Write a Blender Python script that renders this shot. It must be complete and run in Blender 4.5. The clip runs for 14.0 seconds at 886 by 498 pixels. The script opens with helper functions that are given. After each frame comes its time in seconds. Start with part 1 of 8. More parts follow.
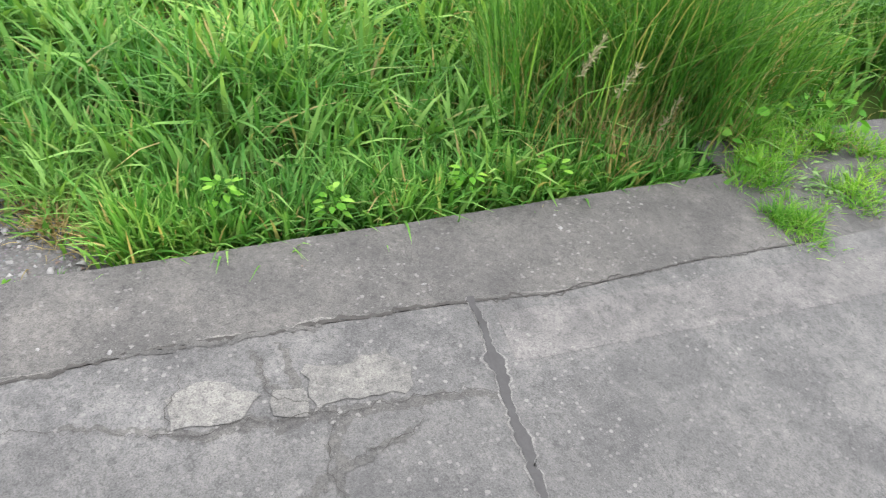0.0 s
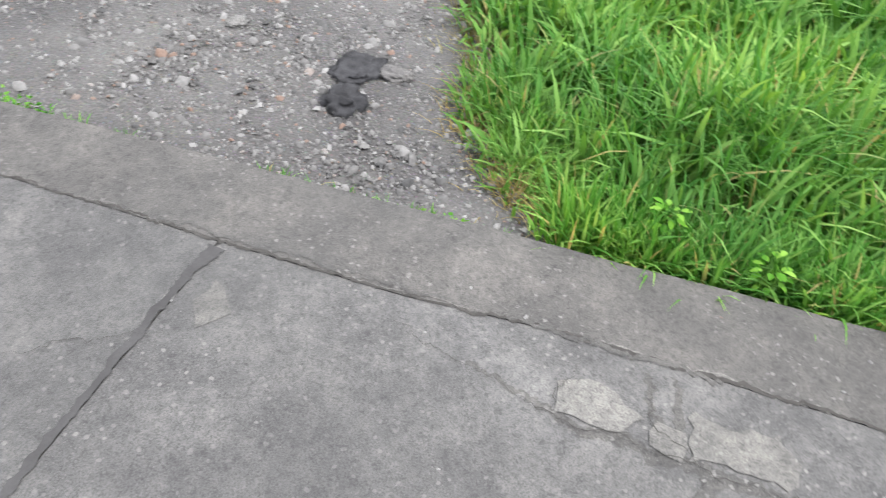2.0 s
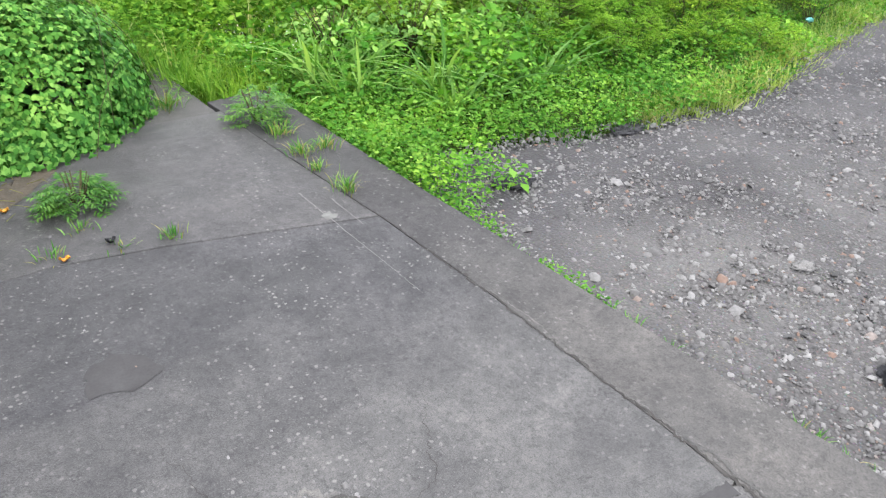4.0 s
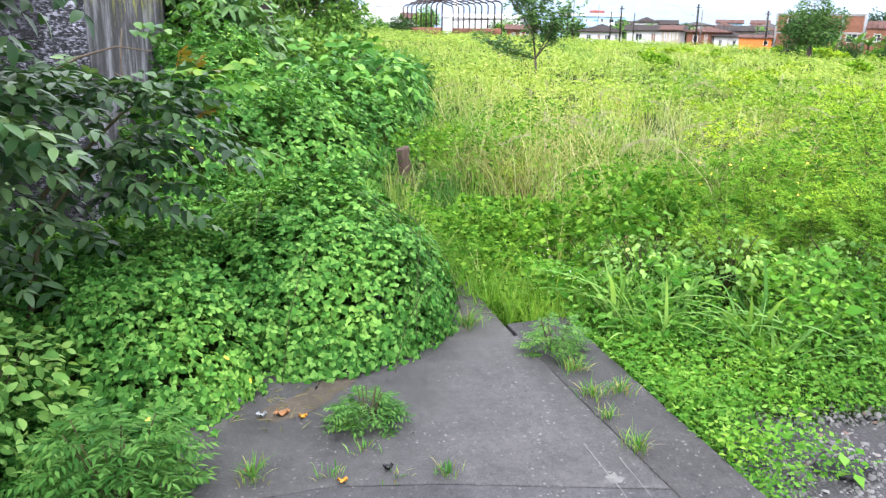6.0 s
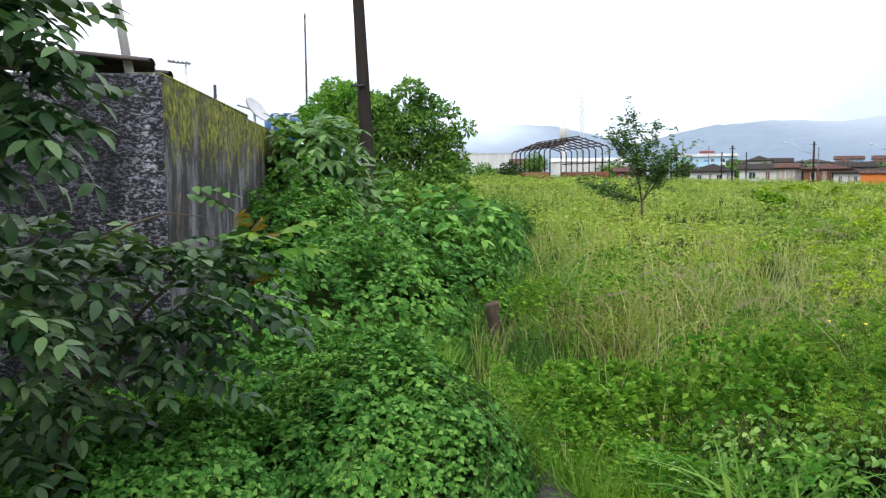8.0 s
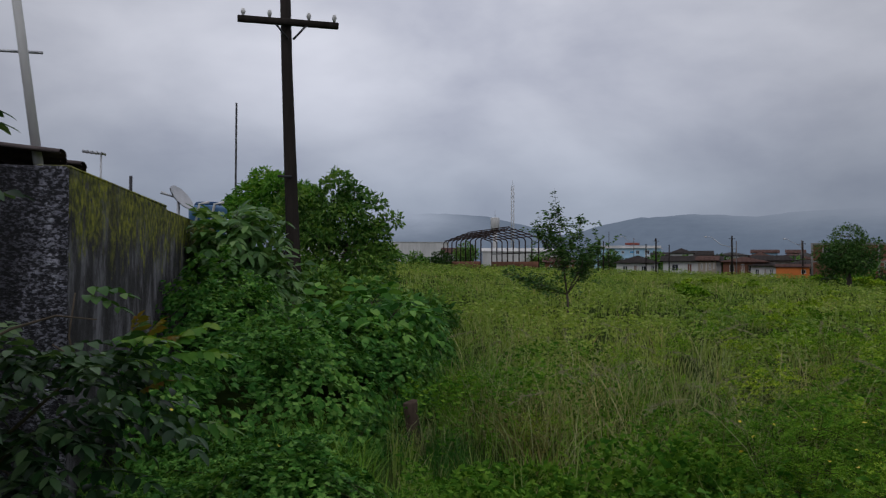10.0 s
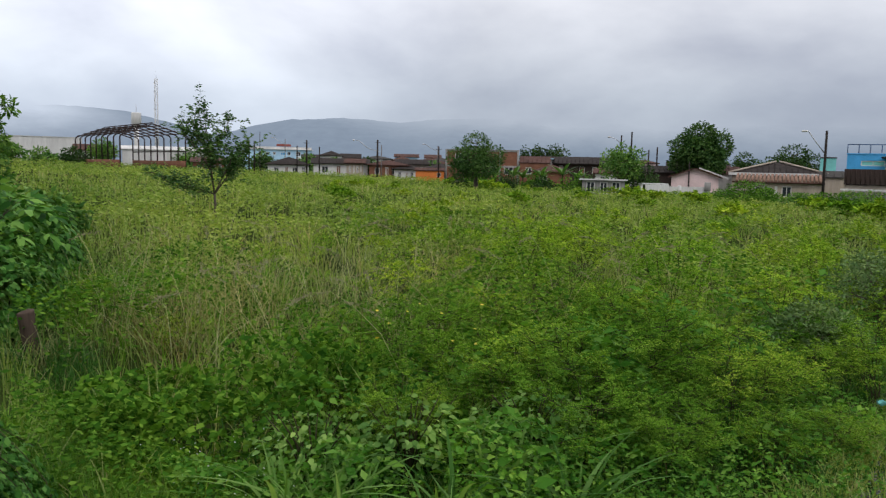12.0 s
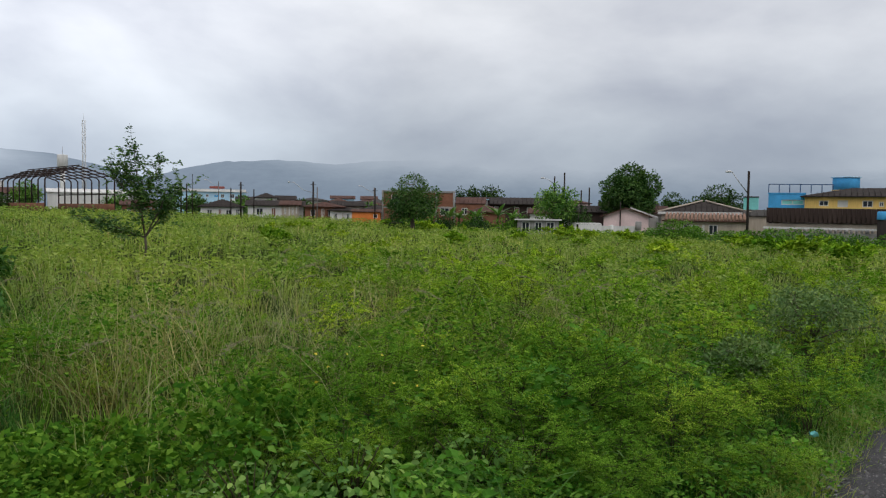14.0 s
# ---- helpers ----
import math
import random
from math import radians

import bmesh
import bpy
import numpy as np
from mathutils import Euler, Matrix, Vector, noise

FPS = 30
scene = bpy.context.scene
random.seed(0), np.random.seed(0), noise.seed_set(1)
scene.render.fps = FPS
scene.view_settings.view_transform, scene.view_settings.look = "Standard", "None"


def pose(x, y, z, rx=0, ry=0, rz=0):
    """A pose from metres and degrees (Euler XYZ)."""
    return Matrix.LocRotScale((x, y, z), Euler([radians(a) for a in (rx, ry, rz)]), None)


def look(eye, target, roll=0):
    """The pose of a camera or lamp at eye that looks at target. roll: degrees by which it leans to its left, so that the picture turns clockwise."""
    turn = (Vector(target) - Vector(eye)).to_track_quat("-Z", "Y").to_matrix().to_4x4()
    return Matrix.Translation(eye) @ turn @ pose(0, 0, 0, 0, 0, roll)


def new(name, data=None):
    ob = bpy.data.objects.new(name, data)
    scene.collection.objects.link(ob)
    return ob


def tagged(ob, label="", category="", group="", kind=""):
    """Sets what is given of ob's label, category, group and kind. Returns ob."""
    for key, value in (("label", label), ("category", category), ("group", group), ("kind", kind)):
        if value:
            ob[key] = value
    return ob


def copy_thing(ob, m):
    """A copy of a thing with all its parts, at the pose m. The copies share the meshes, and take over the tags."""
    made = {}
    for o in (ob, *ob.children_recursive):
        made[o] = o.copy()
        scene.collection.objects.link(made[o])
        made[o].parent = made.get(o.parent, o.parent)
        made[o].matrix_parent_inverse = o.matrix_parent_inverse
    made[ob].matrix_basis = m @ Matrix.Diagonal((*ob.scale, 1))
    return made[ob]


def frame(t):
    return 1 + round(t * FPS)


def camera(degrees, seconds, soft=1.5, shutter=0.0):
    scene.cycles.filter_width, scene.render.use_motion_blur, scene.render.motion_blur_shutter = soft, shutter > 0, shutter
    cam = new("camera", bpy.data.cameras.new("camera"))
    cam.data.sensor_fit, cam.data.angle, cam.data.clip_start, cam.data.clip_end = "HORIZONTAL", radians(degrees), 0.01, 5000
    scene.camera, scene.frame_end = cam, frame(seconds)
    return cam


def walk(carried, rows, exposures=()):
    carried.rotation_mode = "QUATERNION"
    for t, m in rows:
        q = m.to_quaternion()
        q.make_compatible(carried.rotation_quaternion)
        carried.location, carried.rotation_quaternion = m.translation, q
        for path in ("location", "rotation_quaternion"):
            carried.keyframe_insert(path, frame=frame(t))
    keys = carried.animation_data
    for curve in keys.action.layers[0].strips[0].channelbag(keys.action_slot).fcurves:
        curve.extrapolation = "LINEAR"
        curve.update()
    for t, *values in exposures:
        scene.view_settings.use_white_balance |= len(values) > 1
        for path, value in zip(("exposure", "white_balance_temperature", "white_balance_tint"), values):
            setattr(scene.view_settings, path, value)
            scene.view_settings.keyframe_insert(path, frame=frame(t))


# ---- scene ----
cam = camera(58.55, 14.0, 1.2, 0.15)
PATH = [
    (0.0, (-0.028, -0.296, 1.487), (1.375, -0.919, 0.205), 4.61),
    (0.5, (-0.041, -0.26, 1.482), (1.437, -0.671, 0.198), 4.59),
    (1.0, (-0.05, -0.215, 1.481), (1.436, -0.462, 0.166), 5.24),
    (1.5, (-0.047, -0.169, 1.46), (1.454, -0.279, 0.143), 5.06),
    (2.0, (-0.046, -0.068, 1.449), (1.471, 0.144, 0.163), 7.91),
    (2.5, (-0.086, -0.047, 1.466), (1.321, 0.646, 0.224), 5.85),
    (3.0, (-0.135, -0.037, 1.501), (1.146, 1.019, 0.386), 3.88),
    (3.2, (-0.156, -0.026, 1.51), (1.081, 1.111, 0.426), 3.46),
    (5.3, (-0.149, 0.268, 1.603), (0.701, 1.934, 0.894), -0.1),
    (5.5, (-0.138, 0.288, 1.623), (0.621, 2.017, 0.965), -0.6),
    (6.0, (-0.019, 0.297, 1.654), (0.533, 2.144, 1.123), 1.1),
    (6.5, (0.1, 0.325, 1.671), (0.537, 2.23, 1.247), 1.2),
    (7.0, (0.138, 0.52, 1.675), (0.592, 2.443, 1.363), 0.8),
    (7.5, (0.17, 0.664, 1.695), (0.6, 2.6, 1.432), 0.4),
    (8.0, (0.273, 0.735, 1.708), (0.566, 2.705, 1.524), -0.5),
    (8.2, (0.328, 0.731, 1.721), (0.57, 2.709, 1.554), -0.0),
    (10.3, (0.419, 0.772, 1.78), (0.976, 2.692, 1.824), -0.3),
    (10.5, (0.468, 0.791, 1.772), (1.099, 2.688, 1.744), -0.4),
    (11.0, (0.539, 0.83, 1.749), (1.376, 2.643, 1.628), 0.7),
    (11.5, (0.53, 0.851, 1.74), (1.602, 2.532, 1.578), 1.1),
    (12.0, (0.512, 0.872, 1.728), (1.745, 2.434, 1.528), 1.2),
    (12.5, (0.519, 0.901, 1.722), (1.845, 2.385, 1.53), 1.3),
    (13.0, (0.512, 0.903, 1.73), (1.881, 2.352, 1.571), 1.5),
    (13.5, (0.506, 0.903, 1.732), (1.892, 2.342, 1.628), 1.6),
    (14.0, (0.513, 0.902, 1.724), (1.87, 2.367, 1.63), 0.8),
]
EXPOSURES = [(0.0, 1.86, 6450, 10), (3.2, 1.81, 6400, 10), (5.3, 1.9, 6150, 15), (6.5, 2.0, 6080, 15), (7.0, 1.7, 6080, 14), (7.5, 1.27, 6100, 12), (8.2, 0.65, 6300, 11), (10.3, -1.1, 6100, 15), (10.6, -0.9, 6150, 15), (11.0, -0.64, 6250, 14), (11.5, -0.25, 6350, 13), (12.0, -0.06, 6430, 12), (13.2, 0.03, 6500, 11), (14.0, -0.2, 6450, 10)]
walk(cam, [(t, look(eye, target, roll)) for t, eye, target, roll in PATH], EXPOSURES)


# ---- node helpers ----
def node(nt, kind, **values):
    n = nt.nodes.new(kind)
    for key, value in values.items():
        n.inputs[key.replace("_", " ")].default_value = value
    return n


def ramp(nt, fac, stops):
    r = nt.nodes.new("ShaderNodeValToRGB")
    while len(r.color_ramp.elements) < len(stops):
        r.color_ramp.elements.new(0.5)
    for e, (p, c) in zip(r.color_ramp.elements, stops):
        e.position, e.color = p, (*c, 1)
    nt.links.new(fac, r.inputs[0])
    return r.outputs[0]


def mixc(nt, fac, a, b, how="MIX"):
    m = nt.nodes.new("ShaderNodeMix")
    m.data_type, m.blend_type = "RGBA", how
    for sock, v in ((m.inputs[0], fac), (m.inputs[6], a), (m.inputs[7], b)):
        if isinstance(v, bpy.types.NodeSocket):
            nt.links.new(v, sock)
        elif isinstance(v, tuple):
            sock.default_value = (*v, 1)
        else:
            sock.default_value = v
    return m.outputs[2]


def noise_tex(nt, scale, detail=4.0, rough=0.55, vec=None, distortion=0.0):
    n = node(nt, "ShaderNodeTexNoise", Scale=scale, Detail=detail, Roughness=rough, Distortion=distortion)
    if vec is not None:
        nt.links.new(vec, n.inputs[0])
    return n.outputs[0]


def voronoi(nt, scale, vec=None, feature="F1", out=0):
    n = node(nt, "ShaderNodeTexVoronoi", Scale=scale)
    n.feature = feature
    if vec is not None:
        nt.links.new(vec, n.inputs[0])
    return n.outputs[out]


def spot(nt):
    """World place, for textures at real size."""
    return nt.nodes.new("ShaderNodeNewGeometry").outputs["Position"]


def material(name):
    m = bpy.data.materials.new(name)
    m.use_nodes = True
    nt = m.node_tree
    return m, nt, nt.nodes["Principled BSDF"]


def bump(nt, bsdf, height, strength, distance):
    b = node(nt, "ShaderNodeBump", Strength=strength, Distance=distance)
    nt.links.new(height, b.inputs["Height"])
    nt.links.new(b.outputs[0], bsdf.inputs["Normal"])


# ---- world and sun: a low, closed cloud cover ----
world = bpy.data.worlds.new("overcast")
world.use_nodes = True
scene.world = world
wt = world.node_tree
sky = wt.nodes.new("ShaderNodeTexSky")
sky.sky_type, sky.sun_disc = "NISHITA", False
sky.sun_elevation, sky.sun_rotation = radians(52), radians(205)
tc = wt.nodes.new("ShaderNodeTexCoord")
mapping = wt.nodes.new("ShaderNodeMapping")
mapping.inputs["Scale"].default_value = (1.0, 1.0, 2.0)
wt.links.new(tc.outputs["Generated"], mapping.inputs[0])
big = noise_tex(wt, 3.0, 6.0, 0.5, mapping.outputs[0], 0.12)
sep = wt.nodes.new("ShaderNodeSeparateXYZ")
wt.links.new(tc.outputs["Generated"], sep.inputs[0])
rise = ramp(wt, sep.outputs[2], [(0.0, (0.44, 0.51, 0.6)), (0.08, (0.53, 0.59, 0.67)), (0.2, (0.8, 0.83, 0.89)), (0.4, (1.0, 1.01, 1.04)), (0.7, (1.08, 1.08, 1.1)), (1.0, (1.28, 1.28, 1.28))])
lumps = ramp(wt, big, [(0.34, (0.76, 0.77, 0.81)), (0.5, (1.0, 1.0, 1.0)), (0.64, (1.2, 1.19, 1.17))])
cloud = mixc(wt, 1.0, rise, lumps, "MULTIPLY")
# the cover is thinner over the hills in the north
thin = wt.nodes.new("ShaderNodeVectorMath")
thin.operation = "DOT_PRODUCT"
wt.links.new(tc.outputs["Generated"], thin.inputs[0])
thin.inputs[1].default_value = (0.2, 0.954, 0.22)
cloud = mixc(wt, 1.0, cloud, ramp(wt, thin.outputs["Value"], [(0.88, (1, 1, 1)), (0.98, (1.34, 1.34, 1.34)), (1.0, (1.42, 1.42, 1.42))]), "MULTIPLY")
skyw = mixc(wt, 1.0, sky.outputs[0], (0.08, 0.08, 0.08), "MULTIPLY")
both = mixc(wt, 0.95, skyw, cloud)
bg = wt.nodes["Background"]
wt.links.new(both, bg.inputs[0])
bg.inputs[1].default_value = 1.0

sun_data = bpy.data.lights.new("sun", "SUN")
sun_data.energy, sun_data.angle, sun_data.color = 0.9, radians(30), (1.0, 0.97, 0.93)
sun = new("sun", sun_data)
sun.matrix_world = look(Vector((math.sin(radians(205)) * 0.62, math.cos(radians(205)) * 0.62, 0.79)) * 60, (0, 0, 0))


# ---- materials ----
def leaf_mat(name, dark, mid, light, trans=0.35, rough=0.5, scale=0.7, dry=None, dry_at=0.93, gloss=0.12, plants=False):
    m, nt, b = material(name)
    isl = nt.nodes.new("ShaderNodeNewGeometry").outputs["Random Per Island"]
    c = ramp(nt, isl, [(0.0, dark), (0.5, mid), (dry_at - 0.04 if dry else 1.0, light)] + ([(dry_at, dry)] if dry else []))
    large = ramp(nt, noise_tex(nt, scale, 4.0, 0.6, spot(nt)), [(0.32, (0.5, 0.65, 0.55)), (0.5, (1.0, 1.0, 0.9)), (0.66, (1.4, 1.25, 1.0))])
    c = mixc(nt, 1.0, c, large, "MULTIPLY")
    if plants:
        each = nt.nodes.new("ShaderNodeObjectInfo").outputs["Random"]
        c = mixc(nt, 1.0, c, ramp(nt, each, [(0.0, (0.5, 0.68, 0.65)), (0.4, (0.88, 0.94, 0.95)), (0.75, (1.05, 1.02, 1.0)), (1.0, (1.22, 1.12, 1.1))]), "MULTIPLY")
    nt.links.new(c, b.inputs["Base Color"])
    b.inputs["Roughness"].default_value = rough
    b.inputs["Specular IOR Level"].default_value = gloss
    t = nt.nodes.new("ShaderNodeBsdfTranslucent")
    warm = mixc(nt, 1.0, c, (1.25, 1.2, 0.6), "MULTIPLY")
    nt.links.new(warm, t.inputs[0])
    mix = nt.nodes.new("ShaderNodeMixShader")
    mix.inputs[0].default_value = trans
    nt.links.new(b.outputs[0], mix.inputs[1])
    nt.links.new(t.outputs[0], mix.inputs[2])
    nt.links.new(mix.outputs[0], nt.nodes["Material Output"].inputs[0])
    return m


def plain(name, colour, rough=0.7, vary=0.25, scale=3.0, metal=0.0, bumps=0.0, streak=False):
    """A painted, plastered or wooden surface with blotches and grain."""
    m, nt, b = material(name)
    p = spot(nt)
    if streak:
        mp = nt.nodes.new("ShaderNodeMapping")
        mp.inputs["Scale"].default_value = (1, 1, 0.12)
        nt.links.new(p, mp.inputs[0])
        p = mp.outputs[0]
    a = noise_tex(nt, scale, 6.0, 0.65, p)
    f = noise_tex(nt, scale * 14, 3.0, 0.6, p)
    lo, hi = 1 - vary, 1 + vary
    c = mixc(nt, 1.0, colour, ramp(nt, a, [(0.3, (lo, lo, lo)), (0.7, (hi, hi, hi))]), "MULTIPLY")
    c = mixc(nt, 1.0, c, ramp(nt, f, [(0.3, (0.92, 0.92, 0.92)), (0.7, (1.08, 1.08, 1.08))]), "MULTIPLY")
    nt.links.new(c, b.inputs["Base Color"])
    b.inputs["Roughness"].default_value, b.inputs["Metallic"].default_value = rough, metal
    b.inputs["Specular IOR Level"].default_value = 0.5 if rough < 0.6 else 0.1
    if bumps:
        bump(nt, b, f, 0.5, bumps)
    return m


def concrete_mat(name, tone, wet=0.0, damp_from=99.0):
    m, nt, b = material(name)
    p = spot(nt)
    blotch = noise_tex(nt, 1.25, 7.0, 0.66, p, 0.7)
    fine = noise_tex(nt, 26.0, 5.0, 0.7, p)
    grit = noise_tex(nt, 240.0, 2.0, 0.6, p)
    c = ramp(nt, blotch, [(0.28, tuple(0.66 * t for t in tone)), (0.44, tuple(0.88 * t for t in tone)), (0.56, tuple(1.08 * t for t in tone)), (0.72, tuple(1.5 * t for t in tone))])
    c = mixc(nt, 1.0, c, ramp(nt, fine, [(0.3, (0.72, 0.72, 0.73)), (0.52, (1, 1, 1)), (0.72, (1.22, 1.21, 1.18))]), "MULTIPLY")
    c = mixc(nt, 1.0, c, ramp(nt, grit, [(0.36, (0.66, 0.66, 0.66)), (0.5, (1, 1, 1)), (0.66, (1.2, 1.2, 1.2))]), "MULTIPLY")
    mid = ramp(nt, noise_tex(nt, 5.5, 5.0, 0.6, p, 0.3), [(0.36, (0.74, 0.74, 0.75)), (0.5, (1, 1, 1)), (0.64, (1.22, 1.21, 1.2))])
    pits = ramp(nt, noise_tex(nt, 62.0, 4.0, 0.75, p, 0.5), [(0.38, (0.65, 0.65, 0.66)), (0.47, (1, 1, 1)), (0.6, (1, 1, 1)), (0.68, (1.35, 1.34, 1.31))])
    c = mixc(nt, 1.0, c, pits, "MULTIPLY")
    c = mixc(nt, 1.0, c, mid, "MULTIPLY")
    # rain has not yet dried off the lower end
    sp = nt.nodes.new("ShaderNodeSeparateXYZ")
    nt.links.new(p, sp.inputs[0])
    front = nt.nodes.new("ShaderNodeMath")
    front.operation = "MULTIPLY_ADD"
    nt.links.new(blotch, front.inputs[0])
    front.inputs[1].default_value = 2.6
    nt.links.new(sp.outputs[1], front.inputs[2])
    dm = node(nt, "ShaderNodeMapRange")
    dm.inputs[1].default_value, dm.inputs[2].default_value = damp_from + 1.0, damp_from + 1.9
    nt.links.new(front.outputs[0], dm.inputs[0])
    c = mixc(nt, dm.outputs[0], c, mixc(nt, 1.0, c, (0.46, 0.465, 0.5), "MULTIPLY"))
    # worn-out aggregate: pale and dark chips of stone
    wobble = mixc(nt, 0.02, p, node(nt, "ShaderNodeTexNoise", Scale=60.0).outputs[1], "ADD")
    for scale, cut, tint in ((52.0, 0.24, (0.15, 0.146, 0.14)), (130.0, 0.2, (0.115, 0.112, 0.108)), (95.0, 0.14, (0.025, 0.025, 0.025))):
        v = node(nt, "ShaderNodeTexVoronoi", Scale=scale)
        nt.links.new(wobble, v.inputs[0])
        chip = ramp(nt, v.outputs["Distance"], [(cut, (1, 1, 1)), (cut + 0.07, (0, 0, 0))])
        pick = ramp(nt, v.outputs["Color"], [(0.56, (0, 0, 0)), (0.75, (0.75, 0.75, 0.75))])
        patch = ramp(nt, noise_tex(nt, 2.3, 3.0, 0.6, p), [(0.38, (0.15, 0.15, 0.15)), (0.6, (1, 1, 1))])
        amount = mixc(nt, 1.0, mixc(nt, 1.0, chip, pick, "MULTIPLY"), patch, "MULTIPLY")
        c = mixc(nt, amount, c, tint)
    # hairline crazing
    cr = voronoi(nt, 1.7, mixc(nt, 0.12, p, node(nt, "ShaderNodeTexNoise", Scale=5.0, Detail=5.0).outputs[1], "ADD"), "DISTANCE_TO_EDGE")
    line = ramp(nt, cr, [(0.0, (0.45, 0.45, 0.45)), (0.006, (1, 1, 1))])
    c = mixc(nt, 0.18, c, mixc(nt, 1.0, c, line, "MULTIPLY"))
    nt.links.new(c, b.inputs["Base Color"])
    rgh = ramp(nt, blotch, [(0.35, (0.62 - wet,) * 3), (0.6, (0.85 - wet * 0.4,) * 3)])
    nt.links.new(rgh, b.inputs["Roughness"])
    h = mixc(nt, 0.5, fine, grit)
    bump(nt, b, h, 0.8, 0.008)
    return m


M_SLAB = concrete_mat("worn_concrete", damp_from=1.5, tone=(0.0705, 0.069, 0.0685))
M_SLAB_WET = concrete_mat("damp_concrete", (0.039, 0.0375, 0.0385), 0.2)
M_SMOOTH = concrete_mat("smooth_screed", (0.085, 0.081, 0.08))
M_KERB = concrete_mat("kerb_concrete", damp_from=1.7, tone=(0.0585, 0.0556, 0.053))
M_PALE = concrete_mat("pale_mortar", (0.1, 0.0965, 0.091))
M_RIM = concrete_mat("crumbled_rim", (0.125, 0.122, 0.118))
M_SOILED = concrete_mat("soiled_concrete", (0.06, 0.047, 0.032))
M_GRIME = concrete_mat("grimy_concrete", (0.05, 0.048, 0.046))
M_HOLE = concrete_mat("rough_dirt_bed", (0.034, 0.032, 0.029))
M_SEAL = plain("dark_joint_filler", (0.047, 0.046, 0.047), 0.75, 0.2, 9.0, bumps=0.002)
M_CRACK = plain("crack_dirt", (0.044, 0.042, 0.04), 0.95, 0.3, 30.0)
M_PAINT = plain("worn_white_line", (0.1248, 0.1248, 0.12), 0.7, 0.35, 20.0)
M_ASPHALT = plain("old_asphalt", (0.036, 0.036, 0.039), 0.9, 0.55, 18.0, bumps=0.014)
M_STONE = None


def ground_mats():
    m, nt, b = material("field_soil")
    p = spot(nt)
    c = ramp(nt, noise_tex(nt, 0.9, 6.0, 0.65, p), [(0.3, (0.018, 0.03, 0.008)), (0.5, (0.035, 0.055, 0.014)), (0.72, (0.06, 0.066, 0.022))])
    nt.links.new(c, b.inputs["Base Color"])
    b.inputs["Roughness"].default_value, b.inputs["Specular IOR Level"].default_value = 1.0, 0.0
    bump(nt, b, noise_tex(nt, 8.0, 5.0, 0.6, p), 0.6, 0.05)
    g, nt, b = material("gravel_dirt")
    p = spot(nt)
    c = ramp(nt, noise_tex(nt, 1.0, 5.0, 0.6, p, 0.4), [(0.3, (0.03, 0.0285, 0.0295)), (0.5, (0.06, 0.0575, 0.057)), (0.72, (0.09, 0.087, 0.084))])
    c = mixc(nt, 1.0, c, ramp(nt, noise_tex(nt, 90.0, 4.0, 0.7, p), [(0.3, (0.6, 0.6, 0.6)), (0.7, (1.35, 1.35, 1.35))]), "MULTIPLY")
    v = node(nt, "ShaderNodeTexVoronoi", Scale=85.0)
    nt.links.new(p, v.inputs[0])
    c = mixc(nt, ramp(nt, v.outputs["Distance"], [(0.2, (0.55, 0.55, 0.55)), (0.34, (0, 0, 0))]), c, mixc(nt, 0.6, (0.16, 0.155, 0.15), v.outputs["Color"], "MULTIPLY"))
    sp = nt.nodes.new("ShaderNodeSeparateXYZ")
    nt.links.new(p, sp.inputs[0])
    front = nt.nodes.new("ShaderNodeMath")
    front.operation = "MULTIPLY_ADD"
    nt.links.new(noise_tex(nt, 1.6, 4.0, 0.6, p), front.inputs[0])
    front.inputs[1].default_value = 1.6
    nt.links.new(sp.outputs[1], front.inputs[2])
    dm = node(nt, "ShaderNodeMapRange")
    dm.inputs[1].default_value, dm.inputs[2].default_value = 2.2, 3.0
    nt.links.new(front.outputs[0], dm.inputs[0])
    c = mixc(nt, dm.outputs[0], c, mixc(nt, 1.0, c, (0.54, 0.54, 0.58), "MULTIPLY"))
    nt.links.new(c, b.inputs["Base Color"])
    b.inputs["Roughness"].default_value = 0.9
    bump(nt, b, v.outputs["Distance"], 0.7, 0.008)
    s, nt, b = material("gravel_stone")
    isl = nt.nodes.new("ShaderNodeNewGeometry").outputs["Random Per Island"]
    c = ramp(nt, isl, [(0.0, (0.035, 0.035, 0.036)), (0.3, (0.085, 0.083, 0.082)), (0.62, (0.105, 0.102, 0.101)), (0.95, (0.185, 0.183, 0.18)), (0.97, (0.13, 0.085, 0.065))])
    c = mixc(nt, 1.0, c, ramp(nt, noise_tex(nt, 60.0, 4.0, 0.6, spot(nt)), [(0.3, (0.75, 0.75, 0.75)), (0.7, (1.2, 1.2, 1.2))]), "MULTIPLY")
    nt.links.new(c, b.inputs["Base Color"])
    b.inputs["Roughness"].default_value = 0.8
    return m, g, s


M_SOIL, M_GRAVEL, M_STONE = ground_mats()


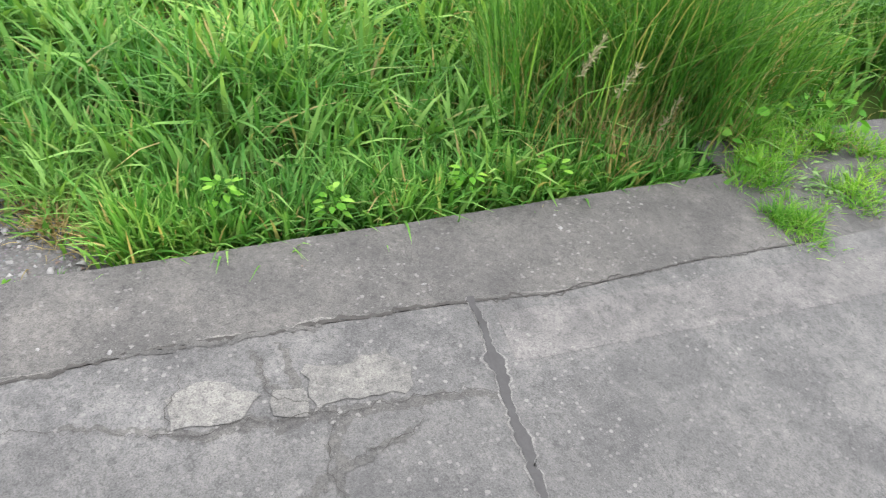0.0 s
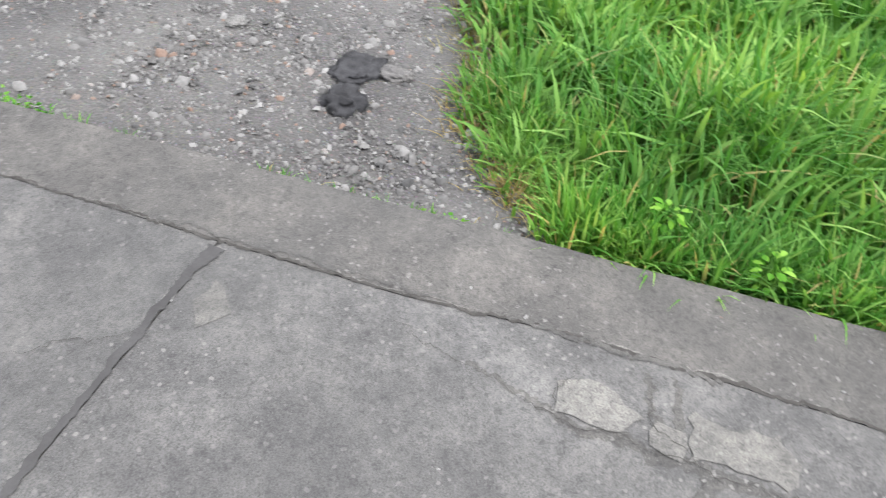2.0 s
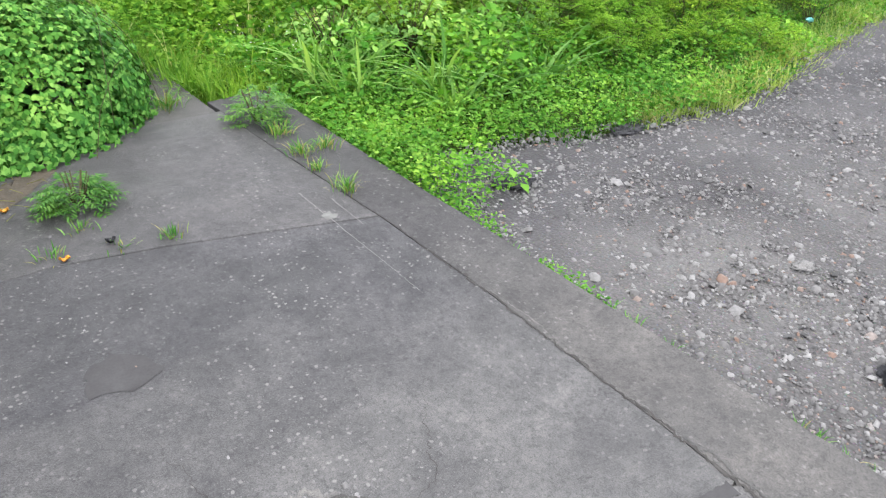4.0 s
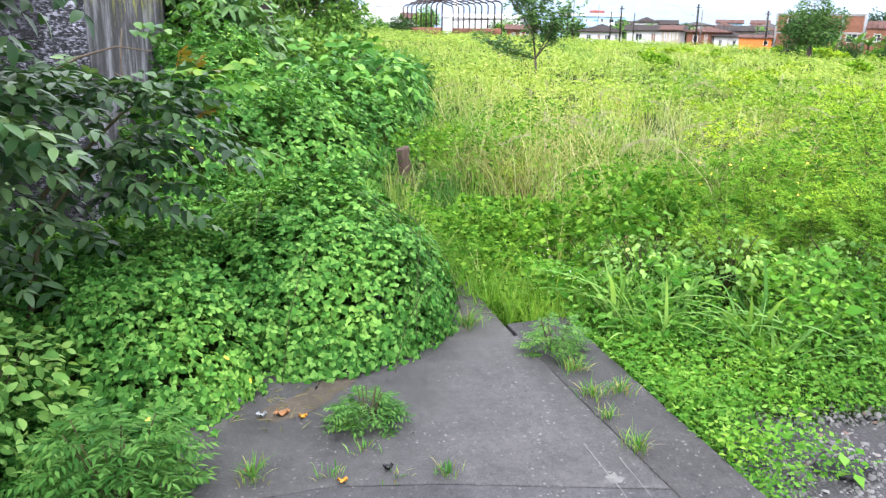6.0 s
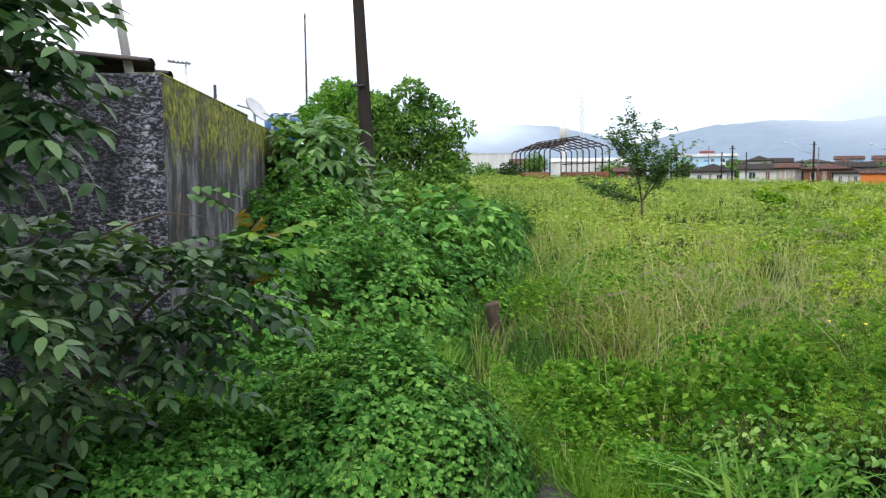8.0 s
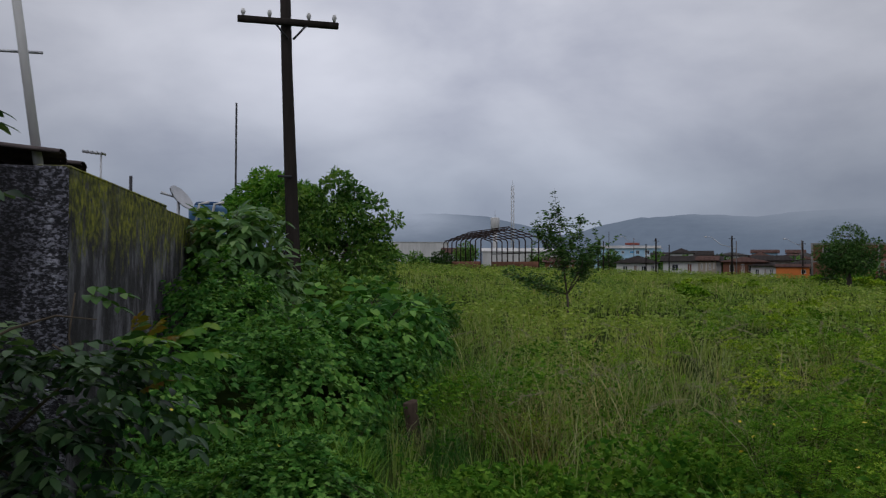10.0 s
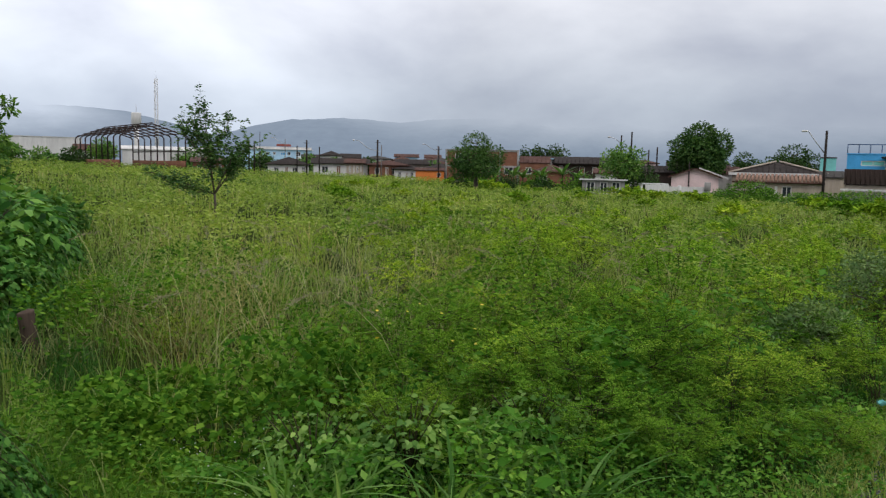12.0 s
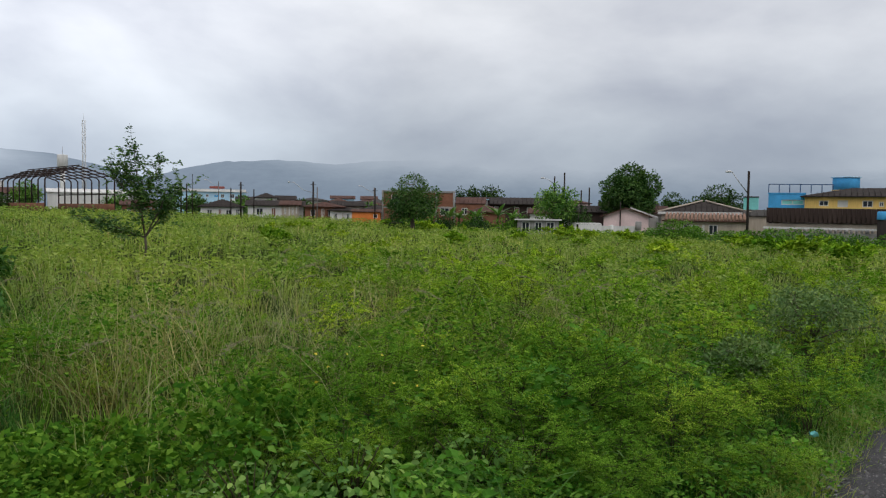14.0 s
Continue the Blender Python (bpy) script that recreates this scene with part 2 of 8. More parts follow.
def wall_mat():
    m, nt, b = material("weathered_roughcast")
    p = spot(nt)
    mp = nt.nodes.new("ShaderNodeMapping")
    mp.inputs["Scale"].default_value = (1, 1, 0.22)
    nt.links.new(p, mp.inputs[0])
    run = noise_tex(nt, 2.0, 6.0, 0.68, mp.outputs[0])
    dash = nt.nodes.new("ShaderNodeMapping")
    dash.inputs["Scale"].default_value = (1, 1, 1.25)
    nt.links.new(p, dash.inputs[0])
    rough = noise_tex(nt, 11.0, 6.0, 0.75, dash.outputs[0])
    c = ramp(nt, run, [(0.36, (0.007, 0.007, 0.009)), (0.47, (0.02, 0.02, 0.024)), (0.56, (0.056, 0.056, 0.064)), (0.66, (0.12, 0.12, 0.13))])
    flecks = nt.nodes.new("ShaderNodeMapping")
    flecks.inputs["Scale"].default_value = (0.75, 0.75, 1.3)
    nt.links.new(p, flecks.inputs[0])
    grain = noise_tex(nt, 50.0, 3.0, 0.65, flecks.outputs[0], 0.4)
    c = mixc(nt, 1.0, c, ramp(nt, rough, [(0.38, (0.55, 0.55, 0.57)), (0.5, (0.9, 0.9, 0.9)), (0.62, (1.3, 1.3, 1.3))]), "MULTIPLY")
    c = mixc(nt, 1.0, c, ramp(nt, grain, [(0.42, (0.22, 0.22, 0.24)), (0.51, (0.7, 0.7, 0.7)), (0.58, (3.4, 3.4, 3.45))]), "MULTIPLY")
    # rain has washed the plaster paler towards the outer edge
    sx = nt.nodes.new("ShaderNodeSeparateXYZ")
    nt.links.new(p, sx.inputs[0])
    edge = nt.nodes.new("ShaderNodeMath")
    edge.operation = "MULTIPLY_ADD"
    nt.links.new(rough, edge.inputs[0])
    edge.inputs[1].default_value = 0.5
    nt.links.new(sx.outputs[0], edge.inputs[2])
    washed = node(nt, "ShaderNodeMapRange")
    washed.inputs[1].default_value, washed.inputs[2].default_value = -1.2, -0.5
    nt.links.new(edge.outputs[0], washed.inputs[0])
    c = mixc(nt, washed.outputs[0], c, mixc(nt, 1.0, c, (1.35, 1.35, 1.4), "MULTIPLY"))
    nt.links.new(c, b.inputs["Base Color"])
    b.inputs["Roughness"].default_value = 0.95
    bump(nt, b, grain, 0.9, 0.03)
    g, nt, b = material("mossy_plaster")
    p = spot(nt)
    mp = nt.nodes.new("ShaderNodeMapping")
    mp.inputs["Scale"].default_value = (1, 1, 0.45)
    nt.links.new(p, mp.inputs[0])
    run = noise_tex(nt, 4.0, 8.0, 0.72, mp.outputs[0])
    c = ramp(nt, run, [(0.37, (0.01, 0.009, 0.01)), (0.49, (0.036, 0.033, 0.037)), (0.64, (0.19, 0.187, 0.205))])
    sep = nt.nodes.new("ShaderNodeSeparateXYZ")
    nt.links.new(p, sep.inputs[0])
    streaks = noise_tex(nt, 7.0, 6.0, 0.75, mp.outputs[0])
    level = nt.nodes.new("ShaderNodeMath")
    level.operation = "MULTIPLY_ADD"
    nt.links.new(streaks, level.inputs[0])
    level.inputs[1].default_value = 2.3
    nt.links.new(sep.outputs[2], level.inputs[2])
    mr = node(nt, "ShaderNodeMapRange")
    mr.inputs[1].default_value, mr.inputs[2].default_value = 2.98, 3.22
    nt.links.new(level.outputs[0], mr.inputs[0])
    tufty = ramp(nt, noise_tex(nt, 16.0, 5.0, 0.65, p, 0.5), [(0.34, (0, 0, 0)), (0.46, (1, 1, 1))])
    patchy = ramp(nt, noise_tex(nt, 1.1, 3.0, 0.6, p), [(0.34, (0.4, 0.4, 0.4)), (0.46, (1, 1, 1))])
    cover = mixc(nt, 1.0, mixc(nt, 1.0, mr.outputs[0], tufty, "MULTIPLY"), patchy, "MULTIPLY")
    mossy = ramp(nt, noise_tex(nt, 14.0, 5.0, 0.6, p), [(0.36, (0.03, 0.04, 0.004)), (0.5, (0.14, 0.15, 0.008)), (0.64, (0.32, 0.32, 0.02))])
    c = mixc(nt, cover, c, mossy)
    nt.links.new(c, b.inputs["Base Color"])
    b.inputs["Roughness"].default_value = 0.95
    bump(nt, b, noise_tex(nt, 30.0, 5.0, 0.7, p), 0.7, 0.02)
    return m, g


M_ROUGHCAST, M_MOSSY = wall_mat()
M_GRASS = leaf_mat("lush_grass", (0.03, 0.11, 0.018), (0.062, 0.185, 0.034), (0.15, 0.3, 0.085), 0.4, 0.45, 0.9, (0.3, 0.26, 0.13), 0.97)
M_GRASS_BLUE = leaf_mat("broad_grass", (0.06, 0.16, 0.034), (0.115, 0.235, 0.058), (0.2, 0.35, 0.11), 0.38, 0.5, 0.9, gloss=0.05)
M_STRAW = leaf_mat("dry_grass", (0.13, 0.125, 0.045), (0.21, 0.195, 0.075), (0.28, 0.265, 0.13), 0.3, 0.7, gloss=0.0)
M_STALK = leaf_mat("pale_stalk", (0.19, 0.205, 0.085), (0.3, 0.305, 0.15), (0.44, 0.44, 0.27), 0.3, 0.7, gloss=0.0)
M_FIELD = leaf_mat("field_grass", (0.157, 0.245, 0.05), (0.242, 0.338, 0.09), (0.342, 0.42, 0.188), 0.38, 0.6, 0.25, (0.4, 0.37, 0.22), 0.95, 0.0)
M_FEATHER = leaf_mat("feathery_leaf", (0.062, 0.165, 0.01), (0.215, 0.375, 0.028), (0.385, 0.52, 0.07), 0.25, 0.6, 1.1, gloss=0.0, plants=True)
M_THORNY = leaf_mat("thorny_leaf", (0.046, 0.125, 0.013), (0.152, 0.29, 0.026), (0.32, 0.46, 0.065), 0.25, 0.6, 1.1, gloss=0.0, plants=True)
M_CANOPY = leaf_mat("field_leaf", (0.137, 0.24, 0.037), (0.222, 0.333, 0.07), (0.332, 0.425, 0.148), 0.38, 0.6, 0.22, gloss=0.0)
M_HERB = leaf_mat("herb_leaf", (0.03, 0.1, 0.013), (0.076, 0.192, 0.022), (0.185, 0.335, 0.05), 0.33, 0.55, 0.9, gloss=0.0)
M_VINE = leaf_mat("vine_leaf", (0.022, 0.088, 0.017), (0.07, 0.208, 0.036), (0.185, 0.36, 0.088), 0.3, 0.5, 1.4, gloss=0.06)
M_WEED = leaf_mat("weed_leaf", (0.045, 0.16, 0.02), (0.1, 0.26, 0.034), (0.2, 0.37, 0.075), 0.4, 0.5, 1.5, gloss=0.05)
M_PALEWEED = leaf_mat("pale_weed_leaf", (0.05, 0.165, 0.02), (0.11, 0.26, 0.034), (0.205, 0.37, 0.072), 0.37, 0.5, 3.0, gloss=0.05)
M_SOFT = leaf_mat("soft_weed_leaf", (0.08, 0.19, 0.045), (0.145, 0.285, 0.075), (0.25, 0.4, 0.125), 0.37, 0.55, 3.0, gloss=0.05)
M_HANGING = leaf_mat("hanging_leaf", (0.045, 0.125, 0.03), (0.09, 0.2, 0.05), (0.19, 0.32, 0.115), 0.3, 0.4, 1.5, gloss=0.3)
M_TALL = leaf_mat("tall_grass", (0.0608, 0.176, 0.0162), (0.122, 0.284, 0.0297), (0.231, 0.405, 0.081), 0.35, 0.55, 0.8, (0.27, 0.24, 0.13), 0.95, 0.0)
# darker than lush_grass: shade in and behind the tall clump is in the colour
M_REED_SHADED = leaf_mat("shaded_reedy_grass", (0.025, 0.09, 0.014), (0.055, 0.16, 0.026), (0.13, 0.265, 0.06), 0.36, 0.45, 0.9, (0.28, 0.24, 0.12), 0.96)
M_WITHERED = leaf_mat("withered_grass", (0.06, 0.035, 0.018), (0.1, 0.062, 0.032), (0.16, 0.11, 0.06), 0.25, 0.8)
M_FADED = leaf_mat("faded_brown_grass", (0.12, 0.1, 0.055), (0.19, 0.16, 0.09), (0.27, 0.24, 0.15), 0.3, 0.8, gloss=0.0)
M_GREYLEAF = leaf_mat("grey_green_leaf", (0.0508, 0.109, 0.0362), (0.102, 0.181, 0.0653), (0.189, 0.29, 0.123), 0.25, 0.6, 2.0)
M_FRESH = leaf_mat("fresh_grass", (0.07, 0.185, 0.02), (0.14, 0.3, 0.036), (0.26, 0.42, 0.09), 0.4, 0.5, 1.2)
M_WORMWOOD = leaf_mat("fern_weed_leaf", (0.03, 0.105, 0.02), (0.065, 0.17, 0.034), (0.125, 0.25, 0.062), 0.3, 0.5, 2.0)
M_BUSH = leaf_mat("dark_pinnate_leaf", (0.011, 0.037, 0.014), (0.038, 0.094, 0.034), (0.115, 0.195, 0.09), 0.25, 0.42, 1.2, gloss=0.25)
M_YOUNG = leaf_mat("young_pinnate_leaf", (0.075, 0.2, 0.03), (0.14, 0.29, 0.045), (0.24, 0.36, 0.07), 0.4, 0.4, 1.2)
M_AMBER = leaf_mat("unfolding_amber_leaf", (0.11, 0.12, 0.02), (0.2, 0.16, 0.025), (0.25, 0.11, 0.03), 0.4, 0.4, 1.2)
M_TREE = leaf_mat("tree_leaf", (0.036, 0.11, 0.022), (0.09, 0.21, 0.042), (0.2, 0.34, 0.085), 0.35, 0.4, 0.8)
M_DARKTREE = leaf_mat("dark_tree_leaf", (0.018, 0.05, 0.014), (0.03, 0.075, 0.018), (0.055, 0.11, 0.03), 0.25, 0.5, 0.4)
M_LONETREE = leaf_mat("mango_leaf", (0.022, 0.065, 0.016), (0.045, 0.11, 0.026), (0.09, 0.17, 0.05), 0.25, 0.5, 0.4)
M_SAPLING = leaf_mat("sapling_leaf", (0.034, 0.095, 0.03), (0.065, 0.148, 0.045), (0.145, 0.25, 0.09), 0.3, 0.4, 1.0)
M_BANANA = leaf_mat("banana_leaf", (0.06, 0.15, 0.04), (0.1, 0.2, 0.06), (0.15, 0.26, 0.1), 0.35, 0.4, 0.5)
M_RANK = leaf_mat("rank_leaf", (0.036, 0.11, 0.016), (0.082, 0.2, 0.03), (0.165, 0.31, 0.062), 0.3, 0.6, 0.5, gloss=0.0)
M_STEM = plain("green_brown_stem", (0.05, 0.046, 0.022), 0.8, 0.3, 8.0)
M_TWIG = plain("grey_brown_twig", (0.12, 0.095, 0.07), 0.85, 0.3, 9.0)
M_BARK = plain("bark", (0.1, 0.082, 0.066), 0.9, 0.35, 6.0, bumps=0.02, streak=True)
M_STUMP = plain("weathered_stump_wood", (0.08, 0.058, 0.045), 0.9, 0.4, 12.0, bumps=0.01, streak=True)
M_POLE = plain("tarred_pole_wood", (0.03, 0.025, 0.022), 0.85, 0.4, 5.0, bumps=0.01, streak=True)
M_PETAL = plain("yellow_petal", (0.75, 0.6, 0.04), 0.5, 0.15, 40.0)
M_WHITEBLOOM = plain("white_bloom", (0.75, 0.77, 0.7), 0.6, 0.1, 40.0)
M_SEED = plain("pale_seed_head", (0.28, 0.26, 0.15), 0.7, 0.2, 30.0)
M_RUST = plain("rusty_steel", (0.05, 0.036, 0.034), 0.8, 0.35, 2.0)
M_DARKROOF = plain("weathered_dark_roof", (0.036, 0.03, 0.028), 0.85, 0.35, 1.5, streak=True)
M_ROOFTILE = plain("weathered_brown_roof_tile", (0.085, 0.07, 0.068), 0.9, 0.4, 4.0, streak=True)
M_TILE = plain("clay_roof_tile", (0.092, 0.05, 0.041), 0.85, 0.4, 1.6)
M_FIBRE = plain("grey_fibre_cement", (0.063, 0.0594, 0.05625), 0.85, 0.3, 3.0, bumps=0.01)
M_PINK = plain("pink_plaster", (0.72, 0.55, 0.54), 0.85, 0.12, 0.8)
M_WHITE = plain("white_plaster", (0.612, 0.6035, 0.5865), 0.85, 0.16, 0.8, streak=True)
M_CREAM = plain("cream_plaster", (0.4125, 0.3525, 0.285), 0.85, 0.2, 0.8, streak=True)
M_YELLOW = plain("yellow_paint", (0.72, 0.49, 0.16), 0.8, 0.15, 0.7, streak=True)
M_BLUE = plain("bright_blue_paint", (0.07, 0.33, 0.62), 0.7, 0.15, 0.7)
M_LIGHTBLUE = plain("light_blue_paint", (0.4, 0.6, 0.75), 0.8, 0.12, 0.7)
M_TURQ = plain("turquoise_paint", (0.2, 0.55, 0.52), 0.8, 0.15, 0.7)
M_ORANGE = plain("orange_paint", (0.7, 0.22, 0.06), 0.8, 0.15, 0.7)
M_BRICK = plain("raw_hollow_brick", (0.209, 0.099, 0.06325), 0.9, 0.25, 1.2)
M_BROWN = plain("brown_cladding", (0.051, 0.036, 0.0312), 0.75, 0.2, 1.0, streak=True)
M_SCALLOP = plain("pale_orange_clay_tile", (0.24, 0.15, 0.11), 0.85, 0.55, 2.6)
M_DARKBLUE = plain("dark_blue_steel", (0.035, 0.08, 0.17), 0.6, 0.2, 3.0)
M_REDWALL = plain("red_painted_wall", (0.26, 0.085, 0.07), 0.8, 0.2, 1.0)
M_GREYWALL = plain("grey_block_wall", (0.27, 0.26, 0.25), 0.9, 0.3, 1.0, streak=True)
M_GLASS = plain("dark_window", (0.03, 0.035, 0.045), 0.15, 0.1, 1.0)
M_METAL = plain("galvanised_steel", (0.45, 0.46, 0.48), 0.45, 0.15, 6.0, metal=0.7)
M_DARKMETAL = plain("dark_metal", (0.06, 0.06, 0.065), 0.6, 0.2, 6.0, metal=0.4)
M_TANKBLUE = plain("blue_tank_plastic", (0.03, 0.12, 0.26), 0.45, 0.1, 3.0)
M_POST = plain("grey_concrete_pole", (0.16, 0.15, 0.145), 0.85, 0.2, 3.0, streak=True)
M_BAG = plain("pale_plastic_bag", (0.24, 0.248, 0.264), 0.3, 0.2, 30.0)
M_CYAN = plain("turquoise_plastic", (0.14, 0.4, 0.38), 0.7, 0.1, 20.0)
M_PEEL = plain("orange_peel", (0.45, 0.198, 0.012), 0.5, 0.15, 50.0)
M_DEADLEAF = plain("dead_leaf", (0.25, 0.13, 0.06), 0.8, 0.3, 40.0)


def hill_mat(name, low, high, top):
    """Far hills as a glowing backdrop, with mist painted into colour and fade."""
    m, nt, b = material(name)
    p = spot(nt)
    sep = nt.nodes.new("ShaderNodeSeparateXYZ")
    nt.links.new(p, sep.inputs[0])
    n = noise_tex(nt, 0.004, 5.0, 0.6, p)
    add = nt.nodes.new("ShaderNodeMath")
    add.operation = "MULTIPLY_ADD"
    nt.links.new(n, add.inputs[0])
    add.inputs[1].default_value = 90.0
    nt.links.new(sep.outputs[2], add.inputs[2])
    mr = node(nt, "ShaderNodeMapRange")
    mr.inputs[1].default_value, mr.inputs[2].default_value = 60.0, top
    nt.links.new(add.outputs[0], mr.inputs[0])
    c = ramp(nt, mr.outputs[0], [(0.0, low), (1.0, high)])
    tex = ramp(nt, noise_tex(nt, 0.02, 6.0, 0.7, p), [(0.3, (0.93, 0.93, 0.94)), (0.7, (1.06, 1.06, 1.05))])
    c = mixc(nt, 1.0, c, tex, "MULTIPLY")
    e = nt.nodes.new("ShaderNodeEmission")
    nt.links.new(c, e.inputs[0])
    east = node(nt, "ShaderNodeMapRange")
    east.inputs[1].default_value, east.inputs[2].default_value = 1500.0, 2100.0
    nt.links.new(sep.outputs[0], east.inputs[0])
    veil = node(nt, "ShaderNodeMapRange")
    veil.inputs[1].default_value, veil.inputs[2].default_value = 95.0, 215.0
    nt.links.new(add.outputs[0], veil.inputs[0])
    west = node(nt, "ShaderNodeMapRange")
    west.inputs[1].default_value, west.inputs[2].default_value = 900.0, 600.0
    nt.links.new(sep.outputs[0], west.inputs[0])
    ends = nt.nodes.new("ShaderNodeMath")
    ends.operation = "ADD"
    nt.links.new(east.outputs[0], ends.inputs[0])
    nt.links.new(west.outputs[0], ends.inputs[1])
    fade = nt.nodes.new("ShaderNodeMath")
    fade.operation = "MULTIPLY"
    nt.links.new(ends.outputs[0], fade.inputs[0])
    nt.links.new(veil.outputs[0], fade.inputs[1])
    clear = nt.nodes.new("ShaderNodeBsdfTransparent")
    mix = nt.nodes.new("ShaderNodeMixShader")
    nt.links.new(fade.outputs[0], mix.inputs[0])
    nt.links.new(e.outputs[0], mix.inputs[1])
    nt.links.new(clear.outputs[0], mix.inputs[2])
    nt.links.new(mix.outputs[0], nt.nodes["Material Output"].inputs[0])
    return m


M_HILL = hill_mat("painted_haze_hill", (0.235, 0.3, 0.385), (0.29, 0.355, 0.44), 260.0)


# ---- mesh helpers ----
rng = np.random.default_rng(11)
ORIGIN = {}


def mesh_data(name, verts, faces):
    """faces: arrays of quads or of triangles."""
    me = bpy.data.meshes.new(name)
    verts = np.asarray(verts, np.float32)
    faces = [np.asarray(f, np.int32) for f in faces if len(f)]
    me.vertices.add(len(verts))
    me.vertices.foreach_set("co", verts.ravel())
    loops = np.concatenate([f.ravel() for f in faces])
    me.loops.add(len(loops))
    me.loops.foreach_set("vertex_index", loops)
    sizes = np.concatenate([np.full(len(f), f.shape[1]) for f in faces])
    me.polygons.add(len(sizes))
    me.polygons.foreach_set("loop_start", np.r_[0, np.cumsum(sizes)[:-1]].astype(np.int32))
    me.update(calc_edges=True)
    return me


def thing(name, at, label, category, group="", kind=""):
    ob = new(name)
    ob.location = at
    ORIGIN[ob.name] = Vector(at)
    return tagged(ob, label, category, group, kind)


def link_mesh(name, me, mat, parent=None, label="", smooth=False):
    me.materials.append(mat)
    if smooth:
        me.polygons.foreach_set("use_smooth", np.ones(len(me.polygons), bool))
    ob = new(name, me)
    if parent is not None:
        ob.parent = parent
        ORIGIN[ob.name] = ORIGIN[parent.name]
    return tagged(ob, label)


def apart_from(verts, parent):
    v = np.asarray(verts, float)
    return v - np.array(ORIGIN[parent.name]) if parent is not None else v


class Shape:
    """Gathers simple solids into one mesh, in world metres."""

    def __init__(self):
        self.v, self.q, self.t = [], [], []

    def box(self, c, s, rz=0.0, bevel=0.0):
        x, y, z = (d / 2 for d in s)
        ca, sa, n = math.cos(rz), math.sin(rz), len(self.v)
        b = min(bevel, x * 0.6, y * 0.6, z * 0.6)
        rings = [(-z, b), (-z + b, 0), (z - b, 0), (z, b)] if b else [(-z, 0), (z, 0)]
        for h, inset in rings:
            for px, py in ((-x + inset, -y + inset), (x - inset, -y + inset), (x - inset, y - inset), (-x + inset, y - inset)):
                self.v.append((c[0] + px * ca - py * sa, c[1] + px * sa + py * ca, c[2] + h))
        k = len(rings)
        self.q.append((n + 3, n + 2, n + 1, n))
        for r in range(k - 1):
            a = n + 4 * r
            for i in range(4):
                j = (i + 1) % 4
                self.q.append((a + i, a + j, a + 4 + j, a + 4 + i))
        a = n + 4 * (k - 1)
        self.q.append((a, a + 1, a + 2, a + 3))
        return self

    def tube(self, pts, radii, sides=6):
        pts = [Vector(p) for p in pts]
        n = len(self.v)
        for i, p in enumerate(pts):
            d = (pts[min(i + 1, len(pts) - 1)] - pts[max(i - 1, 0)]).normalized()
            side = d.cross(Vector((0.31, 0.95, 0.07))).normalized()
            up = d.cross(side)
            for k in range(sides):
                a = 2 * math.pi * k / sides
                self.v.append(tuple(p + (side * math.cos(a) + up * math.sin(a)) * radii[i]))
        for i in range(len(pts) - 1):
            for k in range(sides):
                a, b = n + i * sides + k, n + i * sides + (k + 1) % sides
                self.q.append((a, b, b + sides, a + sides))
        for end, turn in ((0, -1), (len(pts) - 1, 1)):
            c = len(self.v)
            self.v.append(tuple(pts[end]))
            for k in range(sides):
                a, b = n + end * sides + k, n + end * sides + (k + 1) % sides
                self.t.append((a, b, c) if turn > 0 else (b, a, c))
        return self

    def poly(self, pts):
        n = len(self.v)
        self.v += [tuple(p) for p in pts]
        if len(pts) == 4:
            self.q.append((n, n + 1, n + 2, n + 3))
        else:
            self.t += [(n, n + i, n + i + 1) for i in range(1, len(pts) - 1)]
        return self

    def slab(self, pts, thick):
        """A flat plate: outline pts, thickened along its normal."""
        p = [Vector(a) for a in pts]
        nrm = (p[1] - p[0]).cross(p[2] - p[0]).normalized() * thick
        k = len(p)
        self.poly(p)
        self.poly([a - nrm for a in reversed(p)])
        for i in range(k):
            a, b = p[i], p[(i + 1) % k]
            self.poly([a, a - nrm, b - nrm, b])
        return self


def part(name, shape, mat, parent=None, label="", smooth=False):
    me = mesh_data(name, apart_from(shape.v, parent), [shape.q, shape.t])
    return link_mesh(name, me, mat, parent, label, smooth)


def single(name, shape, mat, label, category, group="", kind="", smooth=False):
    """A thing of one mesh, its origin at its base."""
    v = np.array(shape.v)
    at = Vector((*v[:, :2].mean(0), v[:, 2].min()))
    ob = link_mesh(name, mesh_data(name, v - np.array(at), [shape.q, shape.t]), mat, None, "", smooth)
    ob.location = at
    return tagged(ob, label, category, group, kind)


def cloud_part(name, pieces, mat, parent=None, label="", local=False):
    """Joins (verts, faces) pieces of leaves or blades into one mesh."""
    vs, fs, n = [], {3: [], 4: []}, 0
    for v, f in pieces:
        vs.append(v)
        fs[f.shape[1]].append(f + n)
        n += len(v)
    v = np.concatenate(vs)
    me = mesh_data(name, v if local else apart_from(v, parent), [np.concatenate(x) for x in fs.values() if x])
    return link_mesh(name, me, mat, parent, label, True)


# ---- leaves and blades ----
def unit(v):
    return v / np.maximum(np.linalg.norm(v, axis=-1, keepdims=True), 1e-9)


def random_ways(n, low=-0.3, high=0.7):
    a, z = rng.uniform(0, 2 * np.pi, n), rng.uniform(low, high, n)
    r = np.sqrt(1 - z * z)
    return np.stack([np.cos(a) * r, np.sin(a) * r, z], 1)


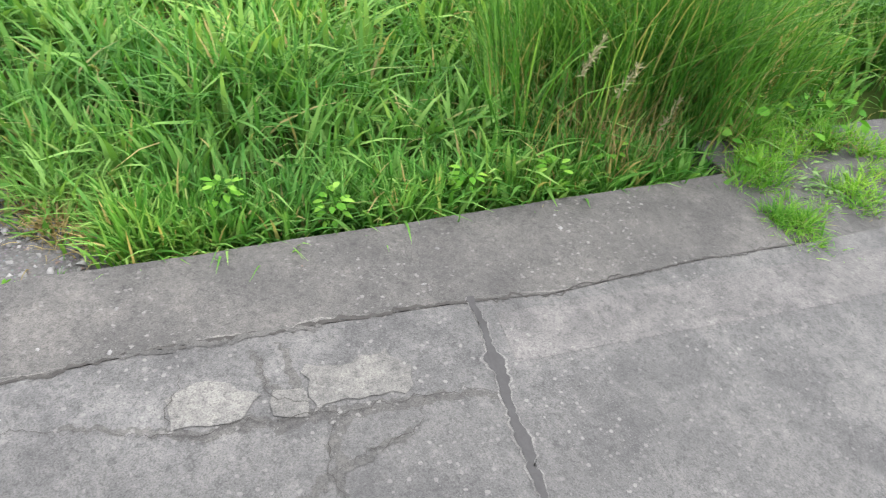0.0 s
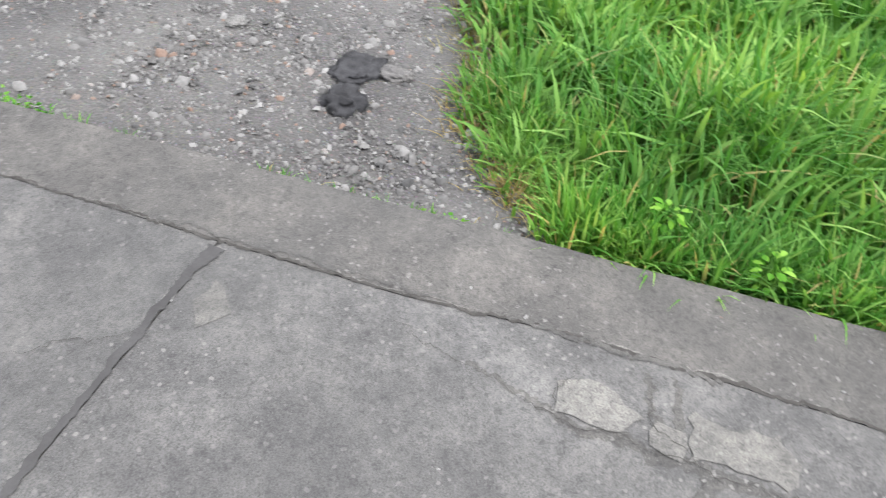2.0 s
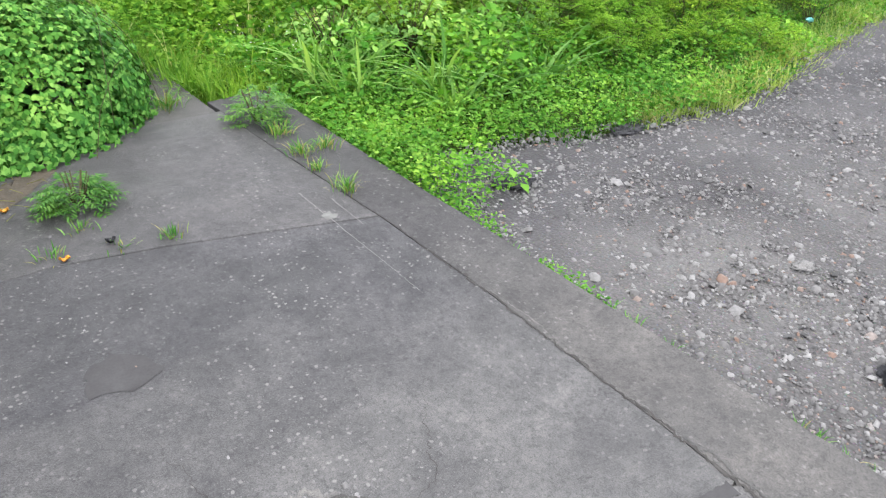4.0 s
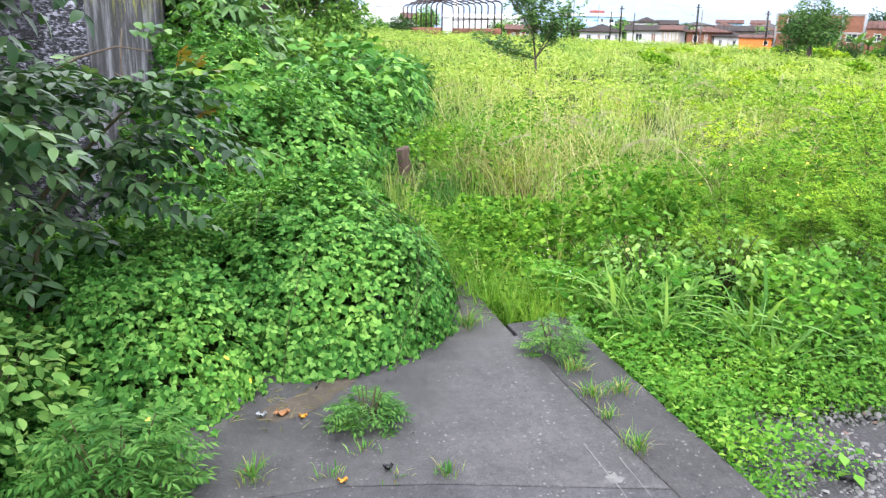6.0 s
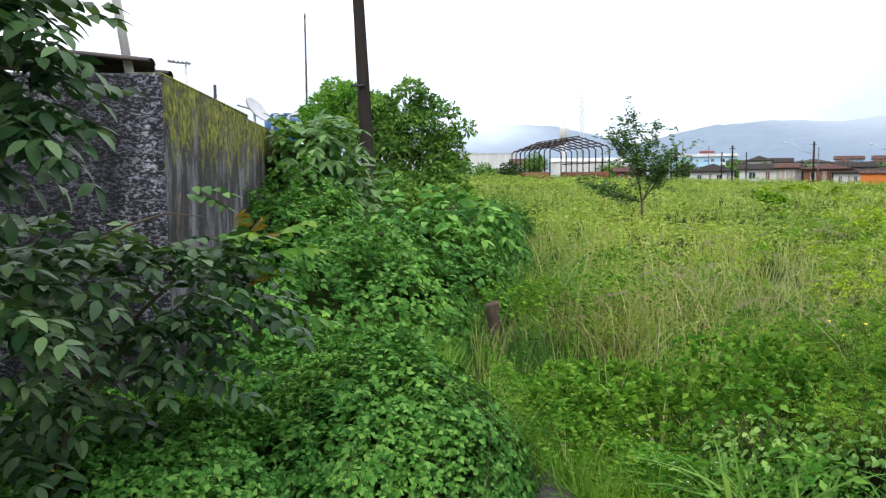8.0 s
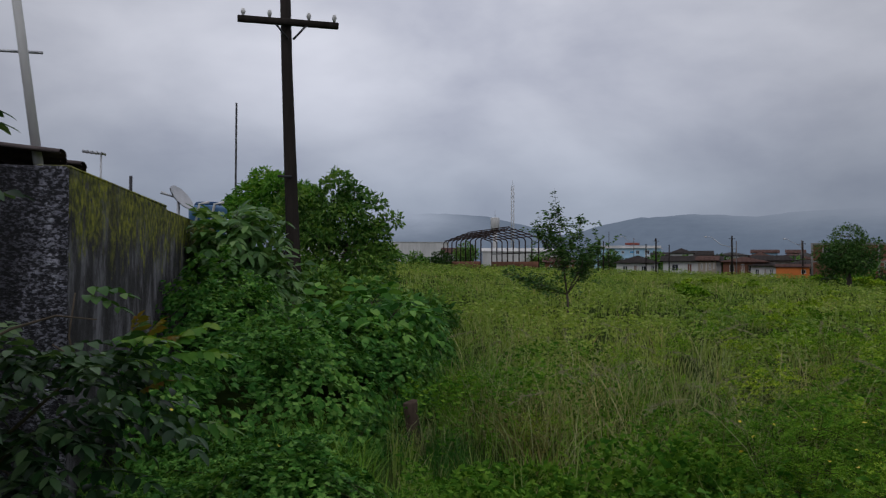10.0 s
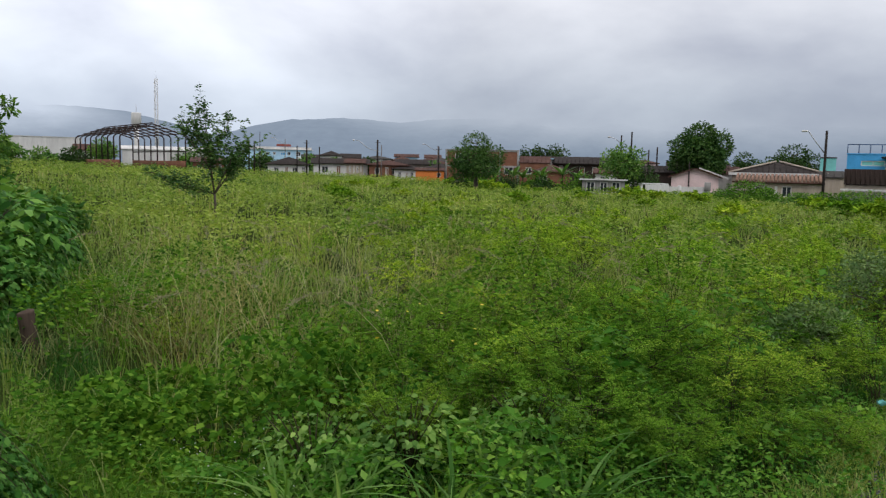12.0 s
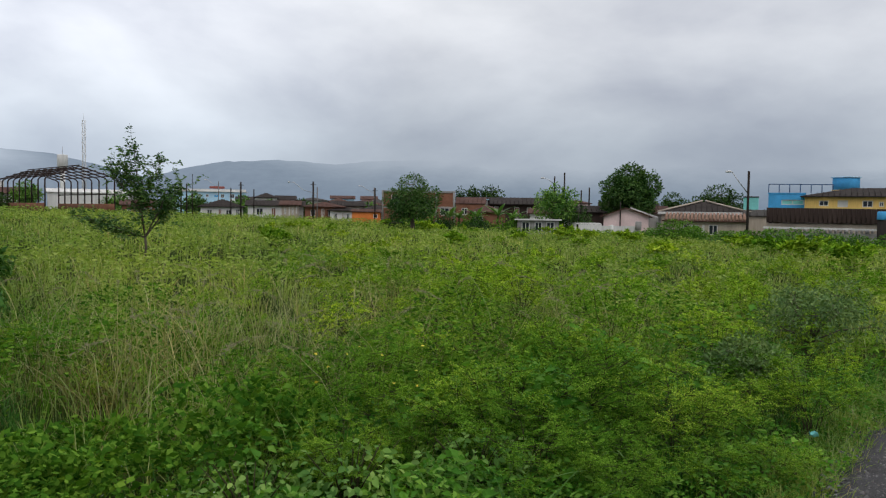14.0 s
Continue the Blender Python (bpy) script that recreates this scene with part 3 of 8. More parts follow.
def blades(p, height, width, bend, way=None, seg=4, twist=0.6):
    """Grass blades: p roots, arrays of height and width; bend 0 upright, 1 arching over."""
    n = len(p)
    way = rng.uniform(0, 2 * np.pi, n) if way is None else way
    out = np.stack([np.cos(way), np.sin(way), 0 * way], 1)
    face = way + np.pi / 2 + rng.normal(0, twist, n)
    side = np.stack([np.cos(face), np.sin(face), 0 * face], 1)
    rows = []
    for s in range(seg + 1):
        t = s / seg
        up = height * (t - 0.42 * bend * t**2.2)
        away = height * bend * 0.85 * t**1.8
        c = p + out * away[:, None]
        c[:, 2] += up
        w = width * (0.55 + 0.9 * t if t < 0.4 else 1.0 - ((t - 0.4) / 0.6) ** 1.6 * 0.97)
        rows += [c - side * (w / 2)[:, None], c + side * (w / 2)[:, None]]
    v = np.stack(rows, 1).reshape(-1, 3)
    k = 2 * (seg + 1)
    base = (np.arange(n) * k)[:, None]
    f = np.concatenate([base + np.array([2 * s, 2 * s + 1, 2 * s + 3, 2 * s + 2]) for s in range(seg)])
    return v, f


def leaves(p, d, nrm, length, width, fold=0.12, droop=0.15):
    """Folded leaves of two quads: p the stalk's end, d the way of the tip."""
    d = unit(d)
    side = unit(np.cross(d, nrm))
    nrm = np.cross(side, d)
    L, W = length[:, None], width[:, None]
    r = p + d * L * 0.42 + side * W / 2 + nrm * W * fold
    l = p + d * L * 0.42 - side * W / 2 + nrm * W * fold
    mid = p + d * L * 0.5 - nrm * W * fold * 0.4
    tip = p + d * L - nrm * L * droop
    v = np.stack([p, r, tip, l, mid], 1).reshape(-1, 3)
    b = (np.arange(len(p)) * 5)[:, None]
    return v, np.concatenate([b + np.array([0, 1, 2, 4]), b + np.array([0, 4, 2, 3])])


def flat_leaves(p, d, nrm, length, width, fold=0.0, droop=0.0):
    """Single lozenges, for what is small or far."""
    d = unit(d)
    side = unit(np.cross(d, nrm))
    L, W = length[:, None], width[:, None]
    v = np.stack([p, p + d * L * 0.45 + side * W / 2, p + d * L, p + d * L * 0.45 - side * W / 2], 1).reshape(-1, 3)
    return v, (np.arange(len(p)) * 4)[:, None] + np.arange(4)


def big_leaves(p, d, nrm, length, width, fold=0.1, droop=0.3):
    """Oval leaves with a midrib, curved along their length."""
    d = unit(d)
    side = unit(np.cross(d, nrm))
    nrm = np.cross(side, d)
    L, W = length[:, None], width[:, None]
    rows = []
    for t, w in ((0.0, 0.08), (0.15, 0.62), (0.4, 1.0), (0.68, 0.85), (0.88, 0.42), (1.0, 0.03)):
        c = p + d * L * t - nrm * L * droop * t * t
        rows += [c - side * W * w / 2 + nrm * W * fold * w, c, c + side * W * w / 2 + nrm * W * fold * w]
    v = np.stack(rows, 1).reshape(-1, 3)
    b = (np.arange(len(p)) * 18)[:, None]
    f = [b + np.array([3 * r + c, 3 * r + c + 1, 3 * r + c + 4, 3 * r + c + 3]) for r in range(5) for c in range(2)]
    return v, np.concatenate(f)


def lobed(p, d, nrm, size):
    """Vine leaves of three leaflets fanned out from the stalk."""
    d = unit(d)
    side = unit(np.cross(d, nrm))
    out = []
    for a, k in ((-0.95, 0.8), (0.0, 1.0), (0.95, 0.8)):
        way = d * math.cos(a) + side * math.sin(a)
        out.append(flat_leaves(p, way + rng.normal(0, 0.12, p.shape), nrm + rng.normal(0, 0.3, p.shape), size * k, size * k * 0.66))
    return out


def pinnate(p, d, length, pairs, leaflet, hi=False, slim=0.45, sag=0.25, tilt=0.12):
    """Compound leaves: for every p a rachis along d with pairs of leaflets and one at its end."""
    d = unit(d)
    side = unit(np.cross(d, np.tile([0, 0, 1.0], (len(p), 1))) + 1e-6)
    up = np.cross(side, d)
    make = big_leaves if hi else leaves
    out = []
    for i in range(pairs):
        t = 0.25 + 0.72 * i / max(pairs - 1, 1)
        c = p + d * (length * t)[:, None] - np.array([0, 0, 1.0]) * (length * sag * t * t)[:, None]
        for s in (-1, 1):
            way = side * s * 0.9 + d * 0.42 - up * rng.uniform(0.0, 0.35, len(p))[:, None]
            k = leaflet * rng.uniform(0.8, 1.15, len(p)) * (0.8 + 0.35 * math.sin(math.pi * t))
            out.append(make(c, way + rng.normal(0, tilt * 0.6, p.shape), up + rng.normal(0, tilt, p.shape), k, k * slim))
    c = p + d * length[:, None] - np.array([0, 0, 1.0]) * (length * sag)[:, None]
    out.append(make(c, d - 0.3 * up, up, leaflet * np.ones(len(p)), leaflet * slim * np.ones(len(p))))
    return out


# ---- the lie of the land ----
def plane(x, y):
    return 0.0385 * x + 0.0402 * y


def terrain(x, y):
    x, y = np.asarray(x, float), np.asarray(y, float)
    xc, yc = np.clip(x, -30, 110), np.clip(y, -25, 125)
    far = 0.3 + 0.015 * yc - 0.02 * xc
    w = np.clip((np.hypot(x - 1, y - 2) - 4) / 9, 0, 1)
    w = w * w * (3 - 2 * w)
    return (1 - w) * (plane(x, y) - 0.1) + w * far + 0.03 * np.sin(1.3 * x + 0.4) * np.cos(1.1 * y) * np.clip(np.hypot(x - 0.5, y - 1) - 3, 0, 1)


def gravel_south(x):
    return np.interp(x, [1.6, 1.86, 1.97, 2.33, 2.9, 3.6, 6, 14], [-0.3, -0.15, 0.03, 0.27, 0.36, 0.62, 0.9, 1.4])


def gravel_north(x):
    return np.interp(x, [1.6, 2.1, 2.5, 3.0, 3.9, 4.6, 5.2, 6.3, 14], [2.5, 2.78, 2.74, 2.56, 2.4, 2.48, 2.65, 2.83, 3.35])


def on_gravel(x, y, margin=0.0):
    return (x > 1.7) & (x < 13) & (y > gravel_south(x) + margin) & (y < gravel_north(x) - margin)


def on_slab(x, y, margin=0.0):
    return (x < 1.72 + margin) & (x > -4) & (y > -3.2) & (y < 3.75 + margin)


# ---- ground ----
def build_ground():
    rings = np.r_[0, np.geomspace(0.6, 4200, 88)]
    turns = 120
    a = np.linspace(0, 2 * np.pi, turns, endpoint=False)
    x = (1 + rings[:, None] * np.cos(a)).ravel()
    y = (2 + rings[:, None] * np.sin(a)).ravel()
    v = np.stack([x, y, terrain(x, y) - 0.03], 1)
    under = on_slab(x, y, 0.15) | on_gravel(x, y, -0.1)
    v[under, 2] -= 0.12
    r, k = np.meshgrid(np.arange(len(rings) - 1), np.arange(turns), indexing="ij")
    k2 = (k + 1) % turns
    f = np.stack([r * turns + k, (r + 1) * turns + k, (r + 1) * turns + k2, r * turns + k2], -1).reshape(-1, 4)
    ob = link_mesh("ground", mesh_data("ground", v, [f]), M_SOIL, None, "", True)
    tagged(ob, "green-brown soil under the overgrown vacant field", "ground", "", "structure")


build_ground()


def build_road():
    xs, us = np.linspace(1.66, 13.0, 150), np.linspace(0, 1, 44)
    x, u = np.meshgrid(xs, us, indexing="ij")
    lo, hi = gravel_south(x) - 0.12, gravel_north(x) + 0.06
    y = lo + (hi - lo) * u
    z = plane(x, y) - 0.085
    far = np.clip((x - 5) / 8, 0, 1)
    z = z * (1 - far) + (terrain(x, y) + 0.015) * far
    z = z + 0.004 * np.sin(5 * x + 2 * y) * np.sin(4.1 * y) + rng.normal(0, 0.004, x.shape)
    z = z - 0.05 * np.clip((np.abs(u - 0.5) - 0.44) / 0.06, 0, 1)
    v = np.stack([x, y, z], -1).reshape(-1, 3)
    i, j = np.meshgrid(np.arange(149), np.arange(43), indexing="ij")
    b = i * 44 + j
    f = np.stack([b, b + 44, b + 45, b + 1], -1).reshape(-1, 4)
    ob = link_mesh("road", mesh_data("road", v, [f]), M_GRAVEL, None, "", True)
    tagged(ob, "grey gravel and dirt driveway strewn with loose stones", "road", "", "structure")


build_road()


def road_z(x, y):
    far = np.clip((x - 5) / 8, 0, 1)
    return (plane(x, y) - 0.085) * (1 - far) + (terrain(x, y) + 0.015) * far


def stones(x, y, z, size, flat=0.6):
    """Crushed stones: skewed, tilted blocks."""
    n = len(x)
    quad = np.array([(-1, -1), (1, -1), (1, 1), (-1, 1)], float)
    low = np.concatenate([quad, np.full((4, 1), -0.6)], 1)
    high = np.concatenate([quad * 0.62, np.full((4, 1), 0.7)], 1)
    v = np.tile(np.concatenate([low, high]), (n, 1, 1)) * rng.uniform(0.55, 1.25, (n, 8, 3))
    ang, st = rng.uniform(0, 2 * np.pi, n), rng.uniform(0.55, 1.0, n)
    vx, vy = v[..., 0], v[..., 1] * st[:, None]
    vz = v[..., 2] * flat + vx * rng.normal(0, 0.25, (n, 1)) + vy * rng.normal(0, 0.25, (n, 1))
    c, s = np.cos(ang)[:, None], np.sin(ang)[:, None]
    w = np.stack([vx * c - vy * s, vx * s + vy * c, vz], -1) * size[:, None, None]
    w += np.stack([x, y, z], 1)[:, None]
    b = (np.arange(n) * 8)[:, None]
    f = [b + np.array([4, 5, 6, 7])] + [b + np.array([k, (k + 1) % 4, 4 + (k + 1) % 4, 4 + k]) for k in range(4)]
    return w.reshape(-1, 3), np.concatenate(f)


def build_gravel():
    n = 60000
    x = 1.74 + rng.beta(1.0, 3.6, n) * 10
    y = rng.uniform(-0.4, 3.4, n)
    ok = on_gravel(x, y, -0.08)
    x, y = x[ok], y[ok]
    clump = np.array([noise.noise((a * 0.9, b * 0.9, 0)) for a, b in zip(x, y)])
    ok = rng.uniform(-0.9, 0.7, len(x)) < 0.5 * clump + 0.4
    x, y = x[ok], y[ok]
    size = np.clip(rng.lognormal(-5.3, 0.5, len(x)), 0.0025, 0.03)
    v, f = stones(x, y, road_z(x, y) + size * 0.12, size)
    ob = link_mesh("gravel", mesh_data("gravel", v, [f]), M_STONE)
    tagged(ob, "loose angular grey and whitish stones on the driveway", "gravel", "", "stuff")


build_gravel()


# ---- pavement slabs ----
def ragged(corners, step=0.05, rough=0.006, seed=0):
    """The outline of a slab with a broken, uneven edge."""
    pts = []
    for i, a in enumerate(corners):
        b = corners[(i + 1) % len(corners)]
        d = math.hypot(b[0] - a[0], b[1] - a[1])
        k = max(1, int(d / step))
        nx, ny = (b[1] - a[1]) / d, -(b[0] - a[0]) / d
        for s in range(k):
            t = s / k
            p = (a[0] + (b[0] - a[0]) * t, a[1] + (b[1] - a[1]) * t)
            w = rough * (noise.noise((p[0] * 9, p[1] * 9, seed)) + 0.7 * noise.noise((p[0] * 31, p[1] * 31, seed + 5)) + 1.2 * noise.noise((p[0] * 2.5, p[1] * 2.5, seed + 9)))
            pts.append((p[0] + nx * w, p[1] + ny * w))
    return pts


def panel(name, corners, mat, parent, label="", rough=0.006, dz=0.0, depth=0.16, worn=0.003, seed=0):
    out = ragged(corners, 0.05, rough, seed)
    cx, cy = sum(p[0] for p in out) / len(out), sum(p[1] for p in out) / len(out)
    bm = bmesh.new()
    o = Vector(ORIGIN[parent.name])

    def ring(inset, h):
        r = []
        for i, p in enumerate(out):
            a, b = out[i - 1], out[(i + 1) % len(out)]
            n = Vector((-(b[1] - a[1]), b[0] - a[0])).normalized() * inset
            x, y = p[0] + n.x, p[1] + n.y
            r.append(bm.verts.new(Vector((x, y, plane(x, y) + dz + h)) - o))
        return r

    top, lip, foot = ring(worn, 0.0), ring(0.0, -worn * 0.8), ring(0.0, -depth)
    bm.faces.new(top)
    for hi, lo in ((top, lip), (lip, foot)):
        for i in range(len(out)):
            j = (i + 1) % len(out)
            bm.faces.new((hi[i], lo[i], lo[j], hi[j]))
    bmesh.ops.triangulate(bm, faces=[f for f in bm.faces if len(f.verts) > 4])
    me = bpy.data.meshes.new(name)
    bm.to_mesh(me)
    bm.free()
    return link_mesh(name, me, mat, parent, label)


def strip(shape, pts, widths, dz, jag=0.0, seed=0):
    """A thin band that follows pts on the pavement."""
    fine = []
    for (a, b), (w0, w1) in zip(zip(pts, pts[1:]), zip(widths, widths[1:])):
        k = max(2, int(math.hypot(b[0] - a[0], b[1] - a[1]) / 0.012))
        fine += [(a[0] + (b[0] - a[0]) * s / k, a[1] + (b[1] - a[1]) * s / k, w0 + (w1 - w0) * s / k) for s in range(k)]
    fine.append((*pts[-1], widths[-1]))
    rows = []
    for i, (x, y, w) in enumerate(fine):
        a, b = fine[max(i - 1, 0)], fine[min(i + 1, len(fine) - 1)]
        n = Vector((-(b[1] - a[1]), b[0] - a[0])).normalized()
        j = jag * noise.noise((x * 13, y * 13, seed)) + jag * 0.8 * noise.noise((x * 60, y * 60, seed + 3)) + jag * 0.5 * noise.noise((x * 140, y * 140, seed + 5))
        g = w * (0.45 + 0.8 * abs(noise.noise((x * 30, y * 30, seed + 7))))
        rows.append([(x + n.x * (j + s * g / 2), y + n.y * (j + s * g / 2)) for s in (1, -1)])
    for r0, r1 in zip(rows, rows[1:]):
        shape.poly([(x, y, plane(x, y) + dz) for x, y in (r0[0], r0[1], r1[1], r1[0])])
    return shape


def blob(shape, pts, dz, seed=0, rough=0.035):
    out = ragged(pts, 0.025, rough, seed)
    cx, cy = sum(p[0] for p in out) / len(out), sum(p[1] for p in out) / len(out)
    n = len(shape.v)
    shape.v.append((cx, cy, plane(cx, cy) + dz))
    shape.v += [(x, y, plane(x, y) + dz) for x, y in out]
    k = len(out)
    shape.t += [(n, n + 1 + i, n + 1 + (i + 1) % k) for i in range(k)]
    return shape


def build_pavement():
    pv = thing("pavement", (0, 0, 0), "worn grey concrete pavement of cracked cast slabs", "pavement", "", "structure")
    seam = [(1.34, -3.6), (1.335, -2.12), (1.35, -1.74), (1.33, -1.25), (1.36, -1.0), (1.37, -0.82), (1.385, -0.5), (1.40, -0.23), (1.38, 0.2), (1.395, 0.7), (1.415, 1.18), (1.44, 1.72), (1.44, 2.35), (1.405, 3.3), (1.40, 3.86)]

    def along(y0, y1, dx):
        """The stretch of the main crack from y0 to y1, going north."""
        ys, xs = [p[1] for p in seam], [p[0] for p in seam]
        inner = [p for p in seam if y0 < p[1] < y1]
        return [(float(np.interp(y, ys, xs)) + dx, y) for y in [y0] + [p[1] for p in inner] + [y1]]

    g = -0.0012
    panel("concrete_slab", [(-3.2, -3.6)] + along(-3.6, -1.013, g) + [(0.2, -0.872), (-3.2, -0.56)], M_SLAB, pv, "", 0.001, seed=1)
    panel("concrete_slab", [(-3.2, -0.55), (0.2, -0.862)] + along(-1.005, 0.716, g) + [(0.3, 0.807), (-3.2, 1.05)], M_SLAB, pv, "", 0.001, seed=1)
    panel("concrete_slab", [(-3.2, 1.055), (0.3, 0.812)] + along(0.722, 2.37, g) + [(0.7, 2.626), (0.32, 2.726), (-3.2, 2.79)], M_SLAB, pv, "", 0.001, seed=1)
    panel("concrete_slab", [(-0.36, 2.744), (0.32, 2.731), (0.7, 2.631)] + along(2.376, 3.71, g) + [(0.9, 3.75), (0.2, 3.5), (-0.15, 3.1)], M_SLAB_WET, pv, "damp dark concrete slab", 0.001, seed=1)
    panel("kerb_strip", [(1.72, -2.12), (1.72, 3.86)] + list(reversed(along(-2.12, 3.86, -g))), M_KERB, pv, "brownish concrete kerb strip with a broken edge", 0.004, seed=20)
    panel("concrete_slab", [(0.75, 3.79), (1.40, 3.775), (1.40, 5.4), (0.75, 5.4)], M_SLAB_WET, pv, "damp dark concrete slab", 0.008, -0.015, seed=31)
    panel("concrete_slab", [(1.32, -3.6), (1.95, -3.6), (1.95, -2.16), (1.32, -2.14)], M_SLAB_WET, pv, "", 0.02, -0.03, seed=33)
    # dark bed that shows in the open joints
    bed = Shape()
    for x0, x1, y0, y1 in ((-3.15, 1.70, -3.5, 2.5), (-0.2, 1.70, 2.5, 3.7), (0.8, 1.38, 3.7, 5.3)):
        bed.poly([(x, y, plane(x, y) - 0.006) for x, y in ((x0, y0), (x1, y0), (x1, y1), (x0, y1))])
    part("joint_bed", bed, M_GRIME, pv, "dark dirt in the open joints")
    # the filled joint with a pale broken rim, and the other one
    rim, fill = Shape(), Shape()
    j = [(1.375, -1.013), (1.2, -0.995), (1.15, -0.985), (0.9, -0.95), (0.6, -0.915), (0.2, -0.867)]
    strip(rim, j, [0.04, 0.046, 0.078, 0.05, 0.054, 0.05], 0.0015, 0.013, 2)
    strip(fill, j, [0.034, 0.034, 0.058, 0.036, 0.04, 0.036], 0.003, 0.009, 2)
    j2 = [(1.37, 0.715), (1.28, 0.73), (1.16, 0.745), (0.76, 0.7745), (0.3, 0.8095)]
    strip(rim, [j2[1], j2[2]], [0.02, 0.05], 0.0015, 0.01, 4)
    strip(fill, j2 + [(-0.6, 0.872)], [0.06, 0.05, 0.034, 0.03, 0.036, 0.03], 0.003, 0.007, 4)
    part("joint_rim", rim, M_RIM, pv, "pale crumbled rim of the joint")
    part("joint_filler", fill, M_SEAL, pv, "dark grey mortar in the joint")
    cracks = Shape()
    strip(cracks, [(1.405, 3.3), (1.44, 2.35), (1.44, 1.72), (1.415, 1.18), (1.395, 0.7), (1.38, 0.2)], [0.002, 0.005, 0.012, 0.007, 0.016, 0.01], 0.002, 0.016, 7)
    strip(cracks, [(1.38, 0.2), (1.40, -0.23), (1.385, -0.5), (1.37, -0.82), (1.36, -1.0), (1.33, -1.25), (1.35, -1.74), (1.335, -2.1)], [0.012, 0.014, 0.022, 0.018, 0.014, 0.008, 0.007, 0.004], 0.002, 0.016, 8)
    for pts in ([(1.2, -0.02), (1.14, -0.2), (1.12, -0.42), (1.1, -0.56), (1.09, -0.8), (1.05, -1.0)], [(1.33, -0.44), (1.2, -0.42), (1.1, -0.56)], [(1.31, -0.25), (1.2, -0.2), (1.14, -0.2)],
                [(1.1, -0.56), (0.95, -0.5), (0.8, -0.56)], [(1.09, -0.8), (1.0, -0.7), (0.95, -0.5)], [(1.05, 0.72), (0.97, 0.9), (0.86, 1.02)], [(0.62, 1.12), (0.8, 1.2), (0.95, 1.45)],
                [(0.36, 1.33), (0.3, 1.5), (0.28, 1.72)], [(1.2, -0.02), (1.24, 0.1), (1.3, 0.22)]):
        strip(cracks, pts, [0.001] + [0.0035] * (len(pts) - 2) + [0.001], 0.0042, 0.02, len(pts) * 3)
    part("crack", cracks, M_CRACK, pv, "dark jagged cracks in the concrete")
    grime, lift = Shape(), 0.0004
    for pts, w in (([(1.22, 0.02), (1.12, -0.3), (1.1, -0.55), (1.08, -0.8), (1.04, -0.98)], (0.03, 0.06, 0.11, 0.07, 0.03)), ([(1.34, -0.42), (1.22, -0.43), (1.1, -0.5)], (0.03, 0.05, 0.09)), ([(1.35, -0.48), (1.28, -0.5), (1.1, -0.5)], (0.02, 0.05, 0.06)), ([(1.1, -0.56), (0.92, -0.52), (0.75, -0.6)], (0.08, 0.05, 0.02)), ([(1.4, 0.1), (1.41, 0.5), (1.42, 0.9)], (0.02, 0.04, 0.02)), ([(1.0, -0.72), (0.94, -0.5), (0.8, -0.3)], (0.04, 0.06, 0.02)), ([(1.37, -0.6), (1.385, -0.3), (1.4, -0.05)], (0.03, 0.05, 0.02))):
        strip(grime, pts, [0.7 * a for a in w], lift, 0.02, int(w[1] * 300))
        lift += 0.0003
    part("grime_band", grime, M_GRIME, pv, "dark gritty dirt along the cracks")
    pale = Shape()
    blob(pale, [(1.25, -0.2), (1.27, -0.3), (1.2, -0.41), (1.14, -0.36), (1.15, -0.2)], 0.0032, 3, 0.018)
    blob(pale, [(1.26, -0.53), (1.26, -0.74), (1.13, -0.76), (1.11, -0.52)], 0.003, 4)
    blob(pale, [(1.2, -0.44), (1.19, -0.51), (1.11, -0.5), (1.13, -0.43)], 0.0034, 5, 0.015)
    blob(pale, [(1.26, 0.66), (1.18, 0.69), (1.1, 0.64), (1.18, 0.58)], 0.0015, 6, 0.012)
    # pale broken lips along the main crack
    for (x0, y0), (x1, y1), w in (((1.402, -0.28), (1.395, -0.42), 0.012), ((1.393, -0.5), (1.382, -0.72), 0.018), ((1.36, -1.08), (1.33, -1.32), 0.01), ((1.425, 1.1), (1.40, 0.86), 0.01), ((1.452, 1.66), (1.44, 1.4), 0.008), ((1.392, 0.3), (1.394, 0.02), 0.008), ((1.255, 0.735), (1.17, 0.752), 0.03)):
        strip(pale, [(x0, y0), ((x0 + x1) / 2 + 0.006, (y0 + y1) / 2), (x1, y1)], [w * 0.3, w, w * 0.3], 0.0012, 0.012, int(y0 * 10))
    part("mortar_patch", pale, M_PALE, pv, "pale mortar patches between the cracks")
    smooth = Shape()
    blob(smooth, [(1.3, -1.06), (1.13, -1.04), (1.06, -2.6), (1.24, -2.6)], 0.001, 40, 0.004)
    part("screed_patch", smooth, M_SMOOTH, pv, "smoother paler screed patches")
    line = Shape()
    strip(line, [(1.275, 2.72), (1.265, 2.3), (1.255, 1.85)], [0.009, 0.006, 0.002], 0.002, 0.003, 5)
    strip(line, [(1.36, 2.6), (1.35, 2.35)], [0.008, 0.004], 0.002, 0.003, 6)
    blob(line, [(1.25, 2.51), (1.31, 2.52), (1.32, 2.47), (1.26, 2.46)], 0.002, 9, 0.03)
    part("painted_line", line, M_PAINT, pv, "worn white painted line")
    hole = Shape()
    blob(hole, [(0.25, 1.2), (0.33, 1.35), (0.52, 1.31), (0.66, 1.16), (0.58, 0.98), (0.4, 1.0)], 0.002, 12, 0.03)
    part("broken_patch", hole, M_HOLE, pv, "broken-out patch of bare dirt and gravel")
    lip = Shape()
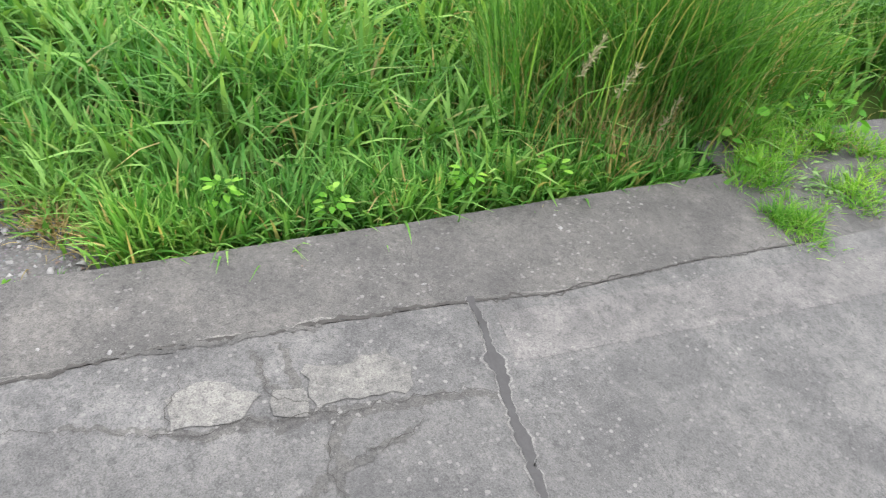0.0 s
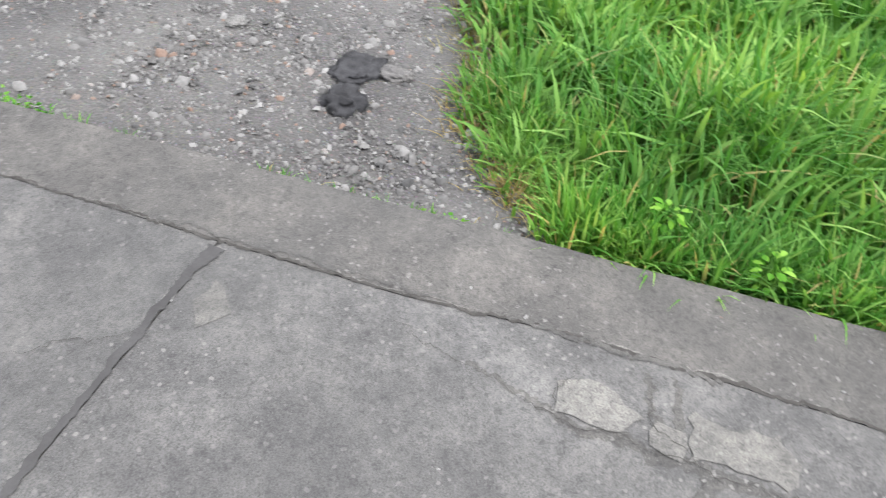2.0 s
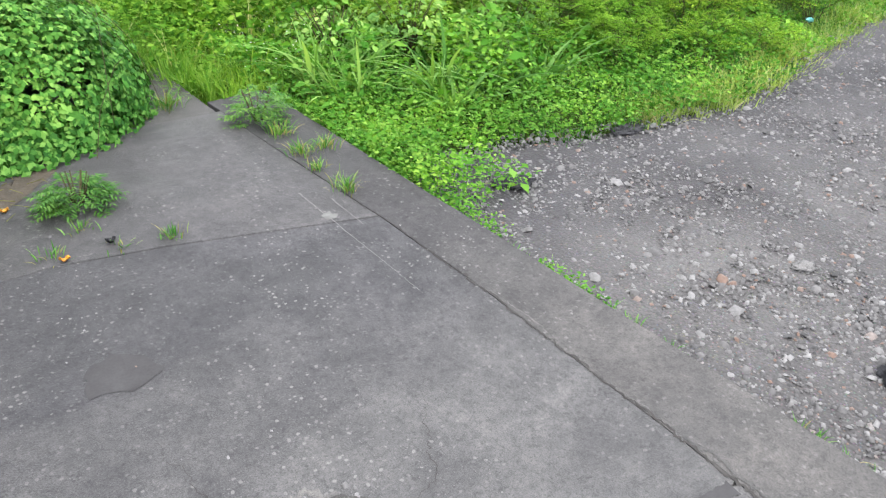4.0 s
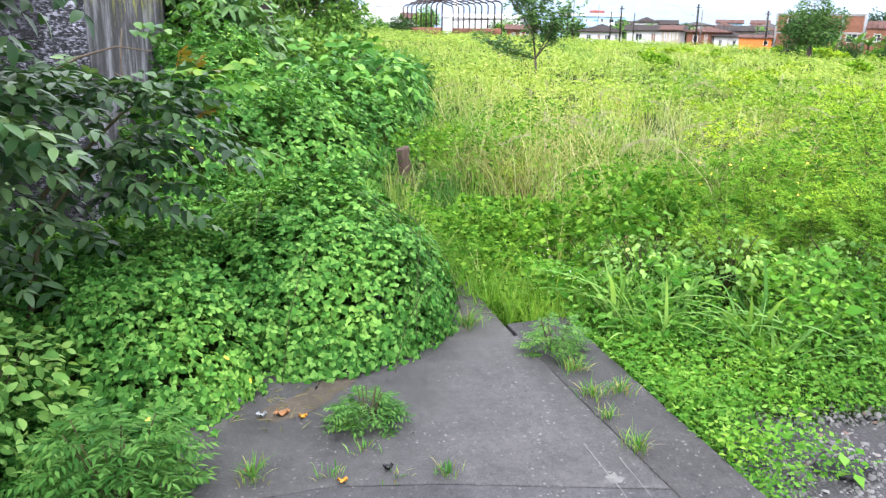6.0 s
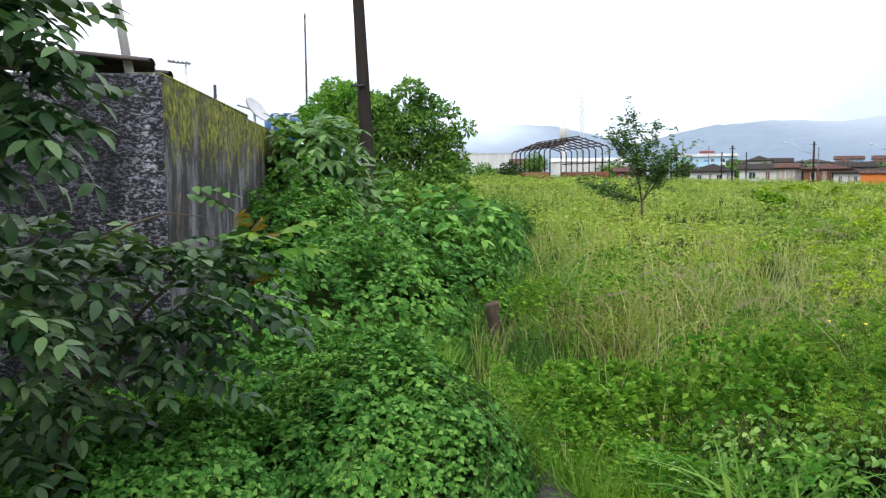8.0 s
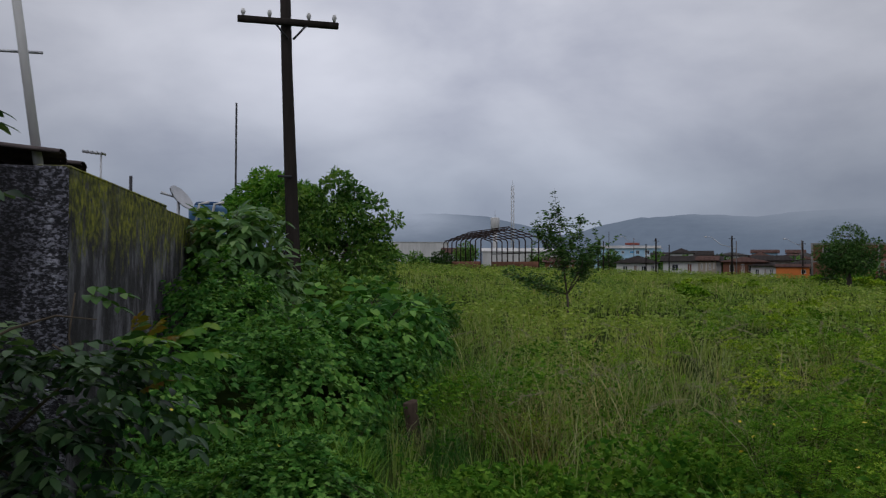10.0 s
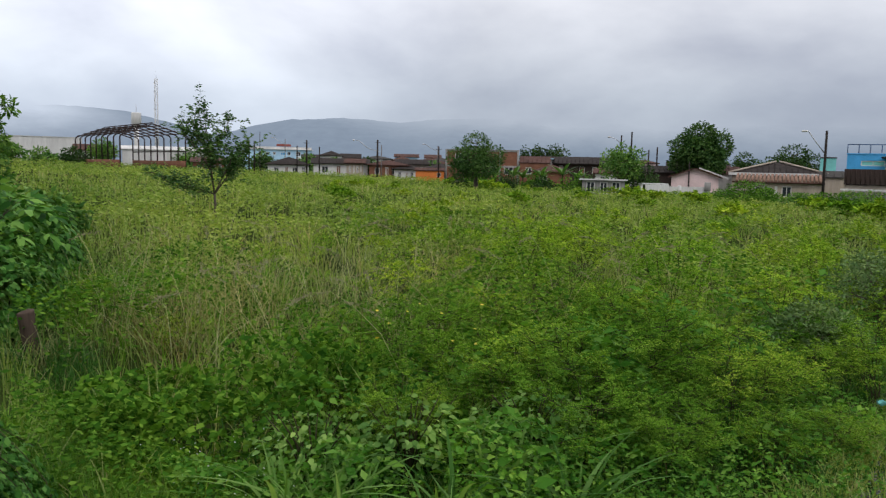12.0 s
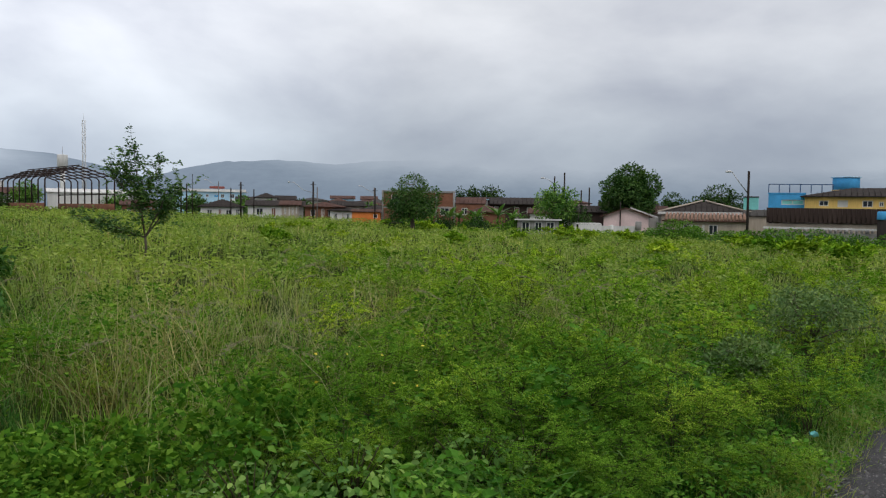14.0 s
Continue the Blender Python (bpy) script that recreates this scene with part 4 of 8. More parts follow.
    strip(lip, [(0.24, 1.2), (0.32, 1.36), (0.53, 1.32), (0.67, 1.16), (0.59, 0.97)], [0.02, 0.03, 0.025, 0.03, 0.015], 0.001, 0.03, 17)
    part("broken_lip", lip, M_PALE, pv, "pale broken lip of the patch")
    soil = Shape()
    blob(soil, [(1.38, 3.8), (1.39, 4.5), (1.28, 4.6), (1.22, 4.2), (1.24, 3.85)], -0.0125, 51, 0.03)
    blob(soil, [(0.5, 3.56), (0.1, 3.3), (0.16, 3.2), (0.35, 3.28), (0.56, 3.5)], 0.0016, 53, 0.02)
    part("soil_patch", soil, M_SOILED, pv, "brown soil and litter washed onto the slabs")
    wet = Shape()
    blob(wet, [(0.2, 2.1), (0.32, 2.16), (0.42, 2.0), (0.3, 1.93), (0.18, 1.98)], 0.002, 14, 0.03)
    part("damp_patch", wet, M_SEAL, pv, "damp smooth grey mortar patch")
    grit_n = 190
    x, y = rng.uniform(-0.5, 1.7, grit_n), rng.uniform(-2.0, 3.7, grit_n)
    size = np.clip(rng.lognormal(-5.75, 0.4, grit_n), 0.002, 0.008)
    hx, hy = rng.normal(0.45, 0.1, 190), rng.normal(1.15, 0.085, 190)
    x, y, size = np.r_[x, hx], np.r_[y, hy], np.r_[size, np.clip(rng.lognormal(-5.4, 0.4, 190), 0.002, 0.011)]
    v, f = stones(x, y, plane(x, y) + 0.0015, size)
    ob = link_mesh("loose_grit", mesh_data("loose_grit", v, [f]), M_STONE)
    tagged(ob, "small loose stones and crumbs lying on the concrete", "grit", "", "stuff")


build_pavement()


def asphalt_lump(at, size, mat, label):
    bm = bmesh.new()
    bmesh.ops.create_icosphere(bm, subdivisions=4, radius=1.0)
    for v in bm.verts:
        p = v.co.copy()
        k = 1 + 0.45 * noise.noise(p * 1.6 + Vector(at)) + 0.3 * noise.noise(p * 4 + Vector(at)) + 0.16 * noise.noise(p * 11) + 0.08 * noise.noise(p * 25)
        v.co = Vector((p.x * size[0] * k, p.y * size[1] * k, p.z * size[2] * k))
    me = bpy.data.meshes.new("asphalt_lump")
    bm.to_mesh(me)
    bm.free()
    ob = link_mesh("asphalt_lump", me, mat, None, "", True)
    ob.location = (at[0], at[1], float(road_z(at[0], at[1])) + 0.006)
    tagged(ob, label, "asphalt", "asphalt lumps on the driveway")


asphalt_lump((2.27, 0.67, 0), (0.075, 0.07, 0.045), M_ASPHALT, "black weathered asphalt lump on the gravel")
asphalt_lump((2.5, 0.7, 0), (0.12, 0.085, 0.018), M_ASPHALT, "black flat asphalt remnant on the gravel")
asphalt_lump((2.52, 0.56, 0), (0.05, 0.06, 0.02), M_SMOOTH, "grey stone stuck in old asphalt")
asphalt_lump((2.2, 2.4, 0), (0.1, 0.07, 0.015), M_ASPHALT, "black asphalt remnant at the gravel's edge")
asphalt_lump((3.1, 2.5, 0), (0.1, 0.06, 0.012), M_ASPHALT, "black flat asphalt remnant near the weeds")
asphalt_lump((2.62, 1.22, 0), (0.05, 0.035, 0.012), M_RIM, "pale flat stone on the driveway")


# ---- boundary wall with moss ----
def build_wall():
    wl = thing("wall_boundary", (-0.8, 6.1, 0.0), "weathered grey roughcast boundary wall streaked with yellow-green moss", "wall", "", "structure")
    south = Shape()
    south.box((-3.3, 6.19, 1.1), (5.1, 0.2, 2.56), 0.0, 0.02)
    part("south_face", south, M_ROUGHCAST, wl, "blackened roughcast plaster")
    east = Shape()
    east.slab([(-0.746, 6.12, -0.2), (-0.53, 9.6, -0.1), (-0.53, 9.6, 2.36), (-0.746, 6.12, 2.376)], 0.18)
    part("east_face", east, M_MOSSY, wl, "brown streaked plaster with hanging yellow moss")
    far = Shape()
    far.slab([(-0.55, 9.62, -0.1), (-0.25, 14.5, 0.0), (-0.25, 14.5, 2.33), (-0.55, 9.62, 2.35)], 0.18)
    part("far_face", far, M_MOSSY, wl)
    cap = Shape()
    cap.box((-0.735, 7.87, 2.377), (0.2, 3.5, 0.024), -0.062, 0.008)
    part("coping", cap, M_MOSSY, wl, "mossy worn coping")
    # unseen wall, added to keep the western skylight off the bush
    side = Shape().box((-2.5, 4.2, 1.1), (0.2, 3.7, 2.56), 0.0, 0.02)
    part("unseen_west_screen", side, M_ROUGHCAST, wl, "blackened roughcast plaster")


build_wall()


def tiled_roof():
    rf = thing("house_roof", (-2.3, 8.2, 2.3), "old dark brown tiled roof of the house behind the wall", "roof")
    for k in range(6):
        s = Shape()
        y = 6.95 + 0.24 * k
        for r in range(3):
            x0 = -1.02 - 0.05 * (k % 3) - r * 1.0
            pts, n = [], 7
            for i in range(n + 1):
                a = math.pi * i / n
                pts.append((math.cos(a) * 0.12, math.sin(a) * 0.035))
            base = len(s.v)
            for xx, zz in ((x0 + 0.05, 2.56 + r * 0.08), (x0 - 1.05, 2.66 + r * 0.08)):
                s.v += [(xx, y + p[0], zz + p[1]) for p in pts] + [(xx, y + p[0] * 0.8, zz + p[1] * 0.7 - 0.012) for p in reversed(pts)]
            m = 2 * (n + 1)
            s.q += [(base + i, base + (i + 1) % m, base + m + (i + 1) % m, base + m + i) for i in range(m)]
        part("roof_tile_row", s, M_ROOFTILE, rf)
    beam = Shape().box((-1.5, 7.6, 2.48), (0.08, 1.3, 0.12), 0, 0.01)
    part("beam", beam, M_POLE, rf, "dark wooden rafter beam")
    wall = Shape().box((-2.9, 8.3, 1.2), (2.6, 1.9, 2.1), 0, 0.02)
    part("wall", wall, M_GREYWALL, rf)


tiled_roof()


def mast(x, y, z0, z1, r, lean, label, arms, mat=M_METAL):
    m = thing("antenna_mast", (x, y, z0), label, "antenna")
    s = Shape().tube([(x, y, z0), (x + lean * (z1 - z0), y, z1)], [r, r * 0.9], 8)
    part("mast", s, mat, m)
    for (dx, dz, length, rz) in arms:
        a = Shape()
        c = Vector((x + lean * (z1 - z0), y, z1 + dz))
        d = Vector((math.cos(rz), math.sin(rz), 0.12)) * length
        a.tube([c - d * 0.2, c + d * 0.8], [0.012, 0.012], 5)
        for k in range(5):
            p = c + d * (0.2 * k - 0.1)
            e = Vector((-math.sin(rz), math.cos(rz), 0.25)) * 0.2 * length
            a.tube([p - e, p + e], [0.005, 0.005], 4)
        part("aerial", a, M_METAL, m, "thin aerial with short rods")
    return m


mast(-1.12, 7.0, 2.3, 4.4, 0.035, -0.135, "leaning whitish pipe mast with a small aerial", [(0, -1.1, 0.35, 0.5)], M_WHITE)
mast(-0.9, 8.0, 2.2, 2.71, 0.009, 0.0, "thin aerial standing on the mossy wall", [(0, 0.0, 0.2, 2.9)])
mast(-0.68, 8.15, 2.2, 2.54, 0.016, 0.0, "short dark pipe standing on the wall", [], M_DARKMETAL)
mast(-0.22, 26.3, 0.6, 6.8, 0.035, 0.0, "tall thin grey antenna mast behind the trees", [], M_DARKMETAL)


def dish():
    d = thing("satellite_dish", (-0.98, 15.9, 2.2), "grey satellite dish tilted on a roof edge", "satellite dish")
    bowl = Shape()
    c, axis = Vector((-0.95, 15.9, 2.95)), Vector((0.7, -0.36, 0.6)).normalized()
    side = axis.cross(Vector((0, 0, 1))).normalized()
    up = side.cross(axis)
    rings, turns = 6, 24
    for back in (0, 0.015):
        for r in range(rings + 1):
            q = r / rings * 0.27
            for k in range(turns):
                a = 2 * math.pi * k / turns
                bowl.v.append(tuple(c + side * math.cos(a) * q + up * math.sin(a) * q + axis * (q * q * 0.6 - back)))
    m = (rings + 1) * turns
    for b0 in (0, m):
        for r in range(rings):
            for k in range(turns):
                i, j = b0 + r * turns + k, b0 + r * turns + (k + 1) % turns
                bowl.q.append((i, j, j + turns, i + turns) if not b0 else (j, i, i + turns, j + turns))
    part("bowl", bowl, M_METAL, d, "", True)
    arm = Shape().tube([tuple(c - axis * 0.01), tuple(c + Vector((-0.16, -0.04, 0.04))), tuple(c + Vector((-0.33, -0.08, 0.1)))], [0.018, 0.016, 0.03], 8)
    part("bracket_arm", arm, M_METAL, d)
    stand = Shape().tube([(-0.98, 15.9, 2.2), tuple(c - axis * 0.05)], [0.03, 0.03], 8)
    part("stand", stand, M_METAL, d)


dish()


def water_tank():
    w = thing("water_tank", (-0.5, 16.6, 2.0), "blue plastic water tank with white pipes on a roof", "water tank")
    s = Shape().tube([(-0.5, 16.6, 2.0), (-0.5, 16.6, 2.66), (-0.5, 16.6, 2.8), (-0.5, 16.6, 2.88)], [0.3, 0.36, 0.36, 0.26], 24)
    part("tank", s, M_TANKBLUE, w, "", True)
    lid = Shape().tube([(-0.5, 16.6, 2.87), (-0.5, 16.6, 2.94)], [0.27, 0.22], 24)
    part("lid", lid, M_DARKBLUE, w, "dull blue lid")
    for dx in (-0.35, 0.1):
        p = Shape().tube([(-0.5 + dx * 0.6, 16.2, 2.5), (-0.5 + dx * 0.6 + 0.08, 16.2, 2.88), (-0.5 + dx * 0.6 + 0.25, 16.23, 2.92)], [0.025] * 3, 8)
        part("pipe", p, M_WHITE, w, "white plastic pipe")
    base = Shape().box((-1.4, 16.6, 1.1), (3.2, 2.4, 1.8), 0, 0.02)
    part("plinth", base, M_GREYWALL, w, "grey masonry base")


water_tank()


def pole_wood():
    p = thing("utility_pole", (1.16, 15.0, 0.3), "dark weathered wooden utility pole with a crossarm and insulators", "utility pole")
    s = Shape().tube([(1.12, 15.0, 0.2), (1.065, 15.0, 1.6), (0.91, 15.0, 5.3), (0.86, 15.0, 7.0)], [0.135, 0.128, 0.1, 0.095], 12)
    part("pole", s, M_POLE, p, "", True)
    arm = Shape().box((0.93, 14.86, 6.02), (1.75, 0.09, 0.11), 0.02, 0.01)
    a = part("crossarm", arm, M_POLE, p, "grey wooden crossarm")
    for dx in (-0.78, -0.33, 0.35, 0.8):
        i = Shape().tube([(0.93 + dx, 14.86, 6.075), (0.93 + dx, 14.86, 6.15), (0.93 + dx, 14.86, 6.21)], [0.015, 0.045, 0.025], 8)
        part("insulator", i, M_WHITE, a, "pale ceramic insulator")
    br = Shape().tube([(0.93, 14.86, 5.72), (0.7, 14.84, 5.98)], [0.02, 0.02], 5).tube([(1.01, 14.86, 5.72), (1.24, 14.84, 5.98)], [0.02, 0.02], 5)
    part("brace", br, M_DARKMETAL, p, "thin steel braces")
    st = Shape().box((0.88, 14.86, 3.3), (0.24, 0.03, 0.04), 0.0)
    part("step_bolt", st, M_DARKMETAL, p)


pole_wood()


def stump():
    x, y = 1.65, 7.2
    s = Shape().tube([(x + 0.07, y, 0.18), (x + 0.04, y, 0.36), (x + 0.005, y, 0.54), (x, y, 0.625), (x - 0.002, y, 0.637), (x - 0.004, y, 0.64)], [0.07, 0.062, 0.056, 0.062, 0.058, 0.03], 9)
    single("wooden_post", s, M_STUMP, "short weathered brown wooden post standing in the weeds", "post", smooth=False)


stump()


# ---- the open steel hall ----
def hall():
    near_l, near_r = Vector((28.2, 97.0)), Vector((34.1, 92.0))
    far_l, far_r = Vector((27.8, 115.6)), Vector((33.9, 111.0))
    g = 1.2
    h = thing("steel_hall", (29, 104, g), "roofless hall skeleton of rusty steel portal frames with brick stubs", "hall")
    frames = 9
    ridge, eaves = [], ([], [])
    for i in range(frames):
        t = i / (frames - 1)
        l, r = near_l.lerp(far_l, t), near_r.lerp(far_r, t)
        pf = Shape()
        ze, zp = 5.0, 6.3
        for a, b, s in ((l, r, 1), (r, l, -1)):
            k = a.lerp(b, 0.04)
            pf.tube([(a.x, a.y, g - 0.3), (a.x, a.y, ze - 0.22), (a.lerp(b, 0.02).x, a.lerp(b, 0.02).y, ze), (k.x, k.y, ze + 0.1), (a.lerp(b, 0.5).x, a.lerp(b, 0.5).y, zp)], [0.085, 0.085, 0.08, 0.075, 0.065], 4)
        part("portal_frame", pf, M_RUST, h)
        ridge.append((l.lerp(r, 0.5).x, l.lerp(r, 0.5).y, zp + 0.05))
        eaves[0].append((l.x, l.y, ze))
        eaves[1].append((r.x, r.y, ze))
    for u in (0.04, 0.15, 0.27, 0.38, 0.5, 0.62, 0.73, 0.85, 0.96):
        z = 5.12 + 1.3 * (1 - abs(u - 0.5) * 2)
        a, b = near_l.lerp(near_r, u), far_l.lerp(far_r, u)
        part("purlin", Shape().tube([(a.x, a.y, z), (b.x, b.y, z)], [0.06, 0.06], 4), M_RUST, h)
    for a, b in ((near_r, far_r), (near_l, far_l), (near_r, near_r.lerp(near_l, 0.12))):
        w = Shape()
        d = b - a
        c = (a + b) / 2
        w.box((c.x, c.y, g + 0.45), (d.length, 0.15, 0.9), math.atan2(d.y, d.x), 0.02)
        part("brick_stub", w, M_BRICK, h, "low raw brick wall")
    for zz in (3.2,):
        part("side_rail", Shape().tube([(near_r.x, near_r.y, zz), (far_r.x, far_r.y, zz)], [0.06, 0.06], 4), M_RUST, h)


hall()


# ---- houses ----
def house(name, l, r, z0, z1, depth, wall_mat, roof_mat, label, roof="hip", rise=1.0, over=0.3, openings=(), door=(), glass=M_GLASS, category="house"):
    """A house with its front from l to r; openings are (u0, u1, z0, z1) in shares of the front and metres over z0."""
    l, r = Vector(l), Vector(r)
    u = r - l
    w = u.length
    u.normalize()
    n = Vector((-u.y, u.x))
    if n.dot(l) < 0:
        n = -n
    hs = thing(name, (*((l + r) / 2), z0), label, category)

    def at(a, d, z):
        q = l + u * a + n * d
        return (q.x, q.y, z)

    s = Shape()
    # front in strips round the openings, so that they go through it
    cuts = sorted({0.0, w, *(o[0] * w for o in openings), *(o[1] * w for o in openings)})
    for a, b in zip(cuts, cuts[1:]):
        mid = (a + b) / 2 / w
        holes = sorted((z0 + o[2], z0 + o[3]) for o in openings if o[0] <= mid <= o[1])
        low = z0
        for h0, h1 in holes + [(z1, z1)]:
            if h0 > low + 0.01:
                s.slab([at(a, 0, low), at(b, 0, low), at(b, 0, h0), at(a, 0, h0)], 0.15)
            low = h1
    s.slab([at(0, depth, z0), at(0, 0.16, z0), at(0, 0.16, z1), at(0, depth, z1)], 0.15)
    s.slab([at(w, 0.16, z0), at(w, depth, z0), at(w, depth, z1), at(w, 0.16, z1)], 0.15)
    s.slab([at(w, depth, z0), at(0, depth, z0), at(0, depth, z1), at(w, depth, z1)], 0.15)
    part("wall", s, wall_mat, hs)
    o, zt = over, z1 + 0.02
    if roof == "hip":
        k = min(depth, w) / 2
        a, b = at(k, depth / 2, zt + rise), at(w - k, depth / 2, zt + rise)
        c = [at(-o, -o, zt), at(w + o, -o, zt), at(w + o, depth + o, zt), at(-o, depth + o, zt)]
        planes = [[c[0], c[1], b, a], [c[1], c[2], b], [c[2], c[3], a, b], [c[3], c[0], a]]
    elif roof == "gable_side":
        a, b = at(-o, depth / 2, zt + rise), at(w + o, depth / 2, zt + rise)
        c = [at(-o, -o, zt), at(w + o, -o, zt), at(w + o, depth + o, zt), at(-o, depth + o, zt)]
        planes = [[c[0], c[1], b, a], [c[2], c[3], a, b]]
    elif roof == "gable_front":
        a, b = at(w / 2, -o, zt + rise), at(w / 2, depth + o, zt + rise)
        c = [at(-o, -o, zt - 0.1), at(w + o, -o, zt - 0.1), at(w + o, depth + o, zt - 0.1), at(-o, depth + o, zt - 0.1)]
        planes = [[c[0], a, b, c[3]], [a, c[1], c[2], b]]
        g = Shape().slab([at(0, 0, z1), at(w, 0, z1), at(w / 2, 0, z1 + rise * 0.98)], 0.15)
        part("gable", g, wall_mat, hs)
    else:
        c = [at(-o, -o, zt), at(w + o, -o, zt), at(w + o, depth + o, zt), at(-o, depth + o, zt)]
        planes = [c]
    rf = Shape()
    for p in planes:
        rf.slab(p, 0.1)
    rp = part("roof", rf, roof_mat, hs)
    if roof in ("hip", "gable_side"):
        ribs = Shape()
        count = int(w / 0.45)
        for i in range(1, count):
            a = -o + (w + 2 * o) * i / count
            t = 0.96
            if roof == "hip":
                k = min(depth, w) / 2 + o
                t = min(t, (a + o) / k, (w + o - a) / k)
            d = -o + (depth / 2 + o) * t
            ribs.tube([at(a, -o, zt + 0.05), at(a, d, zt + rise * t + 0.05)], [0.035, 0.035], 4)
        part("tile_ridge", ribs, roof_mat, rp)
    for a, b, h0, h1, *own in openings:
        fr = Shape()
        x0, x1, y0, y1 = a * w, b * w, z0 + h0, z0 + h1
        for p in ((x0, x1, y0, y0 + 0.07), (x0, x1, y1 - 0.07, y1), (x0, x0 + 0.07, y0 + 0.07, y1 - 0.07), (x1 - 0.07, x1, y0 + 0.07, y1 - 0.07), ((x0 + x1) / 2 - 0.03, (x0 + x1) / 2 + 0.03, y0 + 0.07, y1 - 0.07)):
            fr.slab([at(p[0], 0.04, p[2]), at(p[1], 0.04, p[2]), at(p[1], 0.04, p[3]), at(p[0], 0.04, p[3])], 0.08)
        win = part("window", fr, M_WHITE, hs, "white window frame")
        g = Shape().slab([at(x0, 0.1, y0), at(x1, 0.1, y0), at(x1, 0.1, y1), at(x0, 0.1, y1)], 0.02)
        part("pane", g, own[0] if own else glass, win)
    return hs, at, w


def town():
    # pink gabled house with its white garden wall
    house("house", (62.2, 45.3), (64.5, 41.9), -0.9, 1.6, 9.0, M_PINK, M_TILE, "pink plastered house with a red-brown tiled gable roof", "gable_front", 0.75, 0.35)
    verge = Shape().slab([(63.5, 43.3, 2.42), (64.95, 41.2, 1.52), (64.95, 41.2, 1.4), (63.5, 43.3, 2.3)], 0.12)
    single("verge_board", verge, M_WHITE, "white painted verge board of a pink house", "board")
    wall = Shape()
    wall.slab([(55.2, 44.7, -0.8), (59.0, 39.4, -0.8), (59.0, 39.4, 0.72), (55.2, 44.7, 0.68)], 0.15)
    gw = single("garden_wall", wall, M_WHITE, "white plastered garden wall before a pink house", "wall")
    for u in (0.0, 0.33, 0.66, 1.0):
        x, y = 55.2 + 3.8 * u, 44.7 - 5.3 * u
        single("wall_pier", Shape().box((x, y, -0.05), (0.28, 0.28, 1.7), 0.62, 0.02), M_WHITE, "white plastered pier of a garden wall", "pier", "piers of the garden wall")
    single("meter_box", Shape().box((58.9, 39.3, 0.75), (0.25, 0.5, 0.75), 0.62, 0.02), M_GREYWALL, "grey meter box on a white garden wall", "meter box")
    house("house", (70.6, 49.3), (73.3, 45.4), -0.8, 1.9, 6.0, M_WHITE, M_TILE, "white house with a red-brown tiled roof behind a pink house", "gable_side", 0.75, 0.3)
    # bungalow with a dark hip roof over a row of big porch tiles
    hs, at, w = house("house", (67.6, 42.5), (71.4, 35.7), -0.8, 1.95, 6.6, M_CREAM, M_DARKROOF, "bungalow with a dark weathered hip roof and a pale fascia", "hip", 1.1, 0.3)
    part("fascia", Shape().slab([at(-0.3, -0.34, 1.8), at(w + 0.3, -0.34, 1.8), at(w + 0.3, -0.34, 2.04), at(-0.3, -0.34, 2.04)], 0.06), M_WHITE, hs, "pale fascia board")
    part("hip_cap", Shape().tube([at(-0.3, -0.3, 2.05), at(w * 0.48, 3.2, 3.16)], [0.09, 0.09], 6).tube([at(w + 0.3, -0.3, 2.05), at(w * 0.52, 3.2, 3.16)], [0.09, 0.09], 6), M_CREAM, hs, "pale mortar caps on the hips")
    ps, at, w = house("porch", (63.6, 39.7), (66.9, 33.6), -0.9, 1.22, 3.4, M_CREAM, M_TILE, "cream porch of a bungalow under a row of big clay tiles", "flat", 0.1, 0.2, [(0.24, 0.43, 0.9, 1.75), (0.47, 0.5, 0.9, 1.8), (0.55, 0.66, 0.9, 1.8)], category="porch")
    for k in range(22):
        c = Shape()
        d = w * (k + 0.5) / 22
        c.tube([at(d, -0.32, 1.34), at(d, 1.5, 1.86)], [0.13, 0.12], 8)
        part("roof_tile", c, M_SCALLOP, ps)
    part("gutter", Shape().tube([at(-0.2, -0.34, 1.22), at(w + 0.2, -0.34, 1.22)], [0.07, 0.07], 6), M_TILE, ps)
    # turquoise and cream pieces behind the lamp post
    house("house", (73.9, 37.4), (74.5, 36.2), -0.6, 3.6, 3.0, M_TURQ, M_FIBRE, "narrow turquoise two-storey house behind the street", "flat", 0.2, 0.05)
    house("house", (70.4, 35.5), (71.3, 33.6), -0.6, 1.75, 2.5, M_CREAM, M_FIBRE, "small cream house with a grey sheet roof", "gable_side", 0.55, 0.2)
    # long shed under dark brown sheets, with a block wall before it
    house("shed", (57.2, 27.3), (62.3, 14.5), -0.9, 1.3, 7.0, M_CREAM, M_BROWN, "long low cream building with dark brown roof cladding", "flat", 0.1, 0.0)
    clad = thing("roof_cladding", (59.0, 21.0, 1.3), "dark brown corrugated roof edge above a cream wall", "roof")
    l, r = Vector((56.95, 27.2)), Vector((62.0, 14.4))
    part("sheet", Shape().slab([(l.x, l.y, 1.33), (r.x, r.y, 1.33), (r.x, r.y, 2.3), (l.x, l.y, 2.36)], 0.12), M_BROWN, clad)
    for k in range(46):
        p = l.lerp(r, (k + 0.5) / 46)
        part("rib", Shape().tube([(p.x - 0.03, p.y, 1.32), (p.x - 0.03, p.y, 2.33)], [0.035, 0.035], 4), M_BROWN, clad)
    bw = thing("garden_wall", (57.0, 22.5, -0.5), "grey concrete block garden wall with a row of openings", "wall")
    l, r = Vector((55.9, 26.9)), Vector((58.6, 19.7))
